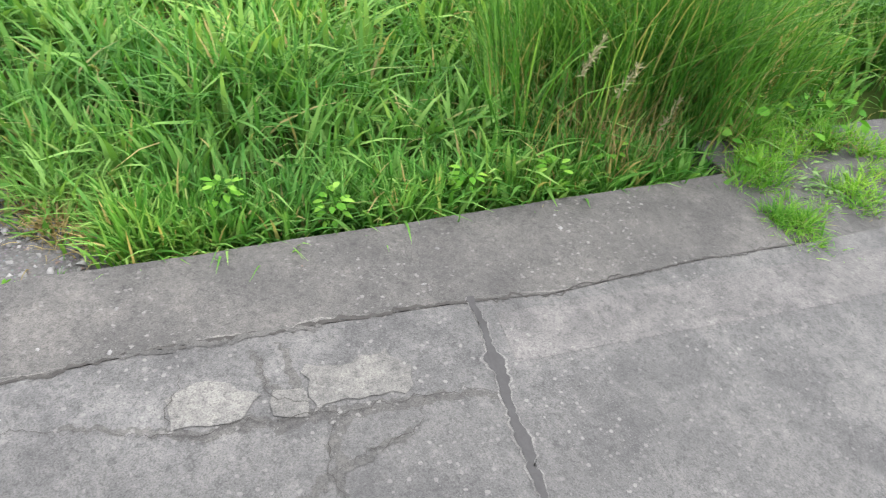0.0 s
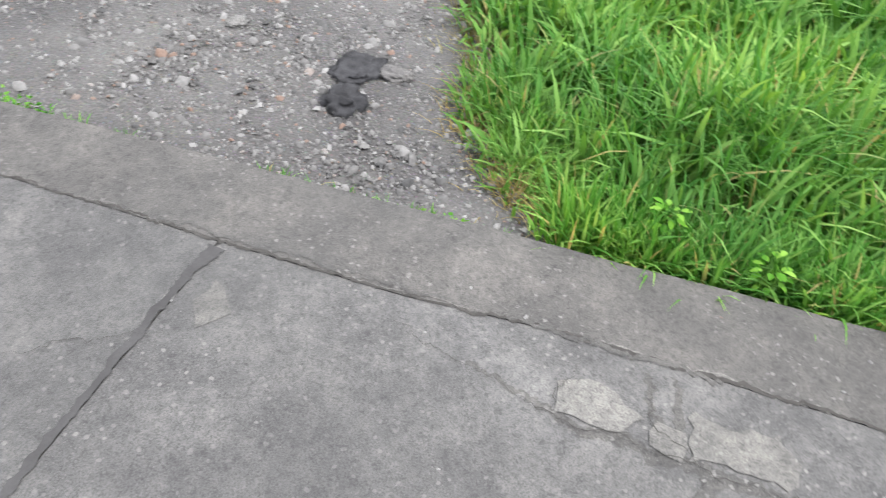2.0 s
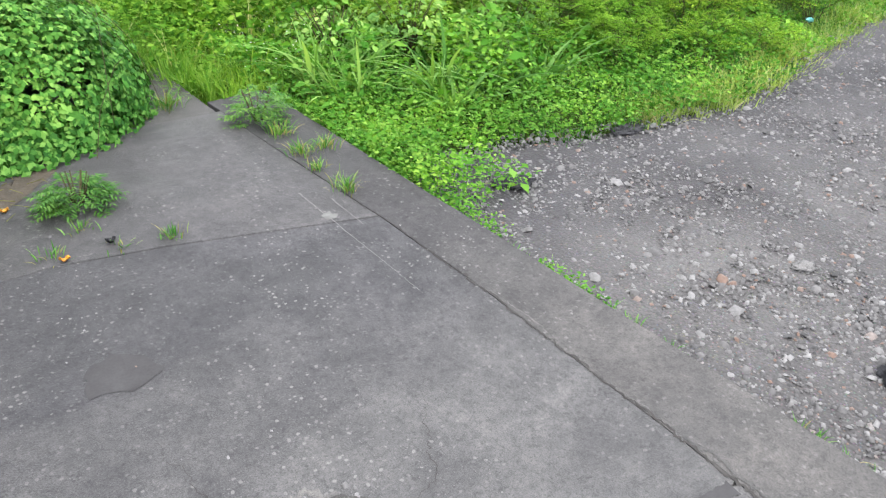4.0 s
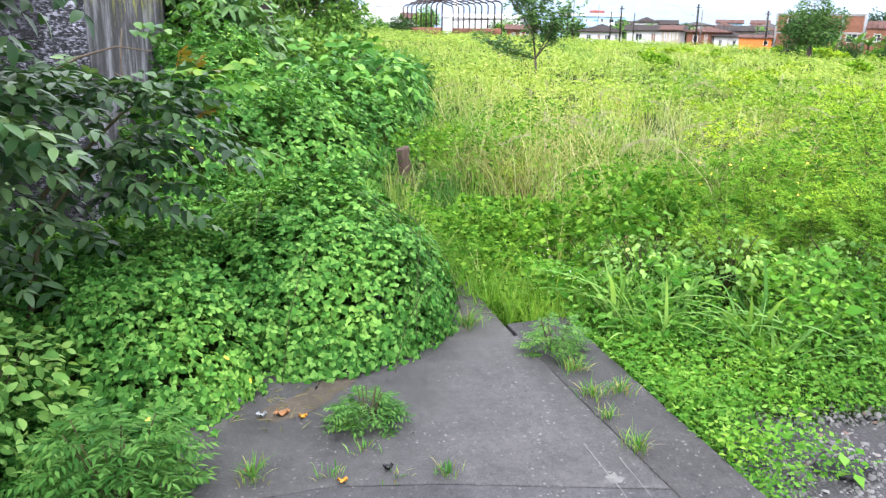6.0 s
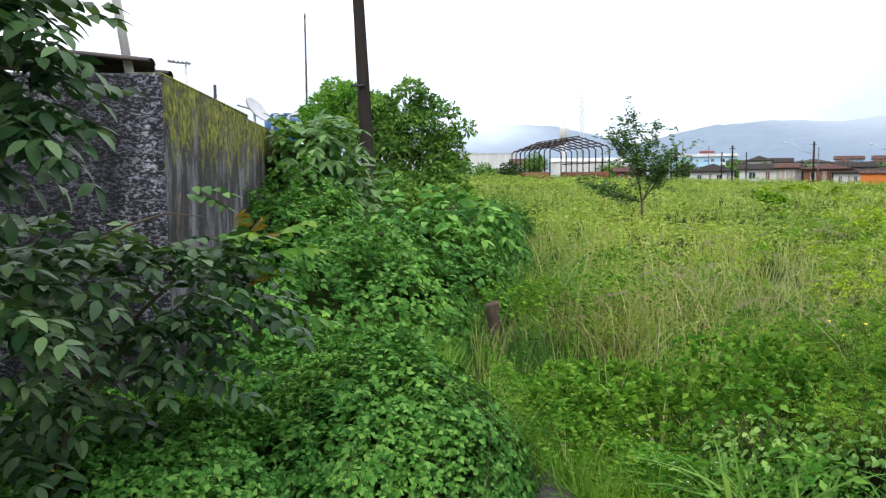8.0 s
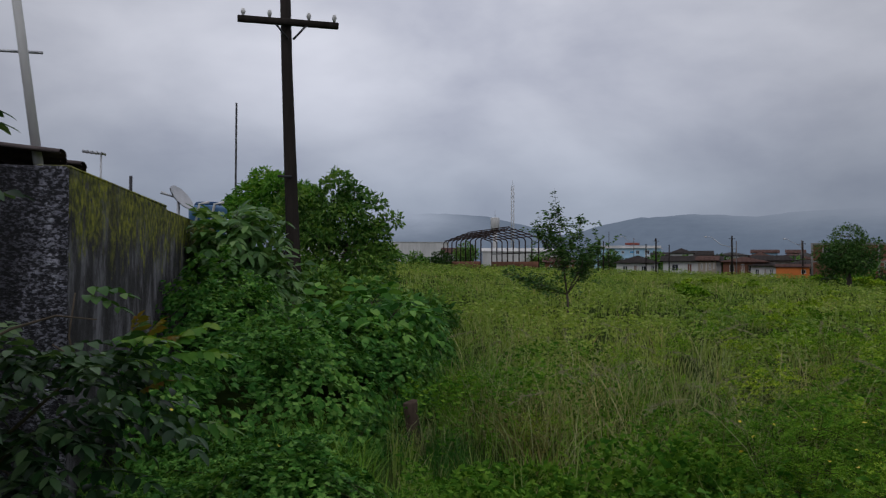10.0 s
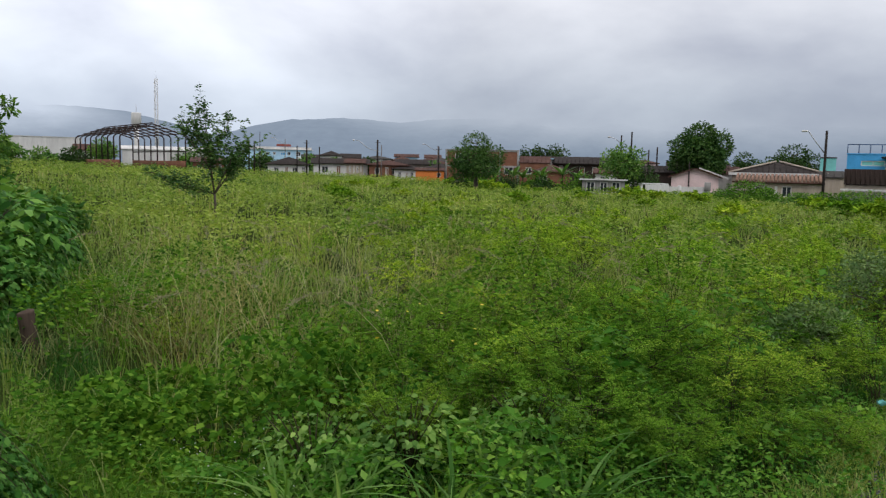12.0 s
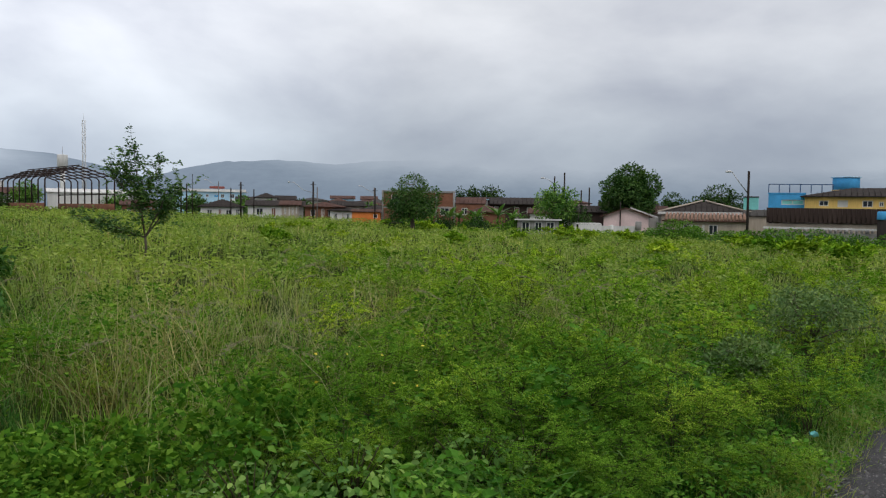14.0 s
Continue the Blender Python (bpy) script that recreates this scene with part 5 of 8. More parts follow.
    part("lower_wall", Shape().slab([(l.x, l.y, -0.9), (r.x, r.y, -0.9), (r.x, r.y, 0.62), (l.x, l.y, 0.66)], 0.14), M_GREYWALL, bw)
    part("coping", Shape().slab([(l.x - 0.03, l.y, 0.88), (r.x - 0.03, r.y, 0.84), (r.x - 0.03, r.y, 0.96), (l.x - 0.03, l.y, 1.0)], 0.2), M_WHITE, bw, "pale concrete coping")
    for k in range(24):
        p = l.lerp(r, (k + 0.5) / 24)
        part("block", Shape().box((p.x, p.y, 0.755), (0.12, 0.13 if k % 4 else 0.24, 0.23), -0.36), M_GREYWALL, bw)
    # yellow house, the blue one with its terrace, and a tank on the roof
    M_SHUT = M_WHITE
    house("house", (78.0, 33.3), (81.8, 23.0), -0.9, 3.7, 8.0, M_YELLOW, M_DARKROOF, "yellow two-storey house with a dark brown hip roof", "hip", 0.9, 0.4,
          [(0.115, 0.19, 3.68, 4.2), (0.26, 0.34, 3.58, 4.24, M_SHUT), (0.45, 0.53, 3.6, 4.22), (0.575, 0.61, 3.67, 4.12), (0.72, 0.8, 3.6, 4.22)])
    hs, at, w = house("house", (78.5, 37.1), (79.85, 34.0), -0.9, 4.08, 6.0, M_BLUE, M_BLUE, "bright blue two-storey house with a railed roof terrace", "flat", 0.1, 0.05, [(0.36, 0.96, 3.8, 4.3)], glass=M_TURQ)
    for k in range(7):
        part("rail_post", Shape().tube([at(w * k / 3.5, 0.1, 4.12), at(w * k / 3.5, 0.1, 4.95)], [0.045, 0.045], 5), M_DARKBLUE, hs, "blue steel rail post")
    part("railing", Shape().tube([at(0, 0.1, 4.95), at(w * 1.72, 0.1, 4.9)], [0.045, 0.045], 5), M_DARKBLUE, hs, "blue steel rail")
    tnk = thing("water_tank", (86.8, 32.8, 4.1), "blue painted roof water tank house", "water tank")
    part("tank", Shape().box((86.8, 32.8, 5.2), (1.7, 1.9, 1.2), -0.35, 0.03), M_BLUE, tnk)
    part("cover", Shape().box((86.8, 32.8, 5.86), (1.9, 2.1, 0.12), -0.35, 0.02), M_LIGHTBLUE, tnk)
    part("base", Shape().box((86.8, 32.8, 2.2), (1.8, 2.0, 4.7), -0.35, 0.02), M_YELLOW, tnk)
    # drum on a pillar at the end of the long wall
    single("blue_drum", Shape().tube([(57.55, 19.6, 1.58), (57.55, 19.6, 1.62), (57.55, 19.6, 2.1), (57.55, 19.6, 2.15)], [0.3, 0.34, 0.34, 0.26], 16), M_BLUE, "blue plastic drum on top of a pillar", "drum", smooth=True)
    single("gate_pillar", Shape().box((57.6, 19.5, 0.35), (0.5, 0.7, 2.45), -0.42, 0.02), M_DARKROOF, "dark weathered masonry pillar under a blue drum", "pillar")
    # raw brick building behind the round bush
    hs, at, w = house("house", (56.4, 71.4), (62.6, 66.1), 0.3, 4.05, 7.0, M_BRICK, M_GREYWALL, "unfinished raw brick building of two storeys", "flat", 0.2, 0.1, [(0.12, 0.22, 2.3, 3.3), (0.62, 0.68, 1.1, 2.2), (0.8, 0.93, 1.0, 2.0)])
    for u in (0.0, 0.25, 0.5, 0.745, 0.99):
        part("column", Shape().tube([at(w * u, -0.03, 0.3), at(w * u, -0.03, 4.05)], [0.12, 0.12], 4), M_GREYWALL, hs, "bare concrete column")
    for z in (2.1, 3.85):
        part("ring_beam", Shape().slab([at(0, -0.06, z), at(w, -0.06, z), at(w, -0.06, z + 0.18), at(0, -0.06, z + 0.18)], 0.08), M_GREYWALL, hs, "bare concrete ring beam")
    house("house", (62.7, 66.0), (65.0, 63.6), 0.2, 2.7, 6.0, M_BRICK, M_TILE, "low brick annexe with a tiled lean-to roof", "gable_side", 0.75, 0.1, [(0.2, 0.4, 1.2, 2.0)])
    # dark long building with rooms under its roof
    house("house", (67.6, 69.6), (74.4, 62.2), 0.0, 2.75, 7.0, M_BROWN, M_DARKROOF, "long dark weathered building with a low roof", "gable_side", 0.85, 0.5, [(0.22, 0.28, 1.6, 2.4, M_BRICK), (0.36, 0.41, 1.4, 2.5, M_CREAM), (0.6, 0.66, 1.5, 2.4, M_BRICK), (0.75, 0.8, 1.6, 2.4, M_CREAM)])
    house("house", (67.4, 68.4), (68.8, 66.9), 0.0, 3.3, 3.0, M_GREYWALL, M_LIGHTBLUE, "small grey house with a light blue sheet roof", "flat", 0.1, 0.2)
    house("house", (56.9, 58.0), (59.3, 55.3), -0.3, 1.75, 5.0, M_BRICK, M_TILE, "low brick house with a red tiled roof among gardens", "hip", 0.7, 0.3, [(0.2, 0.4, 1.0, 1.6)])
    house("house", (61.0, 53.4), (62.4, 51.6), -0.3, 1.7, 4.0, M_WHITE, M_TILE, "small white house with a red tiled roof", "gable_side", 0.5, 0.25, [(0.2, 0.4, 1.0, 1.7)])
    house("house", (50.0, 45.2), (52.2, 42.6), -0.6, 1.2, 3.5, M_GREYWALL, M_WHITE, "low grey shelter with a pale flat roof", "flat", 0.1, 0.25, [(0.1, 0.3, 0.7, 1.6), (0.42, 0.6, 0.6, 1.6), (0.7, 0.9, 0.7, 1.6)])
    house("house", (53.3, 41.6), (55.4, 44.4), -0.6, 0.85, 2.0, M_WHITE, M_WHITE, "low white plastered outhouse beside the gardens", "flat", 0.1, 0.08)
    house("house", (66.0, 55.6), (70.0, 51.0), -0.4, 1.9, 5.0, M_BROWN, M_DARKROOF, "low dark house with a weathered roof", "gable_side", 0.7, 0.4, [(0.3, 0.4, 1.2, 1.9)])
    # blue and white long house
    wins = [(0.2, 0.245, 3.15, 3.95), (0.305, 0.35, 3.25, 3.9), (0.415, 0.455, 3.3, 3.9), (0.53, 0.6, 3.3, 3.85, M_BLUE), (0.63, 0.68, 3.25, 3.95), (0.76, 0.83, 3.2, 4.0), (0.88, 0.93, 3.3, 3.9)]
    hs, at, w = house("house", (66.0, 146.8), (77.6, 141.2), 0.6, 5.05, 9.0, M_LIGHTBLUE, M_WHITE, "light blue and white two-storey house with square windows", "flat", 0.3, 0.3, wins)
    part("parapet", Shape().slab([at(0, -0.1, 5.05), at(w, -0.1, 5.05), at(w, -0.1, 5.5), at(0, -0.1, 5.5)], 0.2), M_WHITE, hs, "white parapet")
    part("white_bay", Shape().slab([at(w * 0.76, -0.05, 0.7), at(w, -0.05, 0.7), at(w, -0.05, 3.7), at(w * 0.76, -0.05, 3.7)], 0.1), M_WHITE, hs, "white painted bay")
    part("roof_room", Shape().box(at(w * 0.58, 3.0, 5.9), (2.4, 1.6, 0.45), 0.2, 0.05), M_REDWALL, hs, "small red roof room")
    house("house", (37.5, 128.0), (50.0, 124.5), 0.8, 3.9, 8.0, M_WHITE, M_WHITE, "long white shed behind the steel hall", "gable_side", 0.6, 0.2)
    house("house", (9.0, 160.0), (38.0, 154.0), 0.9, 6.1, 12.0, M_WHITE, M_WHITE, "wide white warehouse beyond the hall", "flat", 0.2, 0.1)
    house("house", (30.5, 127.4), (35.2, 126.2), 0.8, 3.5, 6.0, M_WHITE, M_TILE, "low white house with a red-brown tiled roof", "gable_side", 0.95, 0.4, [(0.2, 0.3, 1.4, 2.2), (0.6, 0.75, 1.2, 2.2)])
    # low roofs along the far edge of the field
    low = [((49.2, 101.9), (54.0, 99.2), 2.0, M_WHITE, M_DARKROOF, 1.05), ((54.7, 99.0), (61.2, 95.2), 2.25, M_WHITE, M_DARKROOF, 0.75), ((60.2, 93.3), (64.6, 90.4), 2.2, M_BRICK, M_TILE, 0.7), ((58.5, 96.5), (60.4, 95.2), 2.4, M_CREAM, M_TILE, 0.6), ((62.5, 90.6), (65.5, 88.4), 1.7, M_WHITE, M_DARKROOF, 0.6),
           ((66.0, 95.0), (70.5, 91.6), 2.4, M_CREAM, M_DARKROOF, 0.7), ((63.0, 84.0), (66.0, 81.6), 1.9, M_BRICK, M_DARKROOF, 0.6), ((42.5, 112.0), (46.5, 110.5), 2.1, M_BRICK, M_TILE, 0.7), ((72.0, 100.0), (77.0, 96.5), 2.6, M_GREYWALL, M_TILE, 0.8), ((82.0, 60.0), (86.0, 54.5), 2.5, M_BROWN, M_DARKROOF, 0.7), ((75.0, 53.0), (78.5, 48.0), 2.2, M_CREAM, M_TILE, 0.7)]
    for i, (l, r, z, wm, rm, up) in enumerate(low):
        g = float(terrain(*l)) - 0.6
        house("house", l, r, g, z, 5.5, wm, rm, "low house with a weathered roof at the field's edge", "gable_side" if i % 2 else "hip", up, 0.4, [(0.15, 0.27, max(0.4, z - g - 1.3), z - g - 0.4), (0.42, 0.5, max(0.4, z - g - 1.5), z - g - 0.3, M_BRICK), (0.6, 0.72, max(0.4, z - g - 1.3), z - g - 0.4), (0.84, 0.92, max(0.4, z - g - 1.2), z - g - 0.3)])
    house("shed", (59.6, 81.6), (62.4, 79.4), -0.2, 1.6, 4.0, M_ORANGE, M_TILE, "low bright orange shed at the field's edge", "gable_side", 0.3, 0.15, [(0.75, 0.9, 1.0, 1.5)])
    # the crowded roofs of the quarter behind
    some = random.Random(8)
    walls, roofs = (M_WHITE, M_CREAM, M_BRICK, M_GREYWALL, M_LIGHTBLUE, M_PINK), (M_DARKROOF, M_TILE, M_DARKROOF, M_FIBRE)
    for k in range(22):
        az, dist = radians(27.5 + 29 * (k + some.random()) / 22), some.uniform(118, 165)
        c, d = Vector((0.5 + dist * math.sin(az), 0.9 + dist * math.cos(az))), Vector((math.cos(az), -math.sin(az)))
        wide, g = some.uniform(2.4, 5.0), float(terrain(*c)) - 0.6
        z = 1.72 + dist * some.uniform(0.006, 0.0155)
        two = some.random() < 0.3
        house("house", c - d * wide / 2, c + d * wide / 2, g, z, 5.0, some.choice(walls), some.choice(roofs), "small house in the crowded quarter beyond the field", "flat" if two else some.choice(("hip", "gable_side")), some.uniform(0.5, 0.8), 0.3, [(0.2, 0.36, z - g - 1.2, z - g - 0.5), (0.6, 0.76, z - g - 1.2, z - g - 0.5)])


town()


def street_lamp(x, y, z0, z1, arm, label, mat=M_POST, r=0.13, drop=1.7):
    p = thing("street_lamp", (x, y, z0), label, "street lamp")
    part("pole", Shape().tube([(x, y, z0), (x, y, z1)], [r, r * 0.75], 8), mat, p, "", True)
    dx, dy, dz = arm
    a = part("arm", Shape().tube([(x, y, z1 - drop), (x + dx * 0.55, y + dy * 0.55, z1 - drop * 0.42), (x + dx * 0.88, y + dy * 0.88, z1 + dz - 0.03), (x + dx, y + dy, z1 + dz)], [0.04, 0.036, 0.035, 0.035], 6), M_METAL, p)
    part("lamp_head", Shape().box((x + dx * 1.08, y + dy * 1.08, z1 + dz), (0.45, 0.28, 0.14), 1.0, 0.05), M_WHITE, a, "white lamp head")


street_lamp(57.9, 29.1, -1.0, 5.1, (-0.6, 1.2, -0.03), "dark street lamp pole with a curved pale arm", M_POLE, 0.11)
street_lamp(68.7, 56.6, -0.8, 5.8, (-0.8, 0.9, -0.2), "thin street lamp pole with a pale head behind a small tree", M_POLE, 0.1, 0.9)
street_lamp(56.0, 84.0, -0.3, 4.6, (-2.6, 1.9, 0.55), "street lamp with a long pale arm beyond the field", M_POST, 0.08, 0.9)
street_lamp(75.0, 97.0, -0.3, 5.3, (-1.6, 1.3, 0.2), "street lamp with a pale head beyond the houses", M_POST, 0.08, 0.8)
street_lamp(60.0, 118.0, -0.3, 6.1, (-1.6, 1.0, 0.2), "street lamp with a pale head beyond the houses", M_POST, 0.08, 0.8)
for px, py, top, r in ((55.6, 84.3, 5.25, 0.13), (48.1, 88.8, 5.0, 0.12), (41.9, 91.9, 4.75, 0.09), (47.1, 89.4, 4.3, 0.08), (42.5, 91.7, 4.65, 0.09), (43.1, 91.4, 5.85, 0.04), (49.5, 88.1, 4.2, 0.08), (61.9, 79.9, 4.6, 0.11), (69.3, 55.7, 6.2, 0.1), (71.0, 53.6, 4.6, 0.09), (62.5, 48.2, 4.0, 0.08), (61.8, 49.0, 3.1, 0.07), (63.0, 44.0, 2.9, 0.06)):
    g = float(terrain(px, py)) - 0.5
    p = thing("utility_pole", (px, py, g), "dark thin utility pole beyond the field", "utility pole", "poles beyond the field")
    part("pole", Shape().tube([(px, py, g), (px, py, top)], [r * 1.1, r * 0.8], 8), M_POLE, p)
    if r > 0.1:
        part("crossarm", Shape().box((px, py, top - 0.35), (0.7, 0.06, 0.06), -0.7), M_POLE, p)


def lattice_tower():
    x, y, z0, z1 = 92.2, 276.7, 0.5, 30.5
    # white stands in for haze here; no mist is built before the tower
    t = thing("radio_tower", (x, y, z0), "tall thin lattice radio tower, its white tone standing for mist", "tower")
    w = 0.5
    for sx, sy in ((-1, -1), (1, -1), (1, 1), (-1, 1)):
        part("leg", Shape().tube([(x + sx * w, y + sy * w, z0), (x + sx * w * 0.7, y + sy * w * 0.7, z1)], [0.09, 0.07], 4), M_WHITE, t)
    br = Shape()
    for k in range(20):
        a, b = z0 + (z1 - z0) * k / 20, z0 + (z1 - z0) * (k + 1) / 20
        s = 1 if k % 2 else -1
        br.tube([(x - s * w, y - w, a), (x + s * w, y - w, b)], [0.045, 0.045], 4)
        br.tube([(x - w, y + s * w, a), (x - w, y - s * w, b)], [0.07, 0.07], 4)
    part("bracing", br, M_WHITE, t)
    part("aerial", Shape().tube([(x, y, z1), (x, y, z1 + 2.5)], [0.06, 0.04], 5), M_WHITE, t)
    wx, wy = 53.5, 173.0
    v = thing("water_tower", (wx, wy, 0.5), "pale concrete water tower in the mist", "water tower")
    part("shaft", Shape().tube([(wx, wy, 0.5), (wx, wy, 9.5)], [0.5, 0.5], 16), M_WHITE, v)
    part("tank", Shape().tube([(wx, wy, 9.5), (wx, wy, 9.9), (wx, wy, 12.1), (wx, wy, 12.3)], [0.6, 1.0, 1.0, 0.9], 16), M_WHITE, v)
    part("aerial", Shape().tube([(wx, wy, 12.3), (wx, wy, 14.0)], [0.05, 0.04], 5), M_METAL, v)


lattice_tower()


def hills():
    """Ridge with painted mist round the horizon; heights by bearing, in degrees from north to the east."""
    keys = [(-180, 90), (-60, 120), (0, 150), (13.2, 160), (16.4, 152), (19.5, 120), (22.0, 92), (24.5, 118), (27.0, 143), (31, 155), (35, 144), (38, 158), (43, 166), (52, 178), (60, 186), (68, 160), (75, 135), (100, 120), (180, 90)]
    dist, cols = 2500.0, 720
    az = np.linspace(-180, 180, cols, endpoint=False)
    h = np.interp(az, [k[0] for k in keys], [k[1] for k in keys])
    h = h + np.array([5 * noise.noise((a * 0.5, 3, 0)) + 2.5 * noise.noise((a * 1.8, 7, 0)) for a in az])
    v, rows = [], 14
    for r in range(rows):
        t = r / (rows - 1)
        d = dist + 700 * t
        z = -30 + (h * d / dist + 30) * math.sin(t * math.pi / 2) ** 0.8
        v.append(np.stack([np.sin(np.radians(az)) * d, np.cos(np.radians(az)) * d, z], 1))
    i, j = np.meshgrid(np.arange(rows - 1), np.arange(cols), indexing="ij")
    j2 = (j + 1) % cols
    f = np.stack([i * cols + j, i * cols + j2, (i + 1) * cols + j2, (i + 1) * cols + j], -1).reshape(-1, 4)
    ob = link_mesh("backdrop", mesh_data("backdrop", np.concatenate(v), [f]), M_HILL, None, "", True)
    tagged(ob, "wooded hills in painted blue-grey haze, fading into low cloud", "hills", "", "structure")


hills()


# ---- vegetation ----
def field_noise(x, y, scale, seed=0.0):
    return np.array([noise.noise((a * scale, b * scale, seed)) for a, b in zip(x, y)])


def tufts(cx, cy, per, spread, height, width, bend, z=None, seg=4, upright=0.0):
    """Grass in tufts: blades fan out of each centre."""
    n = len(cx)
    k = np.repeat(np.arange(n), per)
    m = len(k)
    ang = rng.uniform(0, 2 * np.pi, m)
    rad = np.abs(rng.normal(0, 1, m)) * spread[k]
    x, y = cx[k] + np.cos(ang) * rad, cy[k] + np.sin(ang) * rad
    zz = terrain(x, y) - 0.02 if z is None else z(x, y)
    h = height[k] * rng.uniform(0.55, 1.1, m)
    b = np.clip(bend[k] * rng.uniform(0.3, 1.7, m), 0.02, 1.15)
    way = ang + rng.normal(0, 0.7, m)
    return blades(np.stack([x, y, zz], 1), h, width[k] * rng.uniform(0.6, 1.3, m), b, way, seg)


def near_grass():
    n = 2600
    x, y = rng.uniform(1.76, 6.5, n), -5.2 + rng.beta(1.6, 1.0, n) * 6.4
    edge = gravel_south(x) - y
    ok = (edge > 0.03) & ~((x < 1.97) & (y < -2.1))
    x, y, edge = x[ok], y[ok], edge[ok]
    rise = np.clip(0.35 + np.minimum(edge, (x - 1.7) * 1.2) * 1.0, 0.3, 1)
    h = (0.36 + 0.26 * field_noise(x, y, 1.3, 2.0)) * rise
    far = np.hypot(x, y + 0.3)
    per = np.clip(17 - 2.6 * (far - 1.8), 8, 17).astype(int)
    g = thing("grass_verge", (3, -1, 0), "dense lush green grass verge along the concrete kerb", "grass", "", "stuff")
    broad = rng.uniform(0, 1, len(x)) < 0.42
    s = ~broad
    one = np.ones(len(x))
    cloud_part("grass_blades", [tufts(x[s], y[s], per[s], 0.06 * one[s], h[s], 0.012 * one[s] * np.clip(far[s] / 2.4, 1, 2), rng.uniform(0.3, 1.1, s.sum()))], M_GRASS, g)
    cloud_part("broad_blades", [tufts(x[broad], y[broad], (per[broad] * 0.4).astype(int) + 3, 0.07 * one[broad], h[broad] * 1.05, 0.021 * one[broad] * np.clip(far[broad] / 2.4, 1, 2), rng.uniform(0.4, 1.15, broad.sum()))], M_GRASS_BLUE, g, "broad bluish-green blades")
    m = 270
    xk, yk = 1.81 + np.abs(rng.normal(0, 0.12, m)), rng.uniform(-2.05, -0.12, m)
    o = np.ones(m)
    cloud_part("kerb_blades", [tufts(xk, yk, np.full(m, 18), 0.05 * o, rng.uniform(0.1, 0.26, m), 0.011 * o, rng.uniform(0.2, 0.75, m), seg=4)], M_GRASS, g, "short arching grass against the kerb")
    # a tall reedy clump behind the kerb
    c = 60
    ang, r = rng.uniform(0, 6.28, c), np.abs(rng.normal(0, 0.3, c))
    cx, cy = 2.25 + np.cos(ang) * r * 0.9, -2.1 + np.sin(ang) * r * 1.3
    cx = np.maximum(cx, 1.85)
    o = np.ones(c)
    cloud_part("tall_blades", [tufts(cx, cy, np.full(c, 42), 0.07 * o, 0.95 * o, 0.0055 * o, 0.45 * o, seg=5)], M_REED_SHADED, g, "tall thin reedy grass clump")
    k = 90
    ex, ey = rng.uniform(1.98, 3.6, k), rng.uniform(-3.9, -2.25, k)
    ok = (ex > 2.1) | (ey > -2.6)
    ex, ey = ex[ok], ey[ok]
    q = np.ones(len(ex))
    cloud_part("back_blades", [tufts(ex, ey, np.full(len(ex), 30), 0.1 * q, rng.uniform(0.45, 0.85, len(ex)), 0.008 * q, rng.uniform(0.3, 0.9, len(ex)), seg=5)], M_REED_SHADED, g, "tall dense grass behind the clump")
    cloud_part("dry_stalks", [tufts(cx, cy, np.full(c, 13), 0.08 * o, 0.42 * o, 0.006 * o, 0.4 * o)], M_STRAW, g, "dry straw-coloured stalks")
    m = 110
    xx = rng.uniform(1.8, 3.6, m)
    yy = gravel_south(xx) - np.abs(rng.normal(0.02, 0.06, m))
    o = np.ones(m)
    cloud_part("dry_edge", [tufts(xx, yy, np.full(m, 14), 0.05 * o, 0.12 * o, 0.005 * o, 0.9 * o)], M_FADED, g, "yellowed trampled grass at the gravel")
    m = 90
    xx = rng.uniform(1.8, 2.7, m)
    yy = gravel_south(xx) - rng.uniform(0.1, 0.32, m)
    o = np.ones(m)
    cloud_part("edge_blades", [tufts(xx, yy, np.full(m, 15), 0.06 * o, rng.uniform(0.12, 0.24, m), 0.011 * o, rng.uniform(0.4, 1.0, m))], M_GRASS_BLUE, g, "bluish blades leaning over the gravel's edge")
    m = 26
    xx, yy = rng.uniform(1.86, 2.1, m), rng.normal(-1.78, 0.14, m)
    o = np.ones(m)
    cloud_part("dead_stalks", [tufts(xx, yy, np.full(m, 9), 0.04 * o, rng.uniform(0.2, 0.42, m), 0.004 * o, rng.uniform(0.1, 0.5, m))], M_FADED, g, "dead brown stalks at the clump's foot")
    # long blades that bow out of the clump to the south
    arcs = []
    for sy, reach, top in ((-2.05, 0.95, 0.34), (-2.1, 0.75, 0.24), (-2.0, 0.85, 0.2), (-2.2, 0.7, 0.3), (-1.95, 0.6, 0.16), (-2.1, 0.9, 0.42), (-2.15, 0.5, 0.12)):
        u = np.linspace(0, 1, 40)
        x = 2.05 - 0.12 * u + 0.02 * math.sin(sy * 40)
        y = sy - reach * u
        z = plane(x, y) + 0.02 + top * np.sin(np.minimum(u * 1.35, 1.35 + 0 * u) * 2.1)
        p = np.stack([x, y, z], 1)
        arcs.append(leaves(p[:-1], np.diff(p, axis=0), np.tile([0.3, 0.0, 1.0], (39, 1)), np.linalg.norm(np.diff(p, axis=0), axis=1) * 1.6, 0.0035 * (1.1 - u[:-1])))
    cloud_part("arching_blades", arcs, M_GRASS_BLUE, g, "long thin blades bowing over the pavement's end")
    # seed heads
    seeds = []
    for (ax, ay, az), (bx, by, bz) in (((1.95, -1.61, 0.3), (1.95, -1.67, 0.43)), ((1.95, -1.76, 0.2), (1.95, -1.83, 0.31)), ((1.95, -1.98, 0.03), (1.95, -2.04, 0.16))):
        t = rng.uniform(0, 1, 90)[:, None]
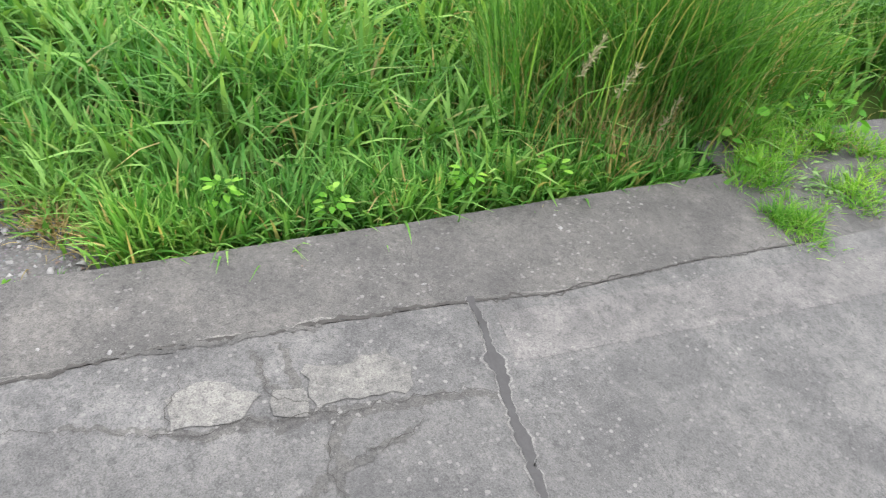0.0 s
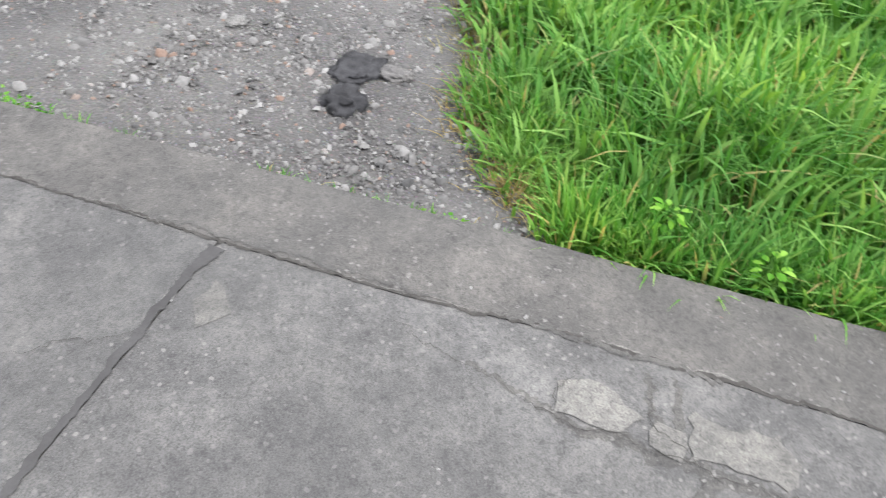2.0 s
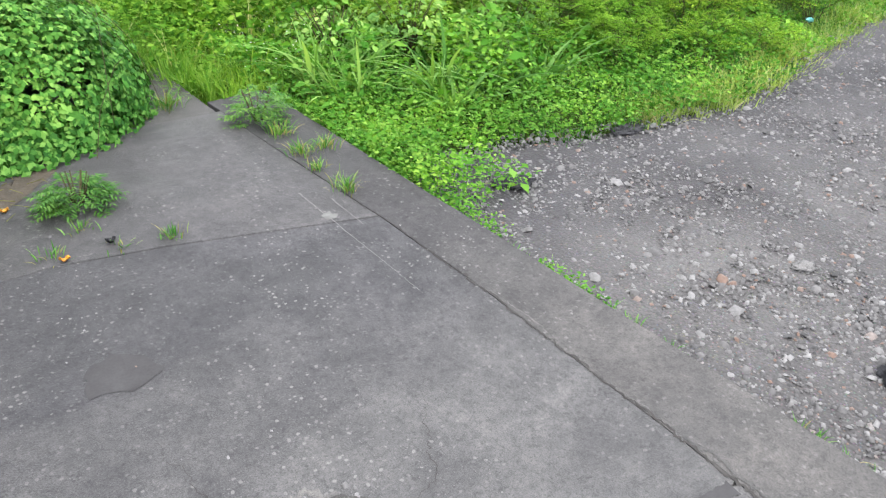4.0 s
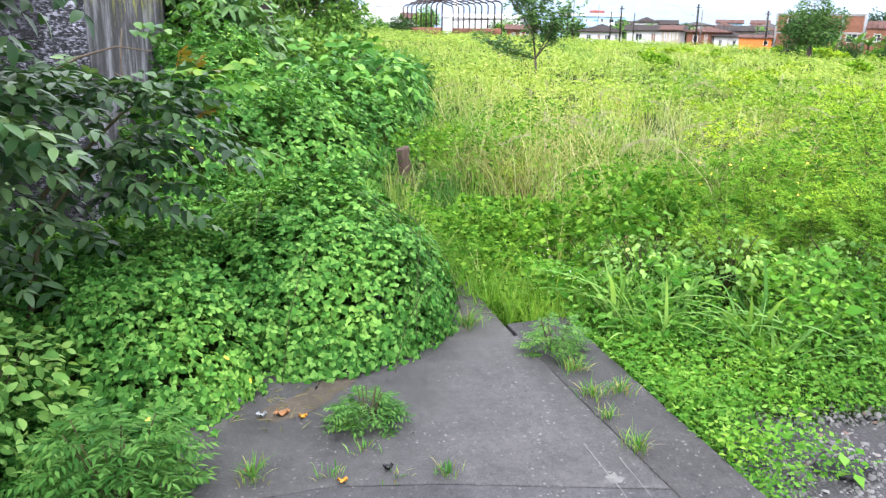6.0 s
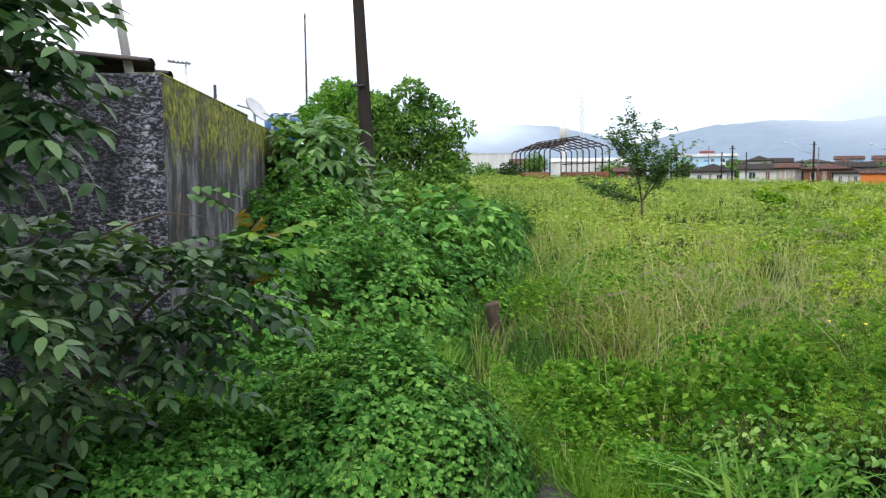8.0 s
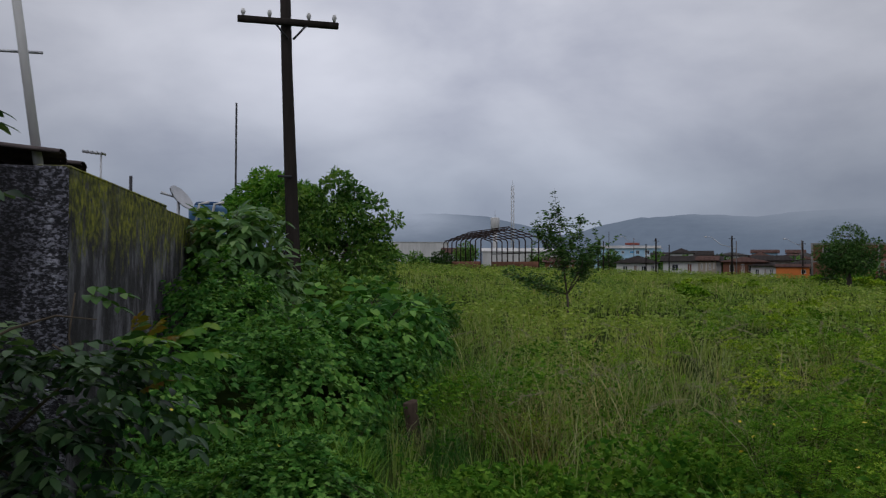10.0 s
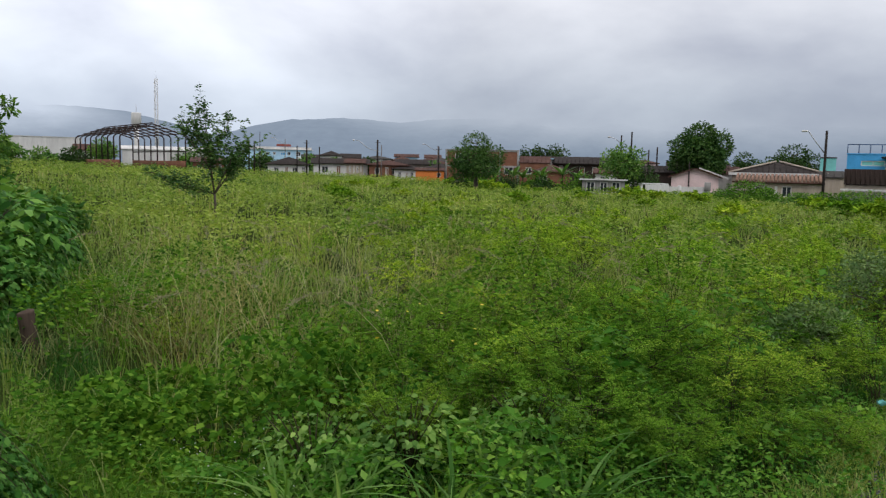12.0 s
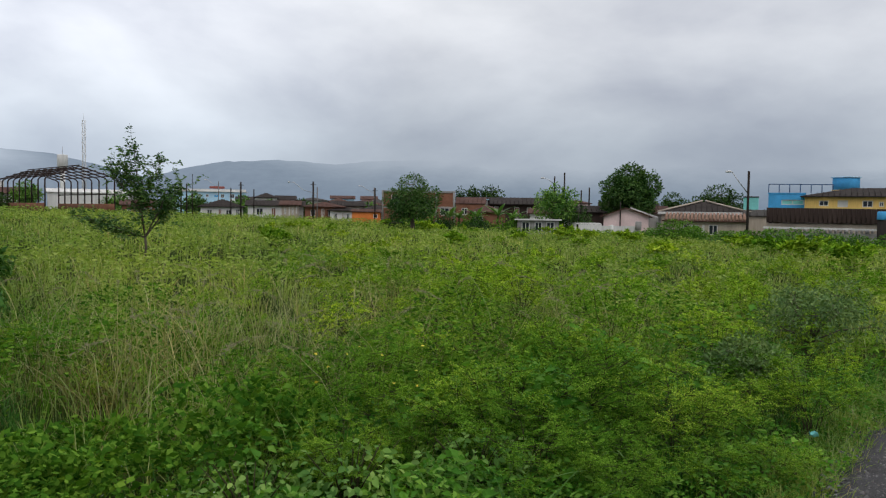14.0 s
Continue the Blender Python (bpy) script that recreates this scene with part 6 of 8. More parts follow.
        base = np.array([ax, ay, az]) * (1 - t) + np.array([bx, by, bz]) * t
        way = np.array([0, by - ay, bz - az]) * 7 + rng.normal(0, 0.6, (90, 3))
        seeds.append(leaves(base, way, random_ways(90), rng.uniform(0.018, 0.035, 90), np.full(90, 0.0045)))
    for sx, sy, sz in ((3.0, -1.2, 0.7), (3.4, -2.4, 0.8)):
        t = rng.uniform(0, 1, 60)
        base = np.stack([sx + 0.1 * t, sy - 0.06 * t, sz + float(plane(sx, sy)) - 0.1 + 0.09 * t - 0.08 * t * t], 1)
        seeds.append(leaves(base, random_ways(60), random_ways(60), np.full(60, 0.022), np.full(60, 0.006)))
    cloud_part("seed_heads", seeds, M_SEED, g, "pale feathery seed heads")
    # small broad weeds at the kerb
    w = []
    for wx, wy in ((1.85, -1.2), (1.83, -1.5), (1.95, -0.45), (1.83, -0.75), (1.9, -1.75)):
        k = 26
        a = rng.uniform(0, 6.28, k)
        z = rng.uniform(0.02, 0.1, k)
        d = np.stack([np.cos(a), np.sin(a), rng.uniform(-0.1, 0.4, k)], 1)
        p = np.stack([wx + 0 * a, wy + 0 * a, z + float(plane(wx, wy)) - 0.05], 1) + d * 0.03
        w.append(big_leaves(p, d, np.tile([0, 0, 1.0], (k, 1)), np.full(k, 0.036), np.full(k, 0.02)))
    cloud_part("broad_weeds", w, M_WEED, g, "fresh light green broad-leaved weeds")


near_grass()


def sector(n, r0, r1, a0, a1, power=1.0):
    """Places seen from the pavement: distance and bearing (degrees from north to the east)."""
    u = rng.uniform(0, 1, n)
    r = r0 * (r1 / r0) ** (u**power)
    a = np.radians(rng.uniform(a0, a1, n))
    return 0.4 + r * np.sin(a), 0.6 + r * np.cos(a), r


def keep_off(x, y):
    return ~on_slab(x, y, 0.05) & ~on_gravel(x, y, -0.05) & ~((x < 13) & (x > 1.6) & (y < gravel_north(x))) & (np.hypot(x - 1.6, y - 6.9) > 0.22)


def canopy(x, y):
    n = field_noise(x, y, 0.3, 1.0) + 0.6 * field_noise(x, y, 0.8, 5.0)
    return np.maximum(0.34 + 0.36 * n, 0.08)


def field():
    g = thing("field_growth", (20, 30, 0.4), "tall yellow-green grass and weeds covering the vacant field", "grass", "", "stuff")
    # grasses
    pieces, straw = [], []
    for n, r0, r1, a0, a1, per, seg in ((300, 3.9, 9, 8, 84, 18, 4), (900, 9, 26, 8, 76, 14, 3), (2300, 26, 125, 6, 74, 11, 2)):
        x, y, r = sector(n, r0, r1, a0, a1, 0.9)
        near_gravel = np.clip((y - gravel_north(x)) / 2.2, 0.25, 1) if r0 < 5 else 1.0
        ok = keep_off(x, y)
        x, y, r = x[ok], y[ok], r[ok]
        near_gravel = near_gravel[ok] if r0 < 5 else 1.0
        h = (canopy(x, y) + 0.2) * near_gravel * (0.85 if r0 < 26 else 0.95)
        one = np.ones(len(x))
        pieces.append(tufts(x, y, np.full(len(x), per), np.clip(0.05 * r / 5, 0.07, 0.9), h, 0.0065 * np.clip(r / 6, 1, 9), rng.uniform(0.25, 0.95, len(x)), seg=seg))
        s = rng.uniform(0, 1, len(x)) < (0.1 if r0 < 5 else 0.045)
        straw.append(tufts(x[s], y[s], np.full(s.sum(), max(2, per // 6)), np.clip(0.05 * r[s] / 5, 0.06, 0.9), h[s] * 1.15, 0.0045 * np.clip(r[s] / 6, 1, 8), 0.95 * one[s], seg=seg))
    cloud_part("field_blades", pieces, M_FIELD, g)
    cloud_part("pale_stalks", straw, M_STRAW, g, "pale dry flowering stalks")
    # leafy weeds between the grasses, darker herbs close by
    for name, mat, zones in (("low_herbs", M_HERB, ((46000, 3.6, 11, 10, 84, 0.03),)), ("leafy_weeds", M_CANOPY, ((48000, 9, 32, 10, 76, 0.055), (110000, 32, 125, 8, 74, 0.1)))):
        pieces = []
        for n, r0, r1, a0, a1, size in zones:
            x, y, r = sector(n, r0, r1, a0, a1, 0.95)
            clump = field_noise(x, y, 0.6 if r0 < 20 else 0.16, 9.0)
            ok = keep_off(x, y) & (rng.uniform(-0.35, 0.4, n) < clump)
            x, y, r, clump = x[ok], y[ok], r[ok], clump[ok]
            h = canopy(x, y) * 0.9 + 0.45 * clump
            h = h * (np.clip((y - gravel_north(x)) / 1.8, 0.15, 1) if r0 < 5 else 1)
            z = terrain(x, y) + h * rng.uniform(0.15, 1.0, len(x)) ** 0.6
            p = np.stack([x, y, z], 1)
            L = size * rng.uniform(0.6, 1.4, len(x)) * np.clip(r / r0, 1, 2.6) ** 0.8
            pieces.append(flat_leaves(p, random_ways(len(x), -0.4, 0.5), random_ways(len(x), 0.3, 1.0), L, L * 0.45))
        cloud_part(name, pieces, mat, g, "small-leaved green weeds among the grass")


field()


# ---- feathery shrubs ----
def feathery_shrub(height, spread, stems, forks, sprays, pairs, leaf, mat=M_FEATHER, label="feathery light green thorny shrub in the field"):
    """Arching thorny stems that carry flat sprays of small paired leaves on the crown's shell."""
    sh = thing("feathery_shrub", (0, 0, 0), label, "shrub", "feathery shrubs in the field")
    st = Shape()
    p, d, ln = [], [], []
    for i in range(stems):
        a = 2.4 * i + rng.uniform(-0.4, 0.4)
        rho = math.sqrt((i + 0.5) / stems)
        reach, top = spread * rho * rng.uniform(0.75, 1.05), height * (1 - 0.42 * rho * rho) * rng.uniform(0.8, 1.12)
        line = [Vector((0.05 * math.cos(a), 0.05 * math.sin(a), -0.05))]
        for t in (0.25, 0.5, 0.75, 1.0):
            line.append(Vector((math.cos(a) * reach * t**1.2, math.sin(a) * reach * t**1.2, top * (1.25 * t - 0.25 * t * t))) + Vector(rng.normal(0, 0.03, 3)))
        st.tube(line, [0.009, 0.0065, 0.0045, 0.003, 0.0015], 3)
        # slender shoots that rise above the crown
        for _ in range(2):
            lean = Vector((math.cos(a) * 0.3, math.sin(a) * 0.3, 0)) + Vector(rng.normal(0, 0.2, 3))
            shoot = (lean + Vector((0, 0, 1))).normalized() * height * rng.uniform(0.14, 0.3)
            foot = line[3].lerp(line[4], rng.uniform(0.2, 1.0))
            st.tube([foot, foot + shoot], [0.0025, 0.001], 3)
            for t in (0.3, 0.5, 0.7, 0.85, 1.0):
                w = rng.uniform(0, 6.28)
                p.append(tuple(foot + shoot * t))
                d.append((math.cos(w), math.sin(w), rng.uniform(0.1, 0.8)))
                ln.append((0.11 - 0.05 * t) * spread / 0.75)
        for _ in range(forks):
            t = 1 - 0.6 * rng.uniform(0, 1) ** 1.7
            k = min(int(t * 4), 3)
            q = line[k].lerp(line[k + 1], t * 4 - k)
            w = a + rng.uniform(-1.9, 1.9)
            e = q + Vector((math.cos(w), math.sin(w), rng.uniform(-0.1, 0.55))).normalized() * rng.uniform(0.14, 0.34) * spread
            st.tube([q, e], [0.0035, 0.0015], 3)
            for j in range(sprays):
                f = 1.0 if j == 0 else rng.uniform(0.3, 0.9)
                v = w + (0.0 if j == 0 else rng.choice((-1, 1)) * rng.uniform(0.5, 1.3))
                p.append(tuple(q.lerp(e, f)))
                d.append((math.cos(v), math.sin(v), rng.uniform(-0.15, 0.75)))
                ln.append(rng.uniform(0.1, 0.2) * spread / 0.75)
    part("branchwork", st, M_STEM, sh, "thin brown thorny twigs")
    p, d, ln = np.array(p), unit(np.array(d)), np.array(ln)
    up = unit(np.tile([0, 0, 1.0], (len(p), 1)) + rng.normal(0, 0.3, p.shape))
    side = unit(np.cross(d, up))
    out = []
    for i in range(pairs):
        f = (i + 0.5) / pairs
        c = p + d * (ln * f)[:, None] - np.array([0, 0, 0.25]) * (ln * f * f)[:, None]
        for s in (-1, 1):
            w = side * s + d * 0.5 + rng.normal(0, 0.2, p.shape)
            L = leaf * (0.75 + 0.45 * math.sin(math.pi * (0.15 + 0.75 * f))) * rng.uniform(0.75, 1.2, len(p))
            out.append(flat_leaves(c, w, up + rng.normal(0, 0.22, p.shape), L, L * 0.44))
    cloud_part("foliage", out, mat, sh)
    return sh


def shrubs():
    dense = "dense small-leaved green thorny shrub beside the driveway"
    fine = [feathery_shrub(1.0, 0.75, 13, 11, 7, 7, 0.022, M_THORNY, dense), feathery_shrub(0.85, 0.85, 13, 11, 7, 7, 0.022, M_THORNY, dense)]
    near = [feathery_shrub(0.95, 0.75, 9, 8, 5, 5, 0.034), feathery_shrub(0.8, 0.85, 9, 8, 5, 5, 0.034), feathery_shrub(1.1, 0.7, 9, 8, 5, 5, 0.034)]
    mid = [feathery_shrub(0.9, 0.85, 7, 6, 4, 3, 0.09), feathery_shrub(0.75, 0.95, 7, 6, 4, 3, 0.09), feathery_shrub(1.1, 0.75, 7, 6, 4, 3, 0.09)]
    far = [feathery_shrub(0.95, 1.0, 6, 4, 2, 3, 0.22), feathery_shrub(0.75, 1.1, 6, 4, 2, 3, 0.22)]
    spots = [(3.5, 4.7, 0.62, 8), (4.0, 4.05, 0.7, 9)]

    def scatter(count, r0, r1, a0, a1, gap, scale, kinds, power=1.0):
        done = 0
        for _ in range(count * 12):
            x, y, r = (float(v[0]) for v in sector(1, r0, r1, a0, a1, power))
            edge = y - float(gravel_north(x)) if x < 16 else 9.0
            s = float(rng.uniform(*scale)) * min(1.0, 0.58 + 0.4 * max(edge, 0))
            if math.degrees(math.atan2(x - 0.4, y - 0.6)) < 34 and r > 4.0:
                s = min(s, 0.55)
            if edge < 0.3 or (x < 2.4 and y < 9) or any(math.hypot(x - a, y - b) < gap * (0.6 + 0.4 * c) for a, b, c, _ in spots):
                continue
            spots.append((x, y, s, int(rng.choice(kinds))))
            done += 1
            if done == count:
                break

    scatter(10, 5.0, 9.5, 14, 25, 0.6, (0.3, 0.48), (0, 1, 8))
    scatter(38, 4.2, 6.6, 30, 83, 0.5, (0.6, 1.1), (8, 9))
    scatter(58, 6.4, 11.5, 25, 83, 0.67, (0.55, 1.15), (0, 1, 2))
    scatter(100, 11.0, 26.0, 31, 78, 0.95, (0.5, 0.85), (3, 4, 5), 0.9)
    scatter(70, 25.0, 70.0, 30, 74, 2.2, (0.5, 0.95), (6, 7))
    every = near + mid + far + fine
    used = set()
    for x, y, s, k in spots:
        m = Matrix.LocRotScale((x, y, float(terrain(x, y)) - 0.02), Euler((float(rng.normal(0, 0.06)), float(rng.normal(0, 0.06)), float(rng.uniform(0, 6.28)))), (s, s, s * float(rng.uniform(0.85, 1.15))))
        if k in used:
            copy_thing(every[k], m)
        else:
            used.add(k)
            every[k].matrix_basis = m


rng = np.random.default_rng(23)
shrubs()


# ---- low weeds beside the pavement and the gravel ----
def pale_stalks():
    g = thing("pale_field_stalks", (3, 7, 0.4), "pale arching seed stalks rising from the field", "grass", "", "stuff")
    x = np.r_[rng.normal(2.7, 0.6, 75), rng.uniform(3.0, 9.0, 70), rng.uniform(2.5, 5.5, 90)]
    y = np.r_[rng.normal(7.0, 1.1, 75), rng.uniform(4.6, 12.0, 70), rng.uniform(5.2, 8.5, 90)]
    ok = keep_off(x, y) & (y > 5.0) & ((x > 2.2) | (y > 8.3))
    x, y = x[ok], y[ok]
    o = np.ones(len(x))
    cloud_part("stalk_blades", [tufts(x, y, np.full(len(x), 6), 0.07 * o, rng.uniform(0.65, 1.15, len(x)), 0.0055 * o, rng.uniform(0.5, 1.1, len(x)), seg=6)], M_STALK, g)
    # tall fresh grass round them
    m = 110
    xg, yg = rng.uniform(1.7, 4.4, m), rng.uniform(5.0, 9.5, m)
    ok = ((xg > 2.1) | (yg > 8.3)) & keep_off(xg, yg)
    xg, yg = xg[ok], yg[ok]
    m = len(xg)
    o = np.ones(m)
    cloud_part("tall_blades", [tufts(xg, yg, np.full(m, 24), 0.1 * o, rng.uniform(0.3, 0.68, m), 0.006 * o, rng.uniform(0.45, 1.15, m), seg=5)], M_TALL, g, "tall yellow-green grass")


pale_stalks()


def seed_plumes():
    """Grass stalks that bow under pale feathery seed heads."""
    g = thing("plume_grass", (3.5, 6.0, 0.4), "tall grass stalks with drooping silvery seed plumes", "grass", "", "stuff")
    x = np.r_[rng.normal(2.7, 0.5, 34), rng.uniform(3.0, 7.5, 40)]
    y = np.r_[rng.normal(6.6, 0.9, 34), rng.uniform(4.2, 8.5, 40)]
    stalks, heads = Shape(), []
    for a, b in zip(x, y):
        if a < 2.3 or b < 4.1:
            continue
        z, h, w = float(terrain(a, b)), rng.uniform(0.75, 1.2), rng.uniform(0, 6.28)
        c, d = math.cos(w), math.sin(w)
        pts = [Vector((a + c * h * 0.5 * t**2, b + d * h * 0.5 * t**2, z + h * (t - 0.18 * t**3))) for t in (0, 0.3, 0.6, 0.85, 1.0)]
        tip = pts[-1] + Vector((c * 0.13, d * 0.13, -0.01))
        end = tip + Vector((c * 0.12, d * 0.12, -0.07))
        stalks.tube(pts + [tip], [0.0022, 0.002, 0.0018, 0.0015, 0.0013, 0.001], 4)
        k = 60
        f = rng.uniform(0, 1, k)[:, None]
        p = np.array(pts[-1]) * (1 - f) ** 2 + 2 * np.array(tip) * f * (1 - f) + np.array(end) * f**2
        way = np.array([c, d, -0.3]) + rng.normal(0, 0.45, (k, 3))
        heads.append(flat_leaves(p, way, random_ways(k), rng.uniform(0.025, 0.05, k), np.full(k, 0.0035)))
    part("stalk_web", stalks, M_STALK, g)
    cloud_part("plume_hairs", heads, M_SEED, g, "silvery seed hairs")
    # withered brown tufts between them
    m = 14
    xw, yw = rng.uniform(2.7, 7.0, m), rng.uniform(4.6, 8.5, m)
    o = np.ones(m)
    cloud_part("withered_blades", [tufts(xw, yw, np.full(m, 16), 0.12 * o, 0.42 * o, 0.006 * o, 0.9 * o)], M_WITHERED, g, "withered reddish-brown grass")


seed_plumes()


def low_weeds():
    g = thing("weed_verge", (3, 3.6, 0.1), "low bright green weeds and creeping leaves along the pavement", "weeds", "", "stuff")
    pieces, gr = [], []
    n = 30000
    x, y = 1.7 + 6.8 * rng.beta(0.8, 1.5, n), 2.3 + rng.beta(1.0, 1.3, n) * 2.4
    edge = np.where(x < 2.25, np.clip((y - 2.45) * 0.4, 0.02, 0.8), y - gravel_north(x)) + 0.03
    ok = (edge > -0.02) & (x > 1.72) | ((x > 0.85) & (x < 1.74) & (y > 3.95))
    x, y, edge = x[ok], y[ok], edge[ok]
    bumpy = field_noise(x, y, 1.6, 3.0)
    h = np.clip(0.06 + edge * 0.24, 0.04, 0.42) * (0.75 + 1.1 * bumpy)
    ok = bumpy + 0.6 * field_noise(x, y, 4.0, 21.0) > np.where(edge < 0.6, -1.0, -0.18)
    x, y, h = x[ok], y[ok], h[ok]
    z = terrain(x, y) + 0.03 + np.maximum(h, 0.02) * rng.uniform(0.2, 1, len(x)) ** 0.6
    L = rng.lognormal(-3.25, 0.4, len(x)) * np.clip(0.4 + h * 2.0, 0.45, 1.2)
    pieces.append(leaves(np.stack([x, y, z], 1), random_ways(len(x), -0.3, 0.6), random_ways(len(x), 0.4, 1.0), L, L * 0.55))
    # creeping fringe over the kerb's edge and along the gravel
    k = 3000
    y2 = np.r_[rng.uniform(1.3, 3.9, k), rng.uniform(0.0, 1.4, 700)]
    sp = np.interp(y2, [0, 1.3, 1.7, 2.1, 2.5, 2.7, 3.9], [0.01, 0.02, 0.04, 0.06, 0.1, 0.2, 0.25])
    x2 = 1.72 + np.abs(rng.normal(0, 1, len(y2))) * sp
    patchy = field_noise(x2 * 0, y2, 2.2, 4.0) > np.interp(y2, [1.2, 2.0, 2.4], [0.18, 0.0, -1.0])
    x2, y2 = x2[patchy], y2[patchy]
    z2 = plane(x2, y2) - 0.08 + rng.uniform(0, 0.075, len(x2))
    L = rng.uniform(0.012, 0.026, len(x2))
    pieces.append(leaves(np.stack([x2, y2, z2], 1), random_ways(len(x2), -0.2, 0.6), random_ways(len(x2), 0.4, 1.0), L, L * 0.6))
    cloud_part("weed_leaves", pieces, M_WEED, g)
    n = 9000
    x, y = 1.73 + 2.6 * rng.beta(0.9, 1.6, n), rng.uniform(2.4, 3.6, n)
    ok = (y > gravel_north(x) - 0.04 + 0.1 * field_noise(x, y, 3.0, 15.0)) | (x < 1.95)
    x, y = x[ok], y[ok]
    z = terrain(x, y) + 0.05 + (0.1 + 0.08 * field_noise(x, y, 2.4, 17.0)) * rng.uniform(0.2, 1.0, len(x))
    L = rng.uniform(0.018, 0.036, len(x))
    cloud_part("carpet_leaves", [leaves(np.stack([x, y, z], 1), random_ways(len(x), -0.1, 0.7), random_ways(len(x), 0.4, 1.0), L, L * 0.55)], M_PALEWEED, g, "pale green low creeping leaves")
    c = 950
    xc, yc = rng.uniform(1.75, 8, c), 2.5 + rng.beta(0.9, 2.2, c) * 3.0
    ok = (yc > gravel_north(xc) - 0.05) | (xc < 1.9) & (yc > 2.6)
    xc, yc = xc[ok], yc[ok]
    o = np.ones(len(xc))
    hh = np.clip(0.1 + (yc - gravel_north(xc)) * 0.14, 0.08, 0.4)
    gr.append(tufts(xc, yc, np.full(len(xc), 16), 0.06 * o, hh, 0.0065 * o, 0.6 * o, seg=3))
    # fresh grass that covers the end of the pavement
    m = 240
    xa, ya = rng.uniform(0.9, 1.85, m), 3.8 + 1.9 * rng.beta(1, 1.2, m)
    ya = np.maximum(ya, np.interp(xa, [1.26, 1.36, 1.5, 1.7], [4.6, 4.25, 3.95, 3.8]) + 0.15 * rng.uniform(0, 1, m))
    o = np.ones(m)
    cloud_part("fresh_grass", [tufts(xa, ya, np.full(m, 24), 0.05 * o, rng.uniform(0.16, 0.36, m), 0.008 * o, rng.uniform(0.3, 0.8, m))], M_FRESH, g, "fresh bright grass over the pavement's end")
    # yellow-green strip along the driveway
    m = 420
    xd = rng.uniform(3.2, 11.5, m)
    yd = gravel_north(xd) + rng.uniform(-0.06, 0.3, m)
    o = np.ones(m)
    cloud_part("driveway_fringe", [tufts(xd, yd, np.full(m, 20), 0.06 * o, rng.uniform(0.08, 0.2, m), 0.006 * o, rng.uniform(0.4, 1.0, m), seg=3)], M_FIELD, g, "short yellow-green grass along the driveway")
    yk = np.r_[rng.uniform(0.0, 2.0, 26)]
    gr.append(tufts(np.full(26, 1.75), yk, np.full(26, 14), 0.025 * np.ones(26), 0.055 * np.ones(26), 0.004 * np.ones(26), 0.7 * np.ones(26), z=lambda a, b: plane(a, b) - 0.07))
    cloud_part("weed_grass", gr, M_GRASS, g)
    # arching broad grass
    xb = np.array([2.0, 2.2, 2.43, 2.6, 2.12, 2.75, 2.95, 2.05, 3.4, 4.3, 3.1])
    yb = np.array([3.85, 3.55, 3.12, 3.42, 3.7, 3.2, 3.55, 3.6, 3.5, 3.6, 3.15])
    o = np.ones(11)
    cloud_part("arching_grass", [tufts(xb, yb, np.full(11, 26), 0.08 * o, rng.uniform(0.46, 0.6, 11), 0.022 * o, rng.uniform(0.85, 1.15, 11), seg=7)], M_GRASS_BLUE, g, "arching broad pale green blades")
    # white flowers in the weeds
    q = 80
    xf, yf = rng.normal(1.9, 0.16, q), rng.normal(4.15, 0.22, q)
    zf = terrain(xf, yf) + rng.uniform(0.15, 0.34, q)
    ok = xf > 1.5
    cloud_part("white_flowers", [leaves(np.stack([xf, yf, zf], 1)[ok], random_ways(q)[ok], random_ways(q, 0.6, 1)[ok], np.full(q, 0.007)[ok], np.full(q, 0.006)[ok])], M_WHITEBLOOM, g, "tiny white weed flowers")


low_weeds()


def tuft_thing(x, y, h, count, label, straw=0.3, z=None):
    t = thing("grass_tuft", (x, y, float(plane(x, y))), label, "grass", "grass tufts in the joints")
    f = (lambda a, b: plane(a, b) - 0.005) if z is None else z
    one = np.array([1.0])
    cloud_part("blade_tuft", [tufts(np.array([x]), np.array([y]), np.array([count]), 0.035 * one, h * one, 0.005 * one, 0.7 * one, z=f)], M_GRASS, t)["kind"] = "stuff"
    cloud_part("dry_blade_tuft", [tufts(np.array([x]), np.array([y]), np.array([max(3, int(count * straw))]), 0.035 * one, h * 0.9 * one, 0.005 * one, 0.8 * one, z=f)], M_STRAW, t, "yellowed dry blades")["kind"] = "stuff"


for x, y, h, c in ((1.5, 3.29, 0.1, 60), (1.48, 3.05, 0.09, 50), (1.46, 2.86, 0.07, 34), (1.45, 2.62, 0.11, 44), (1.6, 3.04, 0.09, 40), (0.73, 2.68, 0.06, 30), (0.47, 2.93, 0.06, 24), (0.06, 2.86, 0.1, 50), (0.44, 1.1, 0.05, 12), (0.33, 2.78, 0.05, 20), (0.55, 2.72, 0.04, 16), (1.05, 3.85, 0.09, 60), (1.2, 3.9, 0.13, 70)):
    tuft_thing(x, y, h, c, "small tuft of yellowish grass growing in a pavement joint")


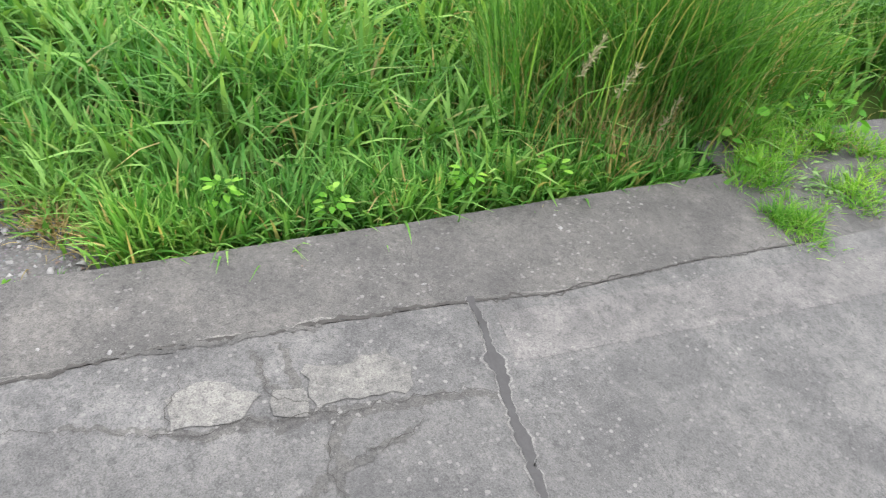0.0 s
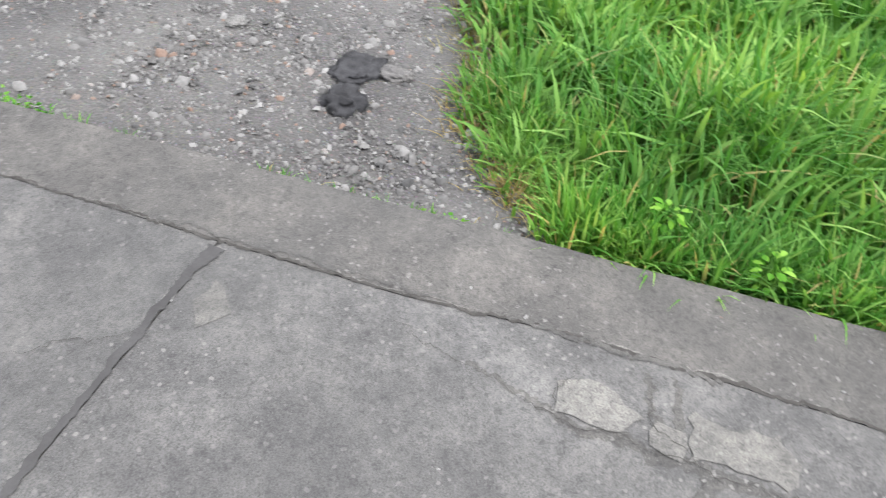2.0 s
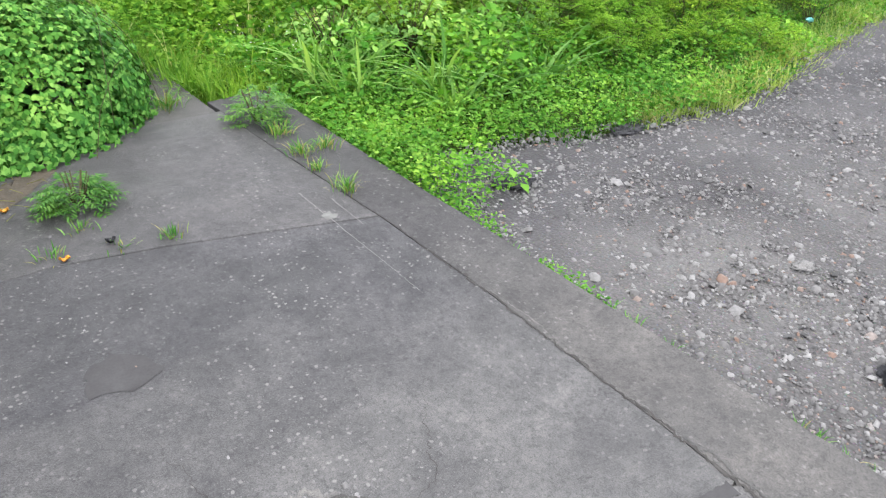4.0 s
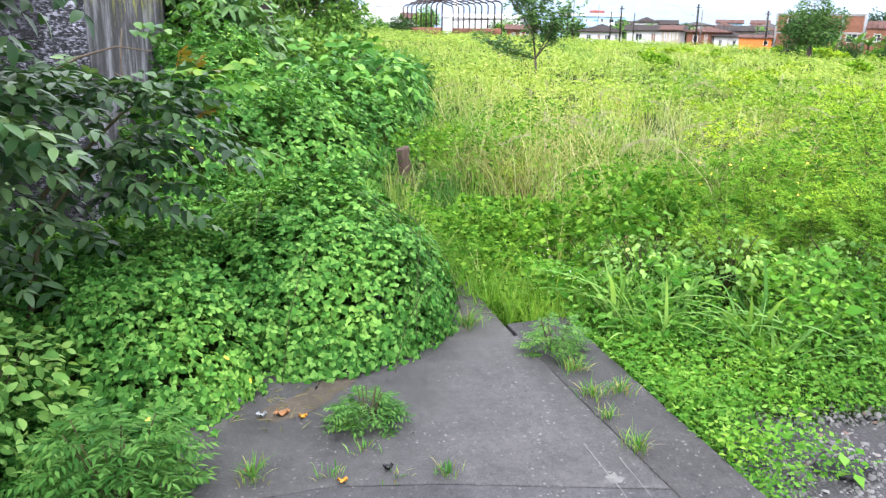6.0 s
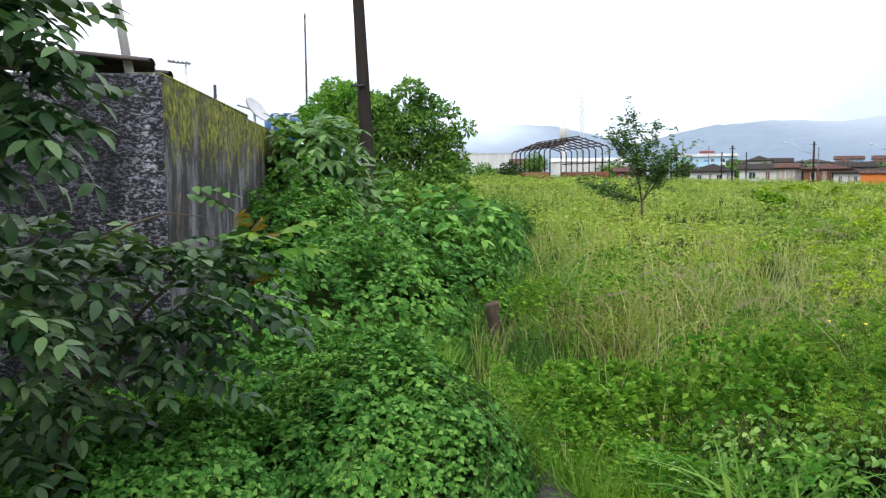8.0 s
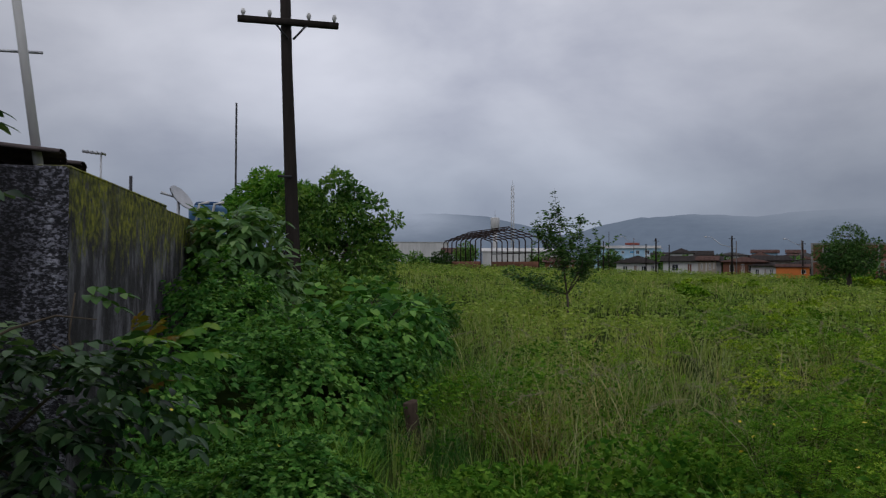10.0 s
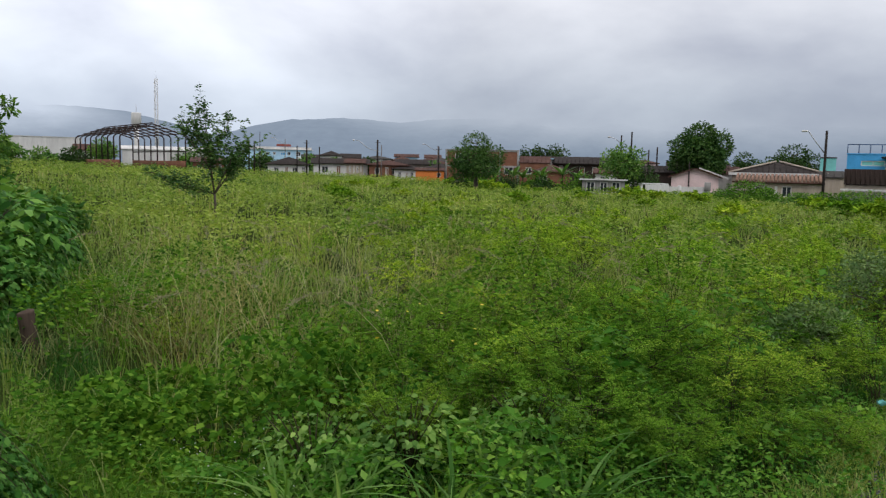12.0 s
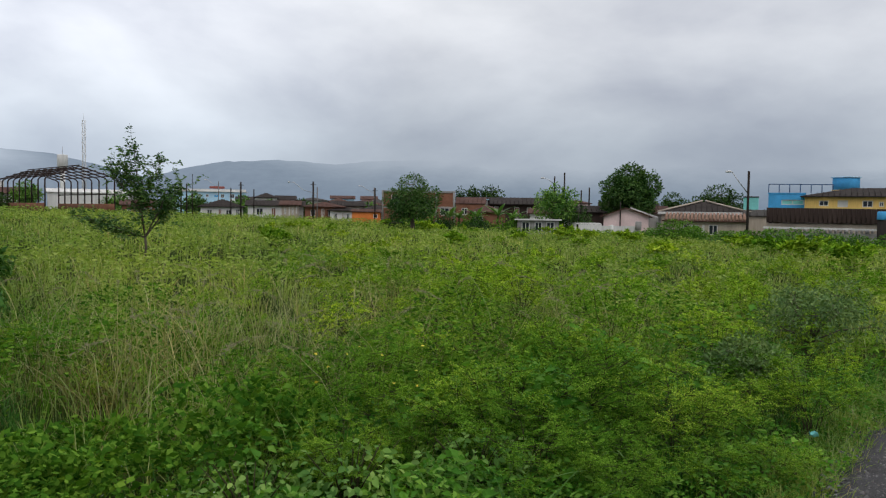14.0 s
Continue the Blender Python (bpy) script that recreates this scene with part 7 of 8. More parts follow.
def corner_weeds():
    g = thing("weed_patch", (1.4, -2.3, 0.0), "low yellow-green grass cushions and weeds on the broken pavement end", "weeds", "", "stuff")
    low = lambda a, b: plane(a, b) - 0.03
    x, y, h = [], [], []
    for cx, cy, spread, count, height in ((1.66, -2.2, 0.03, 9, 0.11), (1.43, -2.2, 0.055, 26, 0.1), (1.33, -2.17, 0.04, 12, 0.06), (1.5, -2.52, 0.05, 18, 0.1), (1.48, -2.38, 0.03, 6, 0.06), (1.72, -2.3, 0.06, 16, 0.14), (1.85, -2.42, 0.07, 16, 0.16), (1.6, -2.9, 0.1, 20, 0.1), (1.75, -2.7, 0.1, 20, 0.14)):
        x.append(rng.normal(cx, spread, count))
        y.append(rng.normal(cy, spread, count))
        h.append(height * rng.uniform(0.6, 1.1, count))
    x, y, h = np.concatenate(x), np.concatenate(y), np.concatenate(h)
    o = np.ones(len(x))
    cloud_part("grass_blades", [tufts(x, y, np.full(len(x), 26), 0.022 * o, h, 0.0045 * o, 0.8 * o, z=low)], M_PALEWEED, g)
    cloud_part("dry_blades", [tufts(x, y, np.full(len(x), 6), 0.03 * o, h * 0.7, 0.004 * o, 1.0 * o, z=low)], M_FADED, g, "yellowed dry blades")
    k = 120
    x, y = rng.normal(1.62, 0.08, k), rng.normal(-2.42, 0.08, k)
    L = rng.uniform(0.02, 0.045, k)
    cloud_part("grey_leaves", [leaves(np.stack([x, y, plane(x, y) + rng.uniform(-0.01, 0.04, k)], 1), random_ways(k, -0.1, 0.5), random_ways(k, 0.5, 1), L, L * 0.3)], M_GREYLEAF, g, "narrow grey-green leaves")
    k = 26
    x, y = rng.uniform(1.75, 2.0, k), rng.uniform(-2.9, -2.2, k)
    L = rng.uniform(0.04, 0.07, k)
    cloud_part("weed_leaves", [big_leaves(np.stack([x, y, plane(x, y) + rng.uniform(0.02, 0.14, k)], 1), random_ways(k, -0.1, 0.5), random_ways(k, 0.5, 1), L, L * 0.55)], M_WEED, g)


corner_weeds()


def fern_weed(x, y, height, spread, count, label):
    """A bushy weed with finely cut leaves."""
    w = thing("fern_weed", (x, y, float(plane(x, y)) - 0.05), label, "weed", "bushy weeds on the pavement")
    a = rng.uniform(0, 6.28, count)
    t = rng.uniform(0.05, 1, count)
    d = np.stack([np.cos(a), np.sin(a), rng.uniform(-0.1, 0.6, count)], 1)
    r = spread * 0.55 * rng.uniform(0, 1, count) ** 0.7
    p = np.stack([x + np.cos(a) * r, y + np.sin(a) * r, plane(x, y) - 0.03 + height * t * (1 - 0.45 * r / spread)], 1)
    L = rng.uniform(0.08, 0.13, count) * (spread / 0.3) ** 0.5
    cloud_part("leaves", pinnate(p, d, L, 5, float(np.mean(L)) * 0.4, slim=0.3, sag=0.25), M_WORMWOOD, w)
    s = Shape()
    for k in range(9):
        b = rng.uniform(0, 6.28)
        s.tube([(x, y, plane(x, y) - 0.05), (x + math.cos(b) * spread * 0.4, y + math.sin(b) * spread * 0.4, plane(x, y) + height * 0.85)], [0.005, 0.002], 4)
    part("stalk", s, M_STEM, w)["kind"] = "stuff"


fern_weed(-0.38, 2.83, 0.36, 0.36, 260, "bushy grey-green weed with finely cut leaves at the slab's edge")
fern_weed(0.52, 3.12, 0.15, 0.16, 130, "small grey-green ferny weed growing on the pavement")
fern_weed(1.5, 3.5, 0.18, 0.18, 90, "ferny dark green weed in the kerb joint")


def leafy_weed(x, y, height, spread, count, size, label):
    """An upright weed with soft oval leaves on branching stalks."""
    w = thing("leafy_weed", (x, y, float(plane(x, y)) - 0.05), label, "weed")
    a, r = rng.uniform(0, 6.28, count), spread * rng.uniform(0, 1, count) ** 0.6
    t = rng.uniform(0.1, 1, count) ** 0.7
    p = np.stack([x + np.cos(a) * r, y + np.sin(a) * r, plane(x, y) - 0.05 + height * t * (1 - 0.3 * (r / spread) ** 2)], 1)
    d = np.stack([np.cos(a), np.sin(a), rng.uniform(-0.5, 0.3, count)], 1) + rng.normal(0, 0.4, (count, 3))
    L = size * rng.uniform(0.6, 1.25, count)
    cloud_part("leaves", [big_leaves(p, d, random_ways(count, 0.5, 1.0) + 0.5 * d * [1, 1, 0], L, L * 0.62)], M_SOFT, w)
    s = Shape()
    for k in range(14):
        b, q = rng.uniform(0, 6.28), spread * rng.uniform(0.2, 0.9)
        s.tube([(x, y, plane(x, y) - 0.08), (x + math.cos(b) * q * 0.5, y + math.sin(b) * q * 0.5, plane(x, y) + height * 0.45), (x + math.cos(b) * q, y + math.sin(b) * q, plane(x, y) + height * 0.8)], [0.006, 0.004, 0.002], 4)
    part("stalk", s, M_STEM, w)["kind"] = "stuff"


leafy_weed(-0.9, 3.2, 0.62, 0.4, 1200, 0.043, "bright green broad-leaved weed before the dark bush")
leafy_weed(-1.2, 2.9, 0.6, 0.4, 800, 0.043, "bright green broad-leaved weed beside the pavement")
leafy_weed(2.75, 3.95, 0.4, 0.32, 420, 0.042, "leafy green weed with broad soft leaves")
leafy_weed(2.3, 4.1, 0.36, 0.3, 380, 0.04, "leafy green weed with broad soft leaves")
leafy_weed(3.4, 3.75, 0.36, 0.32, 400, 0.04, "leafy green weed with broad soft leaves")


# ---- vines ----
DOMES = [(0.5, 4.42, 0.78, 0.95, 0.72), (-0.35, 4.2, 0.75, 1.0, 0.6), (-1.1, 4.6, 0.9, 1.2, 0.55), (0.3, 5.2, 0.9, 0.7, 0.42), (0.25, 6.2, 0.95, 0.75, 0.36), (-0.6, 3.35, 0.5, 0.5, 0.2), (1.0, 4.5, 0.28, 0.75, 0.45), (-1.05, 3.95, 0.5, 0.5, 0.55), (-0.28, 3.3, 0.36, 0.3, 0.14), (0.0, 3.45, 0.25, 0.2, 0.1), (0.72, 3.78, 0.26, 0.3, 0.2)]
BACK = [(0.4, 7.0, 0.9, 0.8, 0.4), (0.5, 8.2, 1.2, 1.5, 0.85), (-0.3, 7.4, 0.8, 1.4, 0.8), (1.3, 9.3, 1.1, 1.5, 0.78), (2.1, 11.2, 1.0, 1.3, 0.85), (0.0, 9.8, 1.0, 1.5, 1.2), (1.0, 7.6, 0.6, 0.8, 0.45), (1.9, 9.3, 0.6, 0.8, 0.38)]


def domes(x, y, some):
    h = np.zeros(len(x))
    for cx, cy, rx, ry, hh in some:
        q = ((x - cx) / rx) ** 2 + ((y - cy) / ry) ** 2
        h = np.maximum(h, hh * np.clip(1 - q, 0, 1) ** 0.42)
    return h


def vine_mound(name, label, some, n, box, size, mat, flowers, rough=0.1):
    cx, cy = (box[0] + box[1]) / 2, (box[2] + box[3]) / 2
    v = thing(name, (cx, cy, float(terrain(cx, cy))), label, "vine")
    x, y = rng.uniform(box[0], box[1], n), rng.uniform(box[2], box[3], n)
    h = domes(x, y, some)
    ok = h > 0.02
    x, y, h = x[ok], y[ok], h[ok]
    h = h * (1 + rough * 2 * field_noise(x, y, 2.6, 6.0)) + rough * 0.6 * field_noise(x, y, 7.0, 8.0)
    e = 0.03
    gx = (domes(x + e, y, some) - domes(x - e, y, some)) / (2 * e)
    gy = (domes(x, y + e, some) - domes(x, y - e, some)) / (2 * e)
    gx, gy = np.clip(gx, -3, 3), np.clip(gy, -3, 3)
    nrm = unit(np.stack([-gx, -gy, np.ones(len(x))], 1) + rng.normal(0, 0.35, (len(x), 3)))
    side = np.hypot(gx, gy) > 0.9
    more = np.r_[np.arange(len(x)), np.repeat(np.flatnonzero(side), 2)]
    x, y, h, nrm, gx, gy, side = x[more], y[more], h[more], nrm[more], gx[more], gy[more], side[more]
    depth = rng.uniform(0, 1, len(x)) ** 1.6 * 0.15
    h = np.where(side, h * rng.uniform(0.02, 1.0, len(x)), h)
    p = np.stack([x, y, terrain(x, y) + np.maximum(h, 0.02)], 1) - nrm * depth[:, None]
    d = np.cross(nrm, random_ways(len(x))) + np.array([0, 0, -0.25])
    L = size * rng.uniform(0.6, 1.25, len(x))
    cloud_part("leaves", lobed(p, d, nrm, L), mat, v)
    s = Shape()
    for k in range(40):
        i = int(rng.integers(0, len(x)))
        a = p[i]
        way = rng.uniform(0, 6.28)
        pts = []
        for t in range(6):
            px, py = a[0] + math.cos(way) * 0.12 * t, a[1] + math.sin(way) * 0.12 * t
            hz = float(domes(np.array([px]), np.array([py]), some)[0])
            pts.append((px, py, float(terrain(px, py)) + max(hz, 0.03) + 0.015 * math.sin(t * 2 + k)))
        s.tube(pts, [0.002] * 6, 3)
    part("runner_web", s, M_STEM, v, "thin green-brown runners")["kind"] = "stuff"
    if flowers:
        out = []
        top = np.argsort(depth)[: len(x) // 3]
        for i in rng.choice(top, flowers, replace=False):
            f = nrm[i]
            c = p[i] + f * 0.03
            u = unit(np.cross(f, [0.3, 0.5, 0.8]))
            w = np.cross(f, u)
            a = np.arange(5) * 2 * np.pi / 5
            ways = np.cos(a)[:, None] * u + np.sin(a)[:, None] * w + f * 0.3
            out.append(leaves(np.tile(c, (5, 1)), ways, np.tile(f, (5, 1)), np.full(5, 0.0145), np.full(5, 0.011)))
        cloud_part("flowers", out, M_PETAL, v, "five-petalled yellow flowers")["kind"] = "stuff"


vine_mound("vine_mound", "thick mound of dark green vine leaves with yellow flowers", DOMES, 88000, (-2.0, 1.35, 2.8, 7.0), 0.037, M_VINE, 26, 0.16)
vine_mound("vine_thicket", "dense green vine thicket below the mossy wall", BACK, 26000, (-1.1, 3.9, 5.9, 12.7), 0.068, M_VINE, 6, 0.26)


def mid_grass():
    """Paler grass and creepers between the vine mounds, and the ridge of weeds before the field."""
    g = thing("weed_bank", (2.2, 5.6, 0.3), "bank of mixed green weeds and grass behind the pavement", "weeds", "", "stuff")
    n = 420
    x, y = rng.uniform(-0.6, 2.0, n), rng.uniform(5.2, 7.2, n)
    xs, ys = rng.uniform(-0.35, 1.1, 230), rng.uniform(5.3, 7.3, 230)
    q = np.ones(230)
    cloud_part("fresh_grass", [tufts(xs, ys, np.full(230, 20), 0.09 * q, rng.uniform(0.34, 0.56, 230), 0.006 * q, rng.uniform(0.4, 1.1, 230), seg=4)], M_FRESH, g, "fresh bright grass")
    o = np.ones(n) * np.clip(np.hypot(x - 1.25, (y - 5.9) * 0.7), 0.35, 1)
    cloud_part("grass_blades", [tufts(x, y, np.full(n, 18), 0.07 * o, 0.32 * o, 0.007 * o, 0.6 * o)], M_GRASS, g)
    x, y = rng.normal(2.45, 0.2, 30), rng.normal(6.9, 0.5, 30)
    o = np.ones(30)
    cloud_part("dry_stalks", [tufts(x, y, np.full(30, 6), 0.06 * o, 0.6 * o, 0.006 * o, 0.8 * o, seg=5)], M_STRAW, g, "arching straw-coloured stalks")
    # bleached stalks that lean round the old post
    x, y = rng.normal(1.72, 0.12, 14), rng.normal(7.0, 0.14, 14)
    o = np.ones(14)
    cloud_part("bleached_stalks", [tufts(x, y, np.full(14, 7), 0.05 * o, 0.42 * o, 0.0055 * o, 0.8 * o, seg=5)], M_STALK, g, "bleached stalks round the old post")
    k = 15000
    x, y = rng.uniform(1.5, 5.2, k), rng.uniform(3.7, 6.2, k)
    h = 0.46 * np.clip(1 - ((y - 5.15 + 0.1 * x) / 1.0) ** 2, 0, 1) ** 0.6 * (0.75 + 1.1 * field_noise(x, y, 1.6, 12.0))
    ok = (h > 0.05) & (field_noise(x, y, 3.2, 31.0) > -0.12)
    x, y, h = x[ok], y[ok], h[ok]
    p = np.stack([x, y, terrain(x, y) + h * rng.uniform(0.4, 1, len(x))], 1)
    L = rng.uniform(0.03, 0.065, len(x))
    cloud_part("bank_leaves", lobed(p, random_ways(len(x), -0.5, 0.3), random_ways(len(x), 0.4, 1), L), M_HERB, g, "dark three-lobed creeper leaves")
    m = 22
    x, y = rng.uniform(1.9, 4.5, m), rng.uniform(4.4, 5.6, m)
    z = terrain(x, y) + 0.47
    out = [leaves(np.stack([x, y, z], 1), random_ways(m, 0, 0.4), random_ways(m, 0.5, 1), np.full(m, 0.03), np.full(m, 0.022))]
    cloud_part("pale_flowers", out, M_PETAL, g, "scattered pale yellow flowers")


mid_grass()


# ---- the pinnate-leaved bush in the foreground ----
def pinnate_bush():
    b = thing("pinnate_bush", (-0.95, 3.5, 0.0), "dark green bush with large pinnate leaves before the wall", "bush")
    spots, ways = [], []
    # the overhanging crown, the middle tiers, then the depth with unseen clumps for shade
    clumps = [((-0.76, 3.2, 2.06), (0.2, 0.22, 0.26), 90, (0.25, -0.5, -0.2)), ((-1.02, 3.3, 2.05), (0.26, 0.3, 0.34), 100, (0.3, -0.5, -0.25)), ((-1.0, 3.25, 2.42), (0.3, 0.26, 0.22), 80, (0.3, -0.4, -0.2)), ((-0.68, 3.25, 2.24), (0.07, 0.08, 0.05), 6, (1.0, -0.2, -0.1)), ((-1.3, 3.3, 2.4), (0.4, 0.4, 0.4), 70, (0.3, -0.5, 0))]
    clumps += [((-0.9, 3.15, 1.3), (0.26, 0.26, 0.2), 46, (0.8, -0.3, 0.0)), ((-0.85, 3.6, 1.25), (0.2, 0.3, 0.24), 34, (0.7, -0.4, 0.0)), ((-0.62, 4.25, 1.22), (0.3, 0.26, 0.26), 46, (0.7, -0.4, 0.1)), ((-0.3, 4.4, 1.2), (0.26, 0.2, 0.22), 36, (0.8, -0.4, 0.05)), ((-0.62, 4.3, 0.92), (0.4, 0.2, 0.16), 26, (0.7, -0.5, 0.0)), ((-1.05, 3.65, 0.9), (0.34, 0.3, 0.24), 30, (0.7, -0.6, -0.1))]
    # the clumps furthest left are out of view, added to darken the hollow
    clumps += [((-1.2, 4.05, 0.9), (0.45, 0.45, 0.4), 46, (0.6, -0.6, -0.2)), ((-1.6, 4.6, 1.0), (0.6, 0.6, 0.6), 60, (0.6, -0.5, 0)), ((-1.6, 3.2, 1.6), (0.5, 0.5, 0.4), 70, (0.3, -0.5, 0)), ((-1.7, 2.7, 1.3), (0.5, 0.5, 0.6), 70, (0.3, -0.5, 0)), ((-1.15, 3.8, 1.35), (0.4, 0.4, 0.2), 50, (0.4, -0.5, 0.1))]
    for c, r, k, lean in clumps:
        q = random_ways(k, -1, 1) * rng.uniform(0.3, 1.0, (k, 1)) ** 0.5
        spots.append(np.array(c) + q * np.array(r))
        ways.append(q * 1.0 + np.array(lean) + rng.normal(0, 0.5, (k, 3)))
    p, d = np.concatenate(spots), np.concatenate(ways)
    d[:, 2] = np.clip(d[:, 2], -0.45, 0.5)
    ok = (p[:, 2] > 1.2) | (p[:, 1] > 3.85)
    p, d = p[ok], d[ok]
    n = len(p)
    cloud_part("leaves", pinnate(p, d, rng.uniform(0.22, 0.34, n), 5, 0.079, True, 0.48, 0.2, 0.2), M_BUSH, b)
    yp = np.array([(-0.06, 4.6, 1.36), (-0.04, 4.55, 1.34), (-0.12, 4.5, 1.3), (-0.02, 4.5, 1.06), (-0.3, 4.5, 1.34), (-0.26, 4.45, 1.44)])
    yd = np.array([(0.85, 0.0, 0.72), (1, -0.1, 0.34), (0.7, -0.6, 0.15), (1, -0.1, 0.15), (0.7, -0.5, 0.3), (1.0, -0.2, 0.25)])
    cloud_part("young_leaves", pinnate(yp, yd, np.array([0.33, 0.31, 0.26, 0.3, 0.26, 0.28]), 7, 0.088, True, 0.45, 0.25), M_YOUNG, b, "fresh light green young leaves at the tips")
    ap = np.array([(-0.17, 4.6, 1.38), (-0.13, 4.62, 1.38), (-0.08, 4.6, 1.42), (-0.1, 4.35, 1.22)])
    ad = np.array([(0.2, -0.2, 0.8), (0.4, -0.1, 0.7), (0.8, -0.2, 0.3), (0.7, -0.2, 0.5)])
    cloud_part("budding_leaves", pinnate(ap, ad, np.array([0.2, 0.19, 0.14, 0.14]), 6, 0.058, True, 0.42, 0.2), M_AMBER, b, "unfolding yellow and amber leaves")
    hp = np.array([(-0.4, 4.62, 1.63), (-0.38, 4.6, 1.66)])
    hd = np.array([(0.8, -0.2, 0.1), (0.9, -0.1, 0.25)])
    cloud_part("hanging_leaves", pinnate(hp, hd, np.full(2, 0.2), 4, 0.08, True, 0.5, 0.4), M_SAPLING, b, "hanging mid-green leaves on a bare stem")
    s = Shape()
    for tip in [(-0.6, 3.2, 2.4), (-1.2, 3.1, 2.8), (-0.35, 4.4, 1.15), (-0.9, 3.3, 2.0), (-1.2, 4.1, 0.9), (-1.3, 3.7, 1.7), (-0.2, 4.6, 1.36)]:
        a = Vector((-1.0 + rng.uniform(-0.15, 0.15), 3.6 + rng.uniform(-0.15, 0.15), -0.05))
        t = Vector(tip)
        mid = a.lerp(t, 0.5) + Vector((-0.15, 0.05, 0.25))
        s.tube([a, a.lerp(mid, 0.6), mid, mid.lerp(t, 0.6) + Vector((0, 0, 0.06)), t], [0.02, 0.015, 0.011, 0.007, 0.003], 7)
    # darker than the twigs: the shade under the leaves is in this colour
    part("stemwork", s, M_STEM, b, "slender stems in a tone darkened for the bush's shade")
    s = Shape()
    # bare twigs that stand out of the leaves
    for line, r in ((((-0.95, 4.15, 1.25), (-0.75, 4.2, 1.4), (-0.56, 4.24, 1.51), (-0.4, 4.27, 1.56), (-0.25, 4.3, 1.54)), 0.009), (((-0.78, 4.3, 1.0), (-0.68, 4.34, 0.98), (-0.6, 4.38, 0.9), (-0.57, 4.38, 0.8)), 0.006), (((-0.36, 4.55, 1.2), (-0.42, 4.6, 1.45), (-0.4, 4.62, 1.64)), 0.006), (((-0.3, 4.3, 1.3), (-0.36, 4.3, 1.4), (-0.42, 4.3, 1.44)), 0.006)):
        s.tube(line, [r * (1 - 0.18 * k) for k in range(len(line))], 6)
    part("branchwork", s, M_TWIG, b, "grey-brown arching branches")


pinnate_bush()


# ---- trees ----
def tree(name, at, label, clumps, count, leaf, mat, trunk_r, category="tree", hi=False, slim=0.5, droop=0.2, group="", low=-0.6, forks=None, fans=False):
    """A tapered trunk with limbs to each clump; leaves crowd the clumps' shells."""
    at = Vector(at)
    t = thing(name, at, label, category, group)
    s = Shape()
    top = sum((Vector(c[0]) for c in clumps), Vector()) / len(clumps)
    fork = at.lerp(Vector((top.x, top.y, at.z + (top.z - at.z) * 0.45)), 1.0) if forks is None else Vector(forks)
    s.tube([at - Vector((0, 0, 0.2)), at.lerp(fork, 0.5) + Vector((trunk_r * 0.4, 0, 0)), fork], [trunk_r * 1.2, trunk_r, trunk_r * 0.75], 9)
    part("trunk", s, M_BARK, t)
    limbs = Shape()
    vs = []
    total = sum(r[0] * r[1] for _, r in clumps)
    for i, (c, r) in enumerate(clumps):
        c = Vector(c)
        if len(clumps) < 16 or i % 6 == 0:
            limbs.tube([fork, fork.lerp(c, 0.5) + Vector((0, 0, 0.08 * (c - fork).length)), c], [trunk_r * 0.55, trunk_r * 0.35, trunk_r * 0.12], 6)
        for _ in range(4 if len(clumps) < 16 else 2):
            w = Vector(random_ways(1, -0.2, 0.9)[0])
            limbs.tube([c, c + Vector((w.x * r[0], w.y * r[1], w.z * r[2])) * 0.85], [trunk_r * 0.14, trunk_r * 0.05], 4)
        k = int(count * r[0] * r[1] / total)
        q = random_ways(k, low, 1.0)
        rad = rng.uniform(0.35, 1.0, k) ** 0.5 * (1 + 0.22 * np.array([noise.noise(Vector(w) * 2.6 + c) for w in q]))
        p = np.array(c) + q * rad[:, None] * np.array(r)
        L = leaf * rng.uniform(0.65, 1.3, k)
        d = q + rng.normal(0, 0.7, (k, 3)) + np.array([0, 0, -0.35])
        if fans:
            d[:, 2] -= 0.3
            vs += pinnate(p, d, L * 1.5, 2, leaf * 0.85, True, slim, droop)
            continue
        make = big_leaves if hi else flat_leaves if leaf > 0.18 else leaves
        vs.append(make(p, d, q * 0.5 + random_ways(k, 0.2, 1), L, L * slim))
    part("branchwork", limbs, M_BARK, t)
    cloud_part("crown", vs, mat, t)
    return t


def uneven_crown(c, r, n, size):
    """Clumps strewn over an oval crown, for an uneven outline."""
    i = np.arange(n) + 0.5
    up, turn = -0.7 + 1.7 * i / n, i * 2.39996 + rng.uniform(0, 6.28)
    q = np.stack([np.cos(turn) * np.sqrt(1 - up**2), np.sin(turn) * np.sqrt(1 - up**2), up], 1) + rng.normal(0, 0.12, (n, 3))
    q *= rng.uniform(0.3, 1.0, (n, 1)) ** 0.6
    out = []
    for w in q:
        k = float(rng.uniform(0.6, 1.25)) * size
        out.append((tuple(float(a + b * d) for a, b, d in zip(c, r, w)), (k, k, k * 0.75)))
    return out


GREY = [(8.1, 4.0, 1.15), (8.9, 4.35, 1.0), (6.4, 3.75, 0.75)]


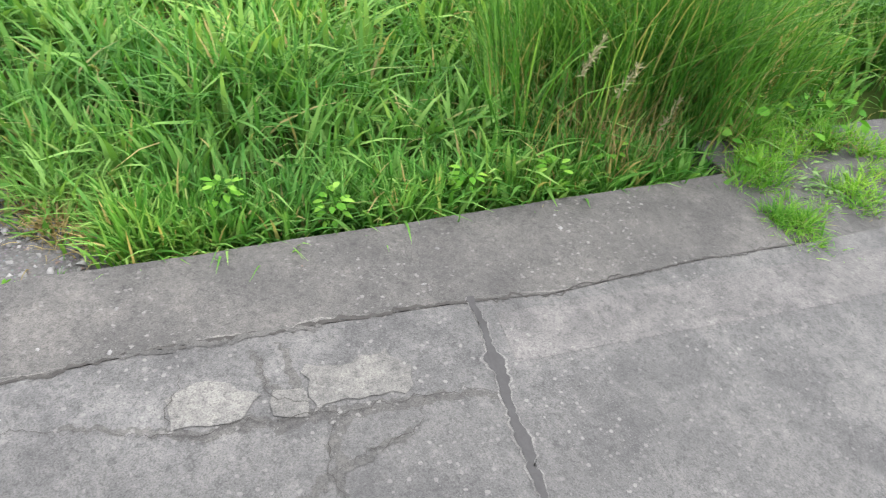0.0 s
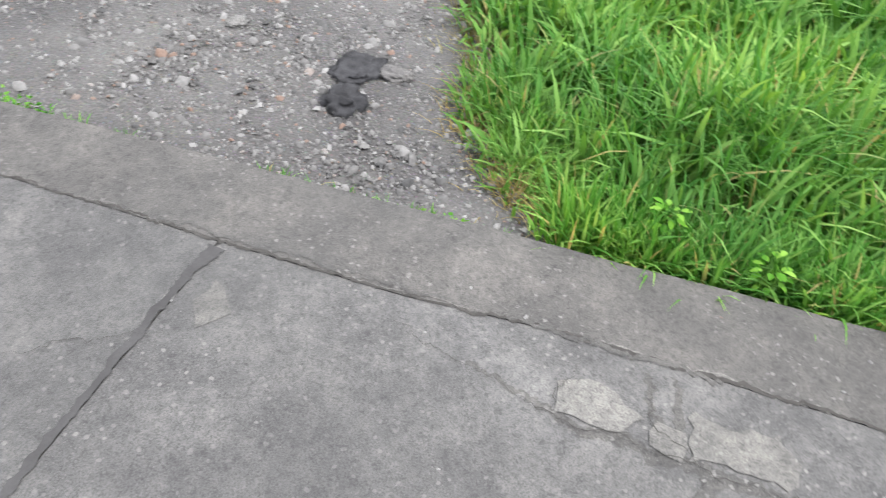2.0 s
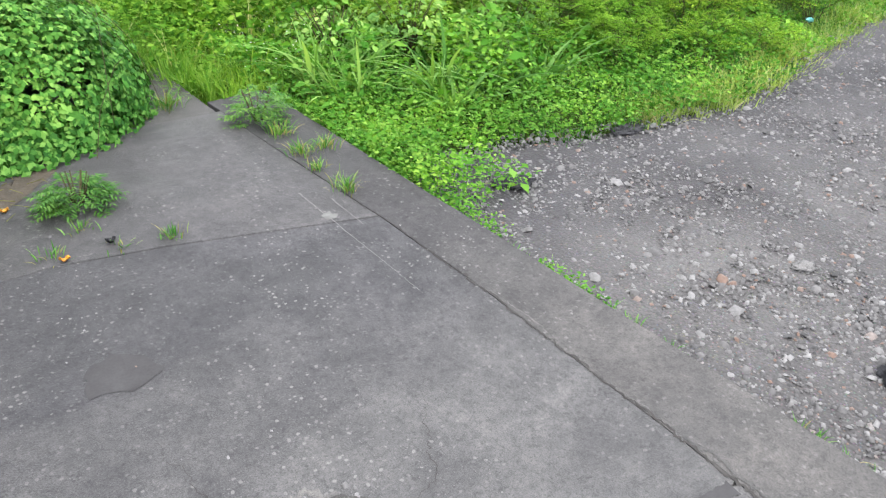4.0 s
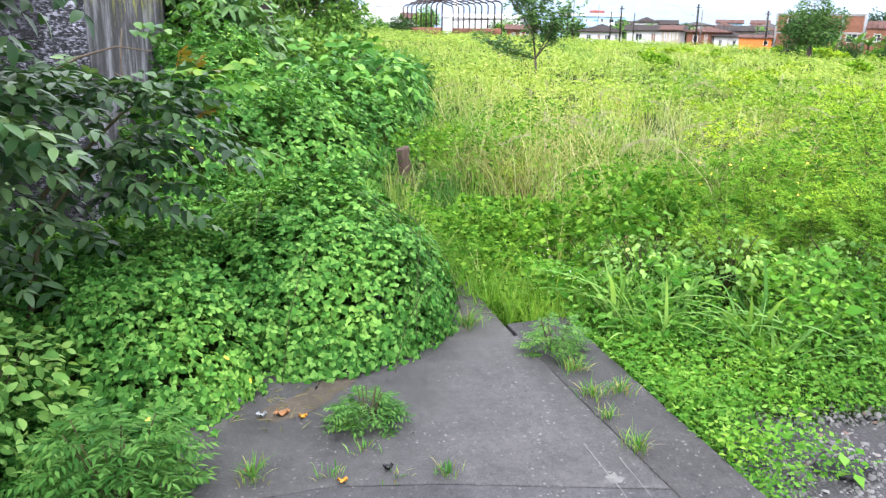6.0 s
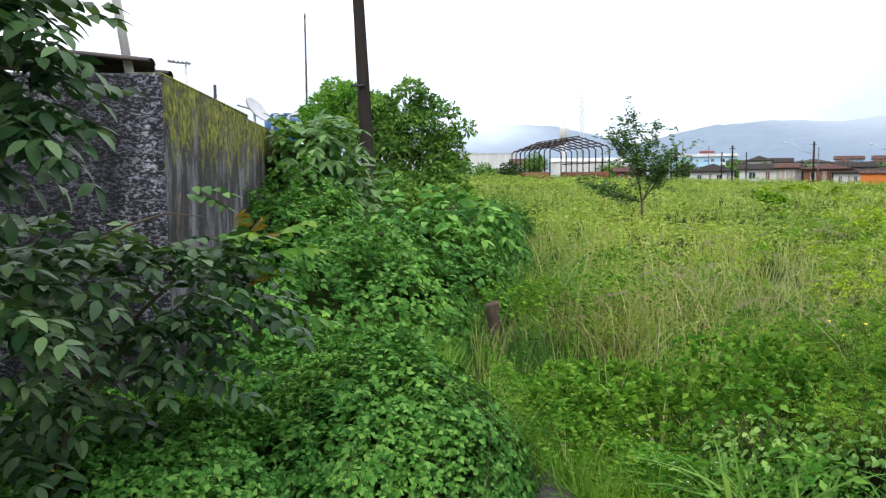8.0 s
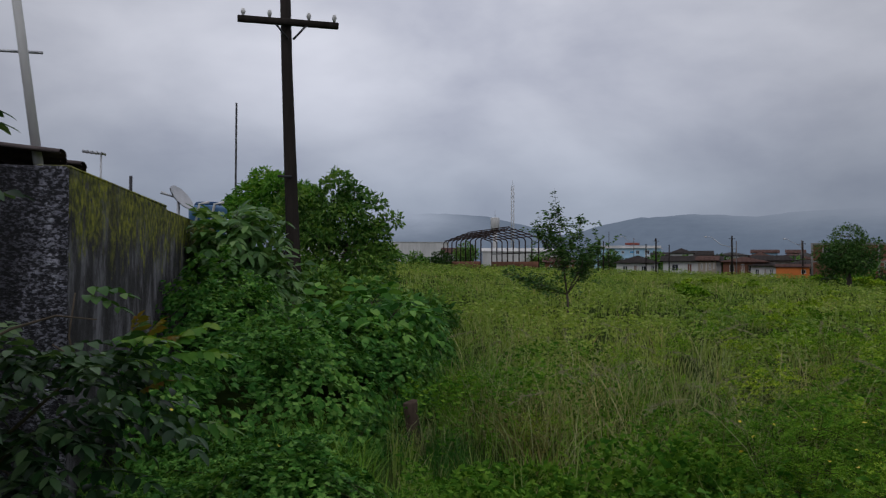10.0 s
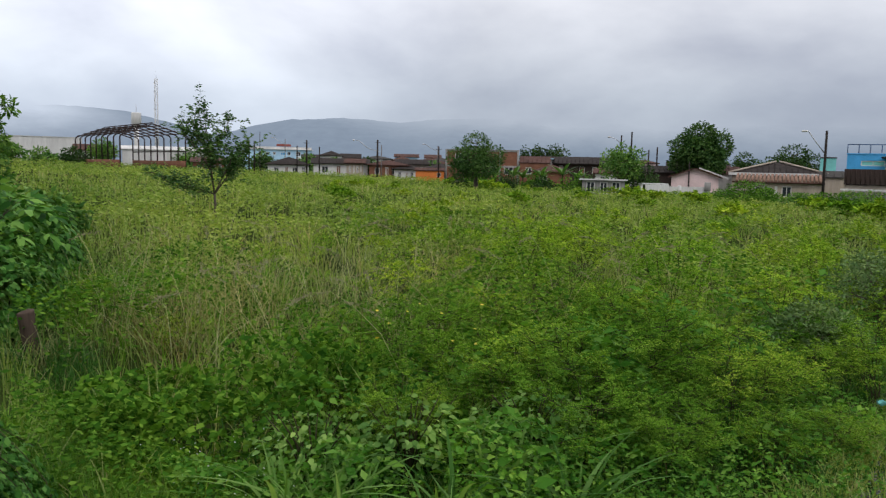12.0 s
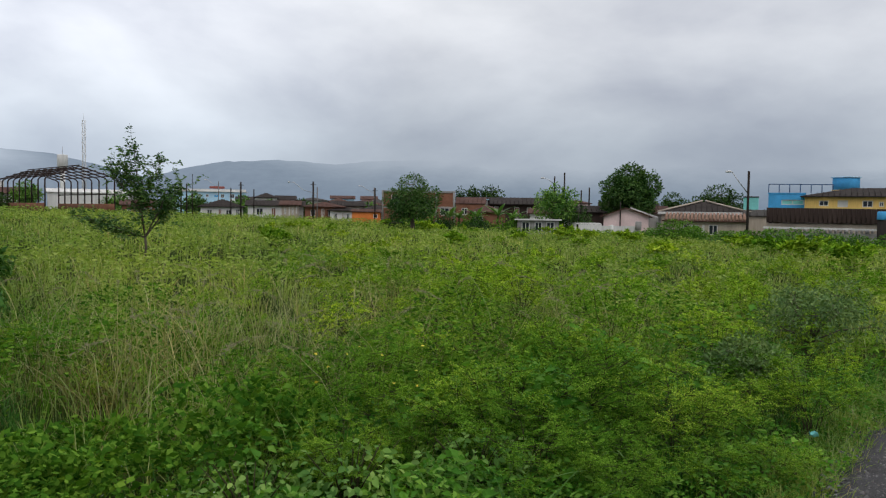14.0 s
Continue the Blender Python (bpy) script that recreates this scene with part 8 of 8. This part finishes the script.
def near_trees():
    tree("leafy_shrub", (0.1, 11.6, 0.3), "shrub with large hanging compound leaves beside the mossy wall", [((0.1, 11.5, 1.95), (0.55, 0.5, 0.5)), ((-0.15, 11.6, 1.4), (0.45, 0.5, 0.5)), ((0.5, 11.5, 1.55), (0.45, 0.5, 0.5)), ((0.2, 11.2, 1.2), (0.6, 0.5, 0.5)), ((0.05, 11.3, 2.15), (0.35, 0.35, 0.35)), ((0.35, 11.3, 2.3), (0.25, 0.3, 0.25))], 520, 0.22, M_HANGING, 0.05, "shrub", True, 0.42, 0.5, fans=True)
    low = uneven_crown((1.75, 10.0, 1.0), (0.9, 1.0, 0.35), 9, 0.34)
    tree("leafy_shrub", (1.7, 10.2, 0.3), "low shrub with broad hanging compound leaves over the vines", low, 270, 0.2, M_VINE, 0.03, "shrub", True, 0.45, 0.4, fans=True)
    for gx, gy, gs in GREY:
        z = float(terrain(gx, gy))
        tree("bushy_shrub", (gx, gy, z), "rounded grey-green bushy shrub near the gravel", uneven_crown((gx, gy, z + 0.38 * gs), (0.42 * gs, 0.42 * gs, 0.26 * gs), 14, 0.2 * gs), 2600, 0.045, M_GREYLEAF, 0.02, "shrub", False, 0.4)
    crown = uneven_crown((1.9, 16.5, 2.4), (1.3, 0.7, 1.05), 54, 0.27) + [((2.2, 16.3, 1.3), (0.8, 0.6, 0.45)), ((1.4, 16.3, 1.5), (0.7, 0.6, 0.5))] + uneven_crown((1.7, 16.0, 1.25), (1.45, 0.5, 0.7), 40, 0.29)
    tree("tree", (2.0, 16.6, 0.4), "leafy green tree with an uneven crown beside the utility pole", crown, 20000, 0.105, M_TREE, 0.07)
    crown = uneven_crown((0.85, 18.2, 2.9), (1.1, 0.7, 0.75), 32, 0.33)
    tree("tree", (0.7, 18.2, 0.4), "feathery bright green tree behind the pole", crown, 11000, 0.1, M_WEED, 0.06)
    tree("tree", (2.4, 13.6, 0.4), "low spreading leafy shrub below the tree", [((2.1, 13.4, 1.05), (0.7, 0.6, 0.5)), ((2.9, 13.4, 0.9), (0.7, 0.6, 0.4)), ((1.4, 13.5, 1.2), (0.6, 0.5, 0.5))], 5200, 0.11, M_TREE, 0.05, "shrub")


rng = np.random.default_rng(4)
near_trees()


def sapling():
    x, y = 8.08, 19.45
    g = float(terrain(x, y))
    t = thing("sapling", (x, y, g), "slender young tree with sparse dark leaves standing in the grass", "tree")
    across = Vector((0.927, -0.375, 0))

    def off(a, up, deep=0.0):
        return Vector((x, y, 0.78 + up)) + across * a + Vector((0.375, 0.927, 0)) * deep

    fork = off(-0.02, 0.24)
    part("trunk", Shape().tube([(x, y, g - 0.1), off(0, 0.0), tuple(fork)], [0.036, 0.032, 0.028], 8), M_BARK, t)
    limbs, vs = Shape(), []
    # each limb: its line, twigs and the spread of its leaves
    lines = [([(-0.1, 0.75), (-0.12, 1.25), (-0.2, 1.75), (-0.25, 2.2)], 54, 0.28), ([(-0.1, 0.75), (-0.02, 1.3, 0.1), (0.2, 1.75, 0.2), (0.42, 2.15, 0.2)], 36, 0.22), ([(-0.1, 0.8), (-0.4, 1.3, -0.1), (-0.65, 1.6, -0.1), (-0.78, 1.85, -0.1)], 34, 0.22), ([(-0.12, 1.1), (-0.3, 1.45, 0.2), (-0.5, 1.95, 0.2), (-0.4, 2.3, 0.2)], 30, 0.2),
             ([(0.2, 0.55), (0.45, 0.95), (0.6, 1.2), (0.85, 1.4)], 46, 0.22), ([(0.1, 0.5), (0.35, 1.0, -0.2), (0.4, 1.3, -0.2), (0.55, 1.45, -0.2)], 26, 0.19), ([(-0.3, 0.32), (-0.7, 0.5), (-1.0, 0.58), (-1.25, 0.62)], 30, 0.15), ([(-0.25, 0.3), (-0.45, 0.28, -0.1), (-0.6, 0.4, -0.1), (-0.75, 0.35, -0.1)], 12, 0.12), ([(-1.0, 0.58), (-1.3, 0.68), (-1.5, 0.75), (-1.6, 0.72)], 10, 0.09)]
    for line, twigs, reach in lines:
        pts = [fork] + [off(*p) for p in line]
        limbs.tube(pts, [0.02, 0.016, 0.012, 0.008, 0.003], 6)
        for _ in range(twigs):
            k = int(rng.integers(1, 4))
            a = pts[k].lerp(pts[k + 1], rng.uniform(0, 1))
            b = a + Vector(rng.normal(0, reach, 3)) + Vector((0, 0, 0.05))
            limbs.tube([a, b], [0.004, 0.0015], 4)
            m = 20
            f = rng.uniform(0.25, 1.1, m)[:, None]
            p = np.array(a) * (1 - f) + np.array(b) * f + rng.normal(0, 0.03, (m, 3))
            L = rng.uniform(0.07, 0.115, m)
            vs.append(leaves(p, random_ways(m, -0.4, 0.6), random_ways(m, 0.3, 1), L, L * 0.46))
    part("branchwork", limbs, M_BARK, t)
    cloud_part("crown", vs, M_SAPLING, t)


sapling()


def far_tree(x, y, z0, z1, w, label, mat=M_DARKTREE, count=2600, leaf=0.3, low=0.25, category="tree"):
    h = z1 - z0
    cl = []
    for k in range(7):
        a = 2 * math.pi * k / 7
        cl.append(((x + math.cos(a) * w * 0.28, y + math.sin(a) * w * 0.28, z0 + h * (low + 0.32 + 0.12 * math.sin(k * 2.3))), (w * 0.25, w * 0.25, h * 0.2)))
    cl.append(((x, y, z1 - h * 0.2), (w * 0.27, w * 0.27, h * 0.2)))
    cl.append(((x, y, z0 + h * (low + 0.25)), (w * 0.36, w * 0.36, h * 0.22)))
    return tree("tree", (x, y, z0), label, cl, count, leaf, mat, max(0.08, w * 0.04), category, False, 0.5, 0.2, "", -0.8)


def far_trees():
    far_tree(39.5, 46.5, 0.2, 4.6, 4.3, "round dark green bushy tree standing alone in the field", M_LONETREE, 9000, 0.17, 0.16)
    far_tree(71.8, 48.9, -0.8, 7.1, 6.2, "broad dark green mango tree behind a pink house", M_LONETREE, 15000, 0.3, 0.26)
    far_tree(87.0, 47.0, -0.6, 5.3, 7.0, "rounded dark tree behind the bungalow roofs", M_DARKTREE, 7000, 0.28, 0.2)
    far_tree(90.4, 55.1, -0.6, 4.6, 4.3, "distant rounded green tree", M_DARKTREE, 3600, 0.28, 0.2)
    far_tree(53.3, 43.8, -0.4, 4.2, 3.7, "loose-crowned green tree at the field's edge", M_TREE, 3600, 0.24, 0.3)
    far_tree(54.6, 42.4, -0.5, 2.6, 2.2, "low green bush beside a garden wall", M_DARKTREE, 1500, 0.22, 0.1, "bush")
    far_tree(76.7, 77.4, 0.0, 5.3, 2.4, "distant dark tree behind the houses", M_DARKTREE, 1800, 0.3, 0.3)
    far_tree(78.4, 75.8, 0.0, 5.4, 3.8, "distant dark tree behind the houses", M_DARKTREE, 2400, 0.3, 0.3)
    far_tree(75.5, 78.6, 0.0, 5.2, 1.5, "small distant tree behind a brick building", M_DARKTREE, 700, 0.3, 0.3)
    far_tree(18.5, 118.0, 0.8, 5.0, 7.0, "broad green tree beside the steel hall", M_TREE, 2600, 0.5, 0.15)
    far_tree(22.0, 108.0, 0.8, 3.4, 4.0, "green bush beside the steel hall", M_TREE, 1300, 0.42, 0.1, "bush")
    far_tree(26.5, 112.0, 0.8, 3.6, 4.5, "dark green tree beside the steel hall", M_DARKTREE, 1500, 0.42, 0.1)
    far_tree(33.0, 122.0, 0.8, 5.4, 4.0, "green tree seen through the steel hall", M_TREE, 1600, 0.4, 0.2)
    far_tree(47.0, 138.0, 0.8, 4.0, 5.0, "green tree near a light blue house", M_TREE, 1200, 0.5, 0.15)
    far_tree(60.5, 128.0, 0.4, 3.9, 3.0, "small green tree before a light blue house", M_TREE, 1200, 0.36, 0.15)
    far_tree(63.9, 51.5, -0.4, 3.0, 3.0, "dark green tree among the gardens", M_DARKTREE, 1800, 0.24, 0.15)
    for k in range(26):
        u = k / 25
        x, y = 44 + 46 * u, 132 - 66 * u
        x, y = x + float(rng.normal(0, 2.5)), y + float(rng.normal(0, 2.5))
        z = float(terrain(x, y))
        far_tree(x, y, z - 0.3, z + float(rng.uniform(1.6, 3.2)), float(rng.uniform(2.6, 5)), "distant green tree among the houses", M_DARKTREE if k % 2 else M_TREE, 620, 0.5, 0.15)
    # rank green growth along the gardens
    for k in range(34):
        u = k / 33
        x = float(np.interp(u, [0, 0.3, 0.55, 1.0], [51.0, 54.5, 54.2, 55.6])) + float(rng.normal(0, 0.5))
        y = float(np.interp(u, [0, 0.3, 0.55, 1.0], [41.0, 34.0, 27.5, 16.5])) + float(rng.normal(0, 0.4))
        top = float(np.interp(u, [0, 0.15, 0.24, 0.3, 0.36, 0.48, 0.6, 0.8, 1.0], [0.15, 0.2, 0.3, 1.35, 1.3, 0.55, 0.85, 0.7, 0.3])) + float(rng.uniform(-0.25, 0.2))
        z = float(terrain(x, y))
        far_tree(x, y, z - 0.1, max(top, z + 0.5), float(rng.uniform(2.0, 3.4)), "rank green shrub along the gardens", M_RANK if k % 4 else M_TREE, 1500, 0.17, 0.0, "shrub")
    for k in range(12):
        u = k / 11
        x, y = 43 + 10 * u, 52 - 8 * u
        z = float(terrain(x, y))
        far_tree(x + float(rng.normal(0, 0.8)), y, z - 0.1, z + float(rng.uniform(1.2, 1.9)), float(rng.uniform(1.8, 3.0)), "leafy green shrub at the field's edge", M_DARKTREE if k % 3 == 0 else M_RANK, 1200, 0.18, 0.05, "shrub")


far_trees()


def banana(x, y, h, label="banana plant with broad arching leaves at the field's edge"):
    z = float(terrain(x, y))
    b = thing("banana_plant", (x, y, z), label, "banana plant", "banana plants")
    part("stem", Shape().tube([(x, y, z - 0.1), (x, y, z + h * 0.5)], [0.11, 0.07], 8), M_STEM, b)
    k = 9
    a = np.arange(k) * 2.4
    d = np.stack([np.cos(a), np.sin(a), np.linspace(0.5, 1.6, k)], 1)
    cloud_part("leaves", [big_leaves(np.tile([x, y, z + h * 0.48], (k, 1)), d, np.tile([0, 0, 1.0], (k, 1)) + d * 0.2, np.full(k, h * 0.62), np.full(k, 0.34), 0.08, 0.4)], M_BANANA, b)


for x, y, h in ((49.5, 49.5, 2.5), (50.8, 48.2, 2.9), (47.5, 50.8, 2.4), (52.0, 47.6, 2.4), (46.0, 51.5, 2.3), (48.4, 50.6, 2.1)):
    banana(x, y, h)


# ---- litter ----
def litter():
    def on(x, y):
        return (x, y, float(plane(x, y)))

    def scrap(name, x, y, size, mat, label, cat, curl=0.3):
        s = Shape()
        m = 7
        ox, oy, oz = on(x, y)
        for layer in (0, 1):
            for i in range(m):
                for j in range(m):
                    u, v = i / (m - 1) - 0.5, j / (m - 1) - 0.5
                    z = curl * size * (u * u + 0.5 * v * v + 0.35 * noise.noise((u * 4 + x * 9, v * 4 + y * 9, 1))) + 0.004 + layer * 0.003
                    k = 1 - 0.5 * abs(u * v) * 4
                    s.v.append((ox + u * size * k, oy + v * size * 0.7 * k, oz + max(z, 0.002 + layer * 0.003)))
        for layer in (0, 1):
            for i in range(m - 1):
                for j in range(m - 1):
                    b = layer * m * m + i * m + j
                    q = (b, b + m, b + m + 1, b + 1)
                    s.q.append(q if layer else q[::-1])
        single(name, s, mat, label, cat, smooth=True)

    scrap("orange_peel", 0.36, 2.74, 0.04, M_PEEL, "curled scrap of orange peel on the pavement", "litter", 0.8)
    scrap("orange_peel", 0.28, 3.22, 0.035, M_PEEL, "curled scrap of orange peel beside the weeds", "litter", 0.8)
    scrap("plastic_bag", 0.0, 3.4, 0.1, M_BAG, "crumpled pale plastic bag below the vines", "bag", 0.9)
    scrap("paper_scrap", 0.12, 3.28, 0.045, M_BAG, "crumpled pale paper scrap among dead stalks", "paper", 0.9)
    scrap("dead_leaf", 0.2, 3.27, 0.07, M_DEADLEAF, "curled reddish-brown dead leaf", "leaf", 0.6)
    scrap("dead_leaf", 0.05, 2.9, 0.04, M_DEADLEAF, "curled brown dead leaf in a joint", "leaf", 0.6)
    scrap("dark_pebble", 0.53, 2.77, 0.04, M_ASPHALT, "black pebble lying on the pavement", "pebble", 1.2)
    scrap("plastic_scrap", 5.6, 2.92, 0.09, M_CYAN, "turquoise plastic scrap in the roadside grass", "litter", 0.9)
    s = Shape()
    for _ in range(34):
        x, y = rng.normal(0.2, 0.16), rng.normal(3.28, 0.1)
        a, l = rng.uniform(0, 3.14), rng.uniform(0.02, 0.075)
        z = plane(x, y) + rng.uniform(0.004, 0.03)
        s.tube([(x - math.cos(a) * l / 2, y - math.sin(a) * l / 2, z), (x + math.cos(a) * l / 2, y + math.sin(a) * l / 2, z + 0.005)], [0.0018, 0.0012], 4)
    ob = part("dead_stalks", s, M_STRAW)
    tagged(ob, "dead straw stalks strewn at the vines' edge", "straw", "", "stuff")


litter()
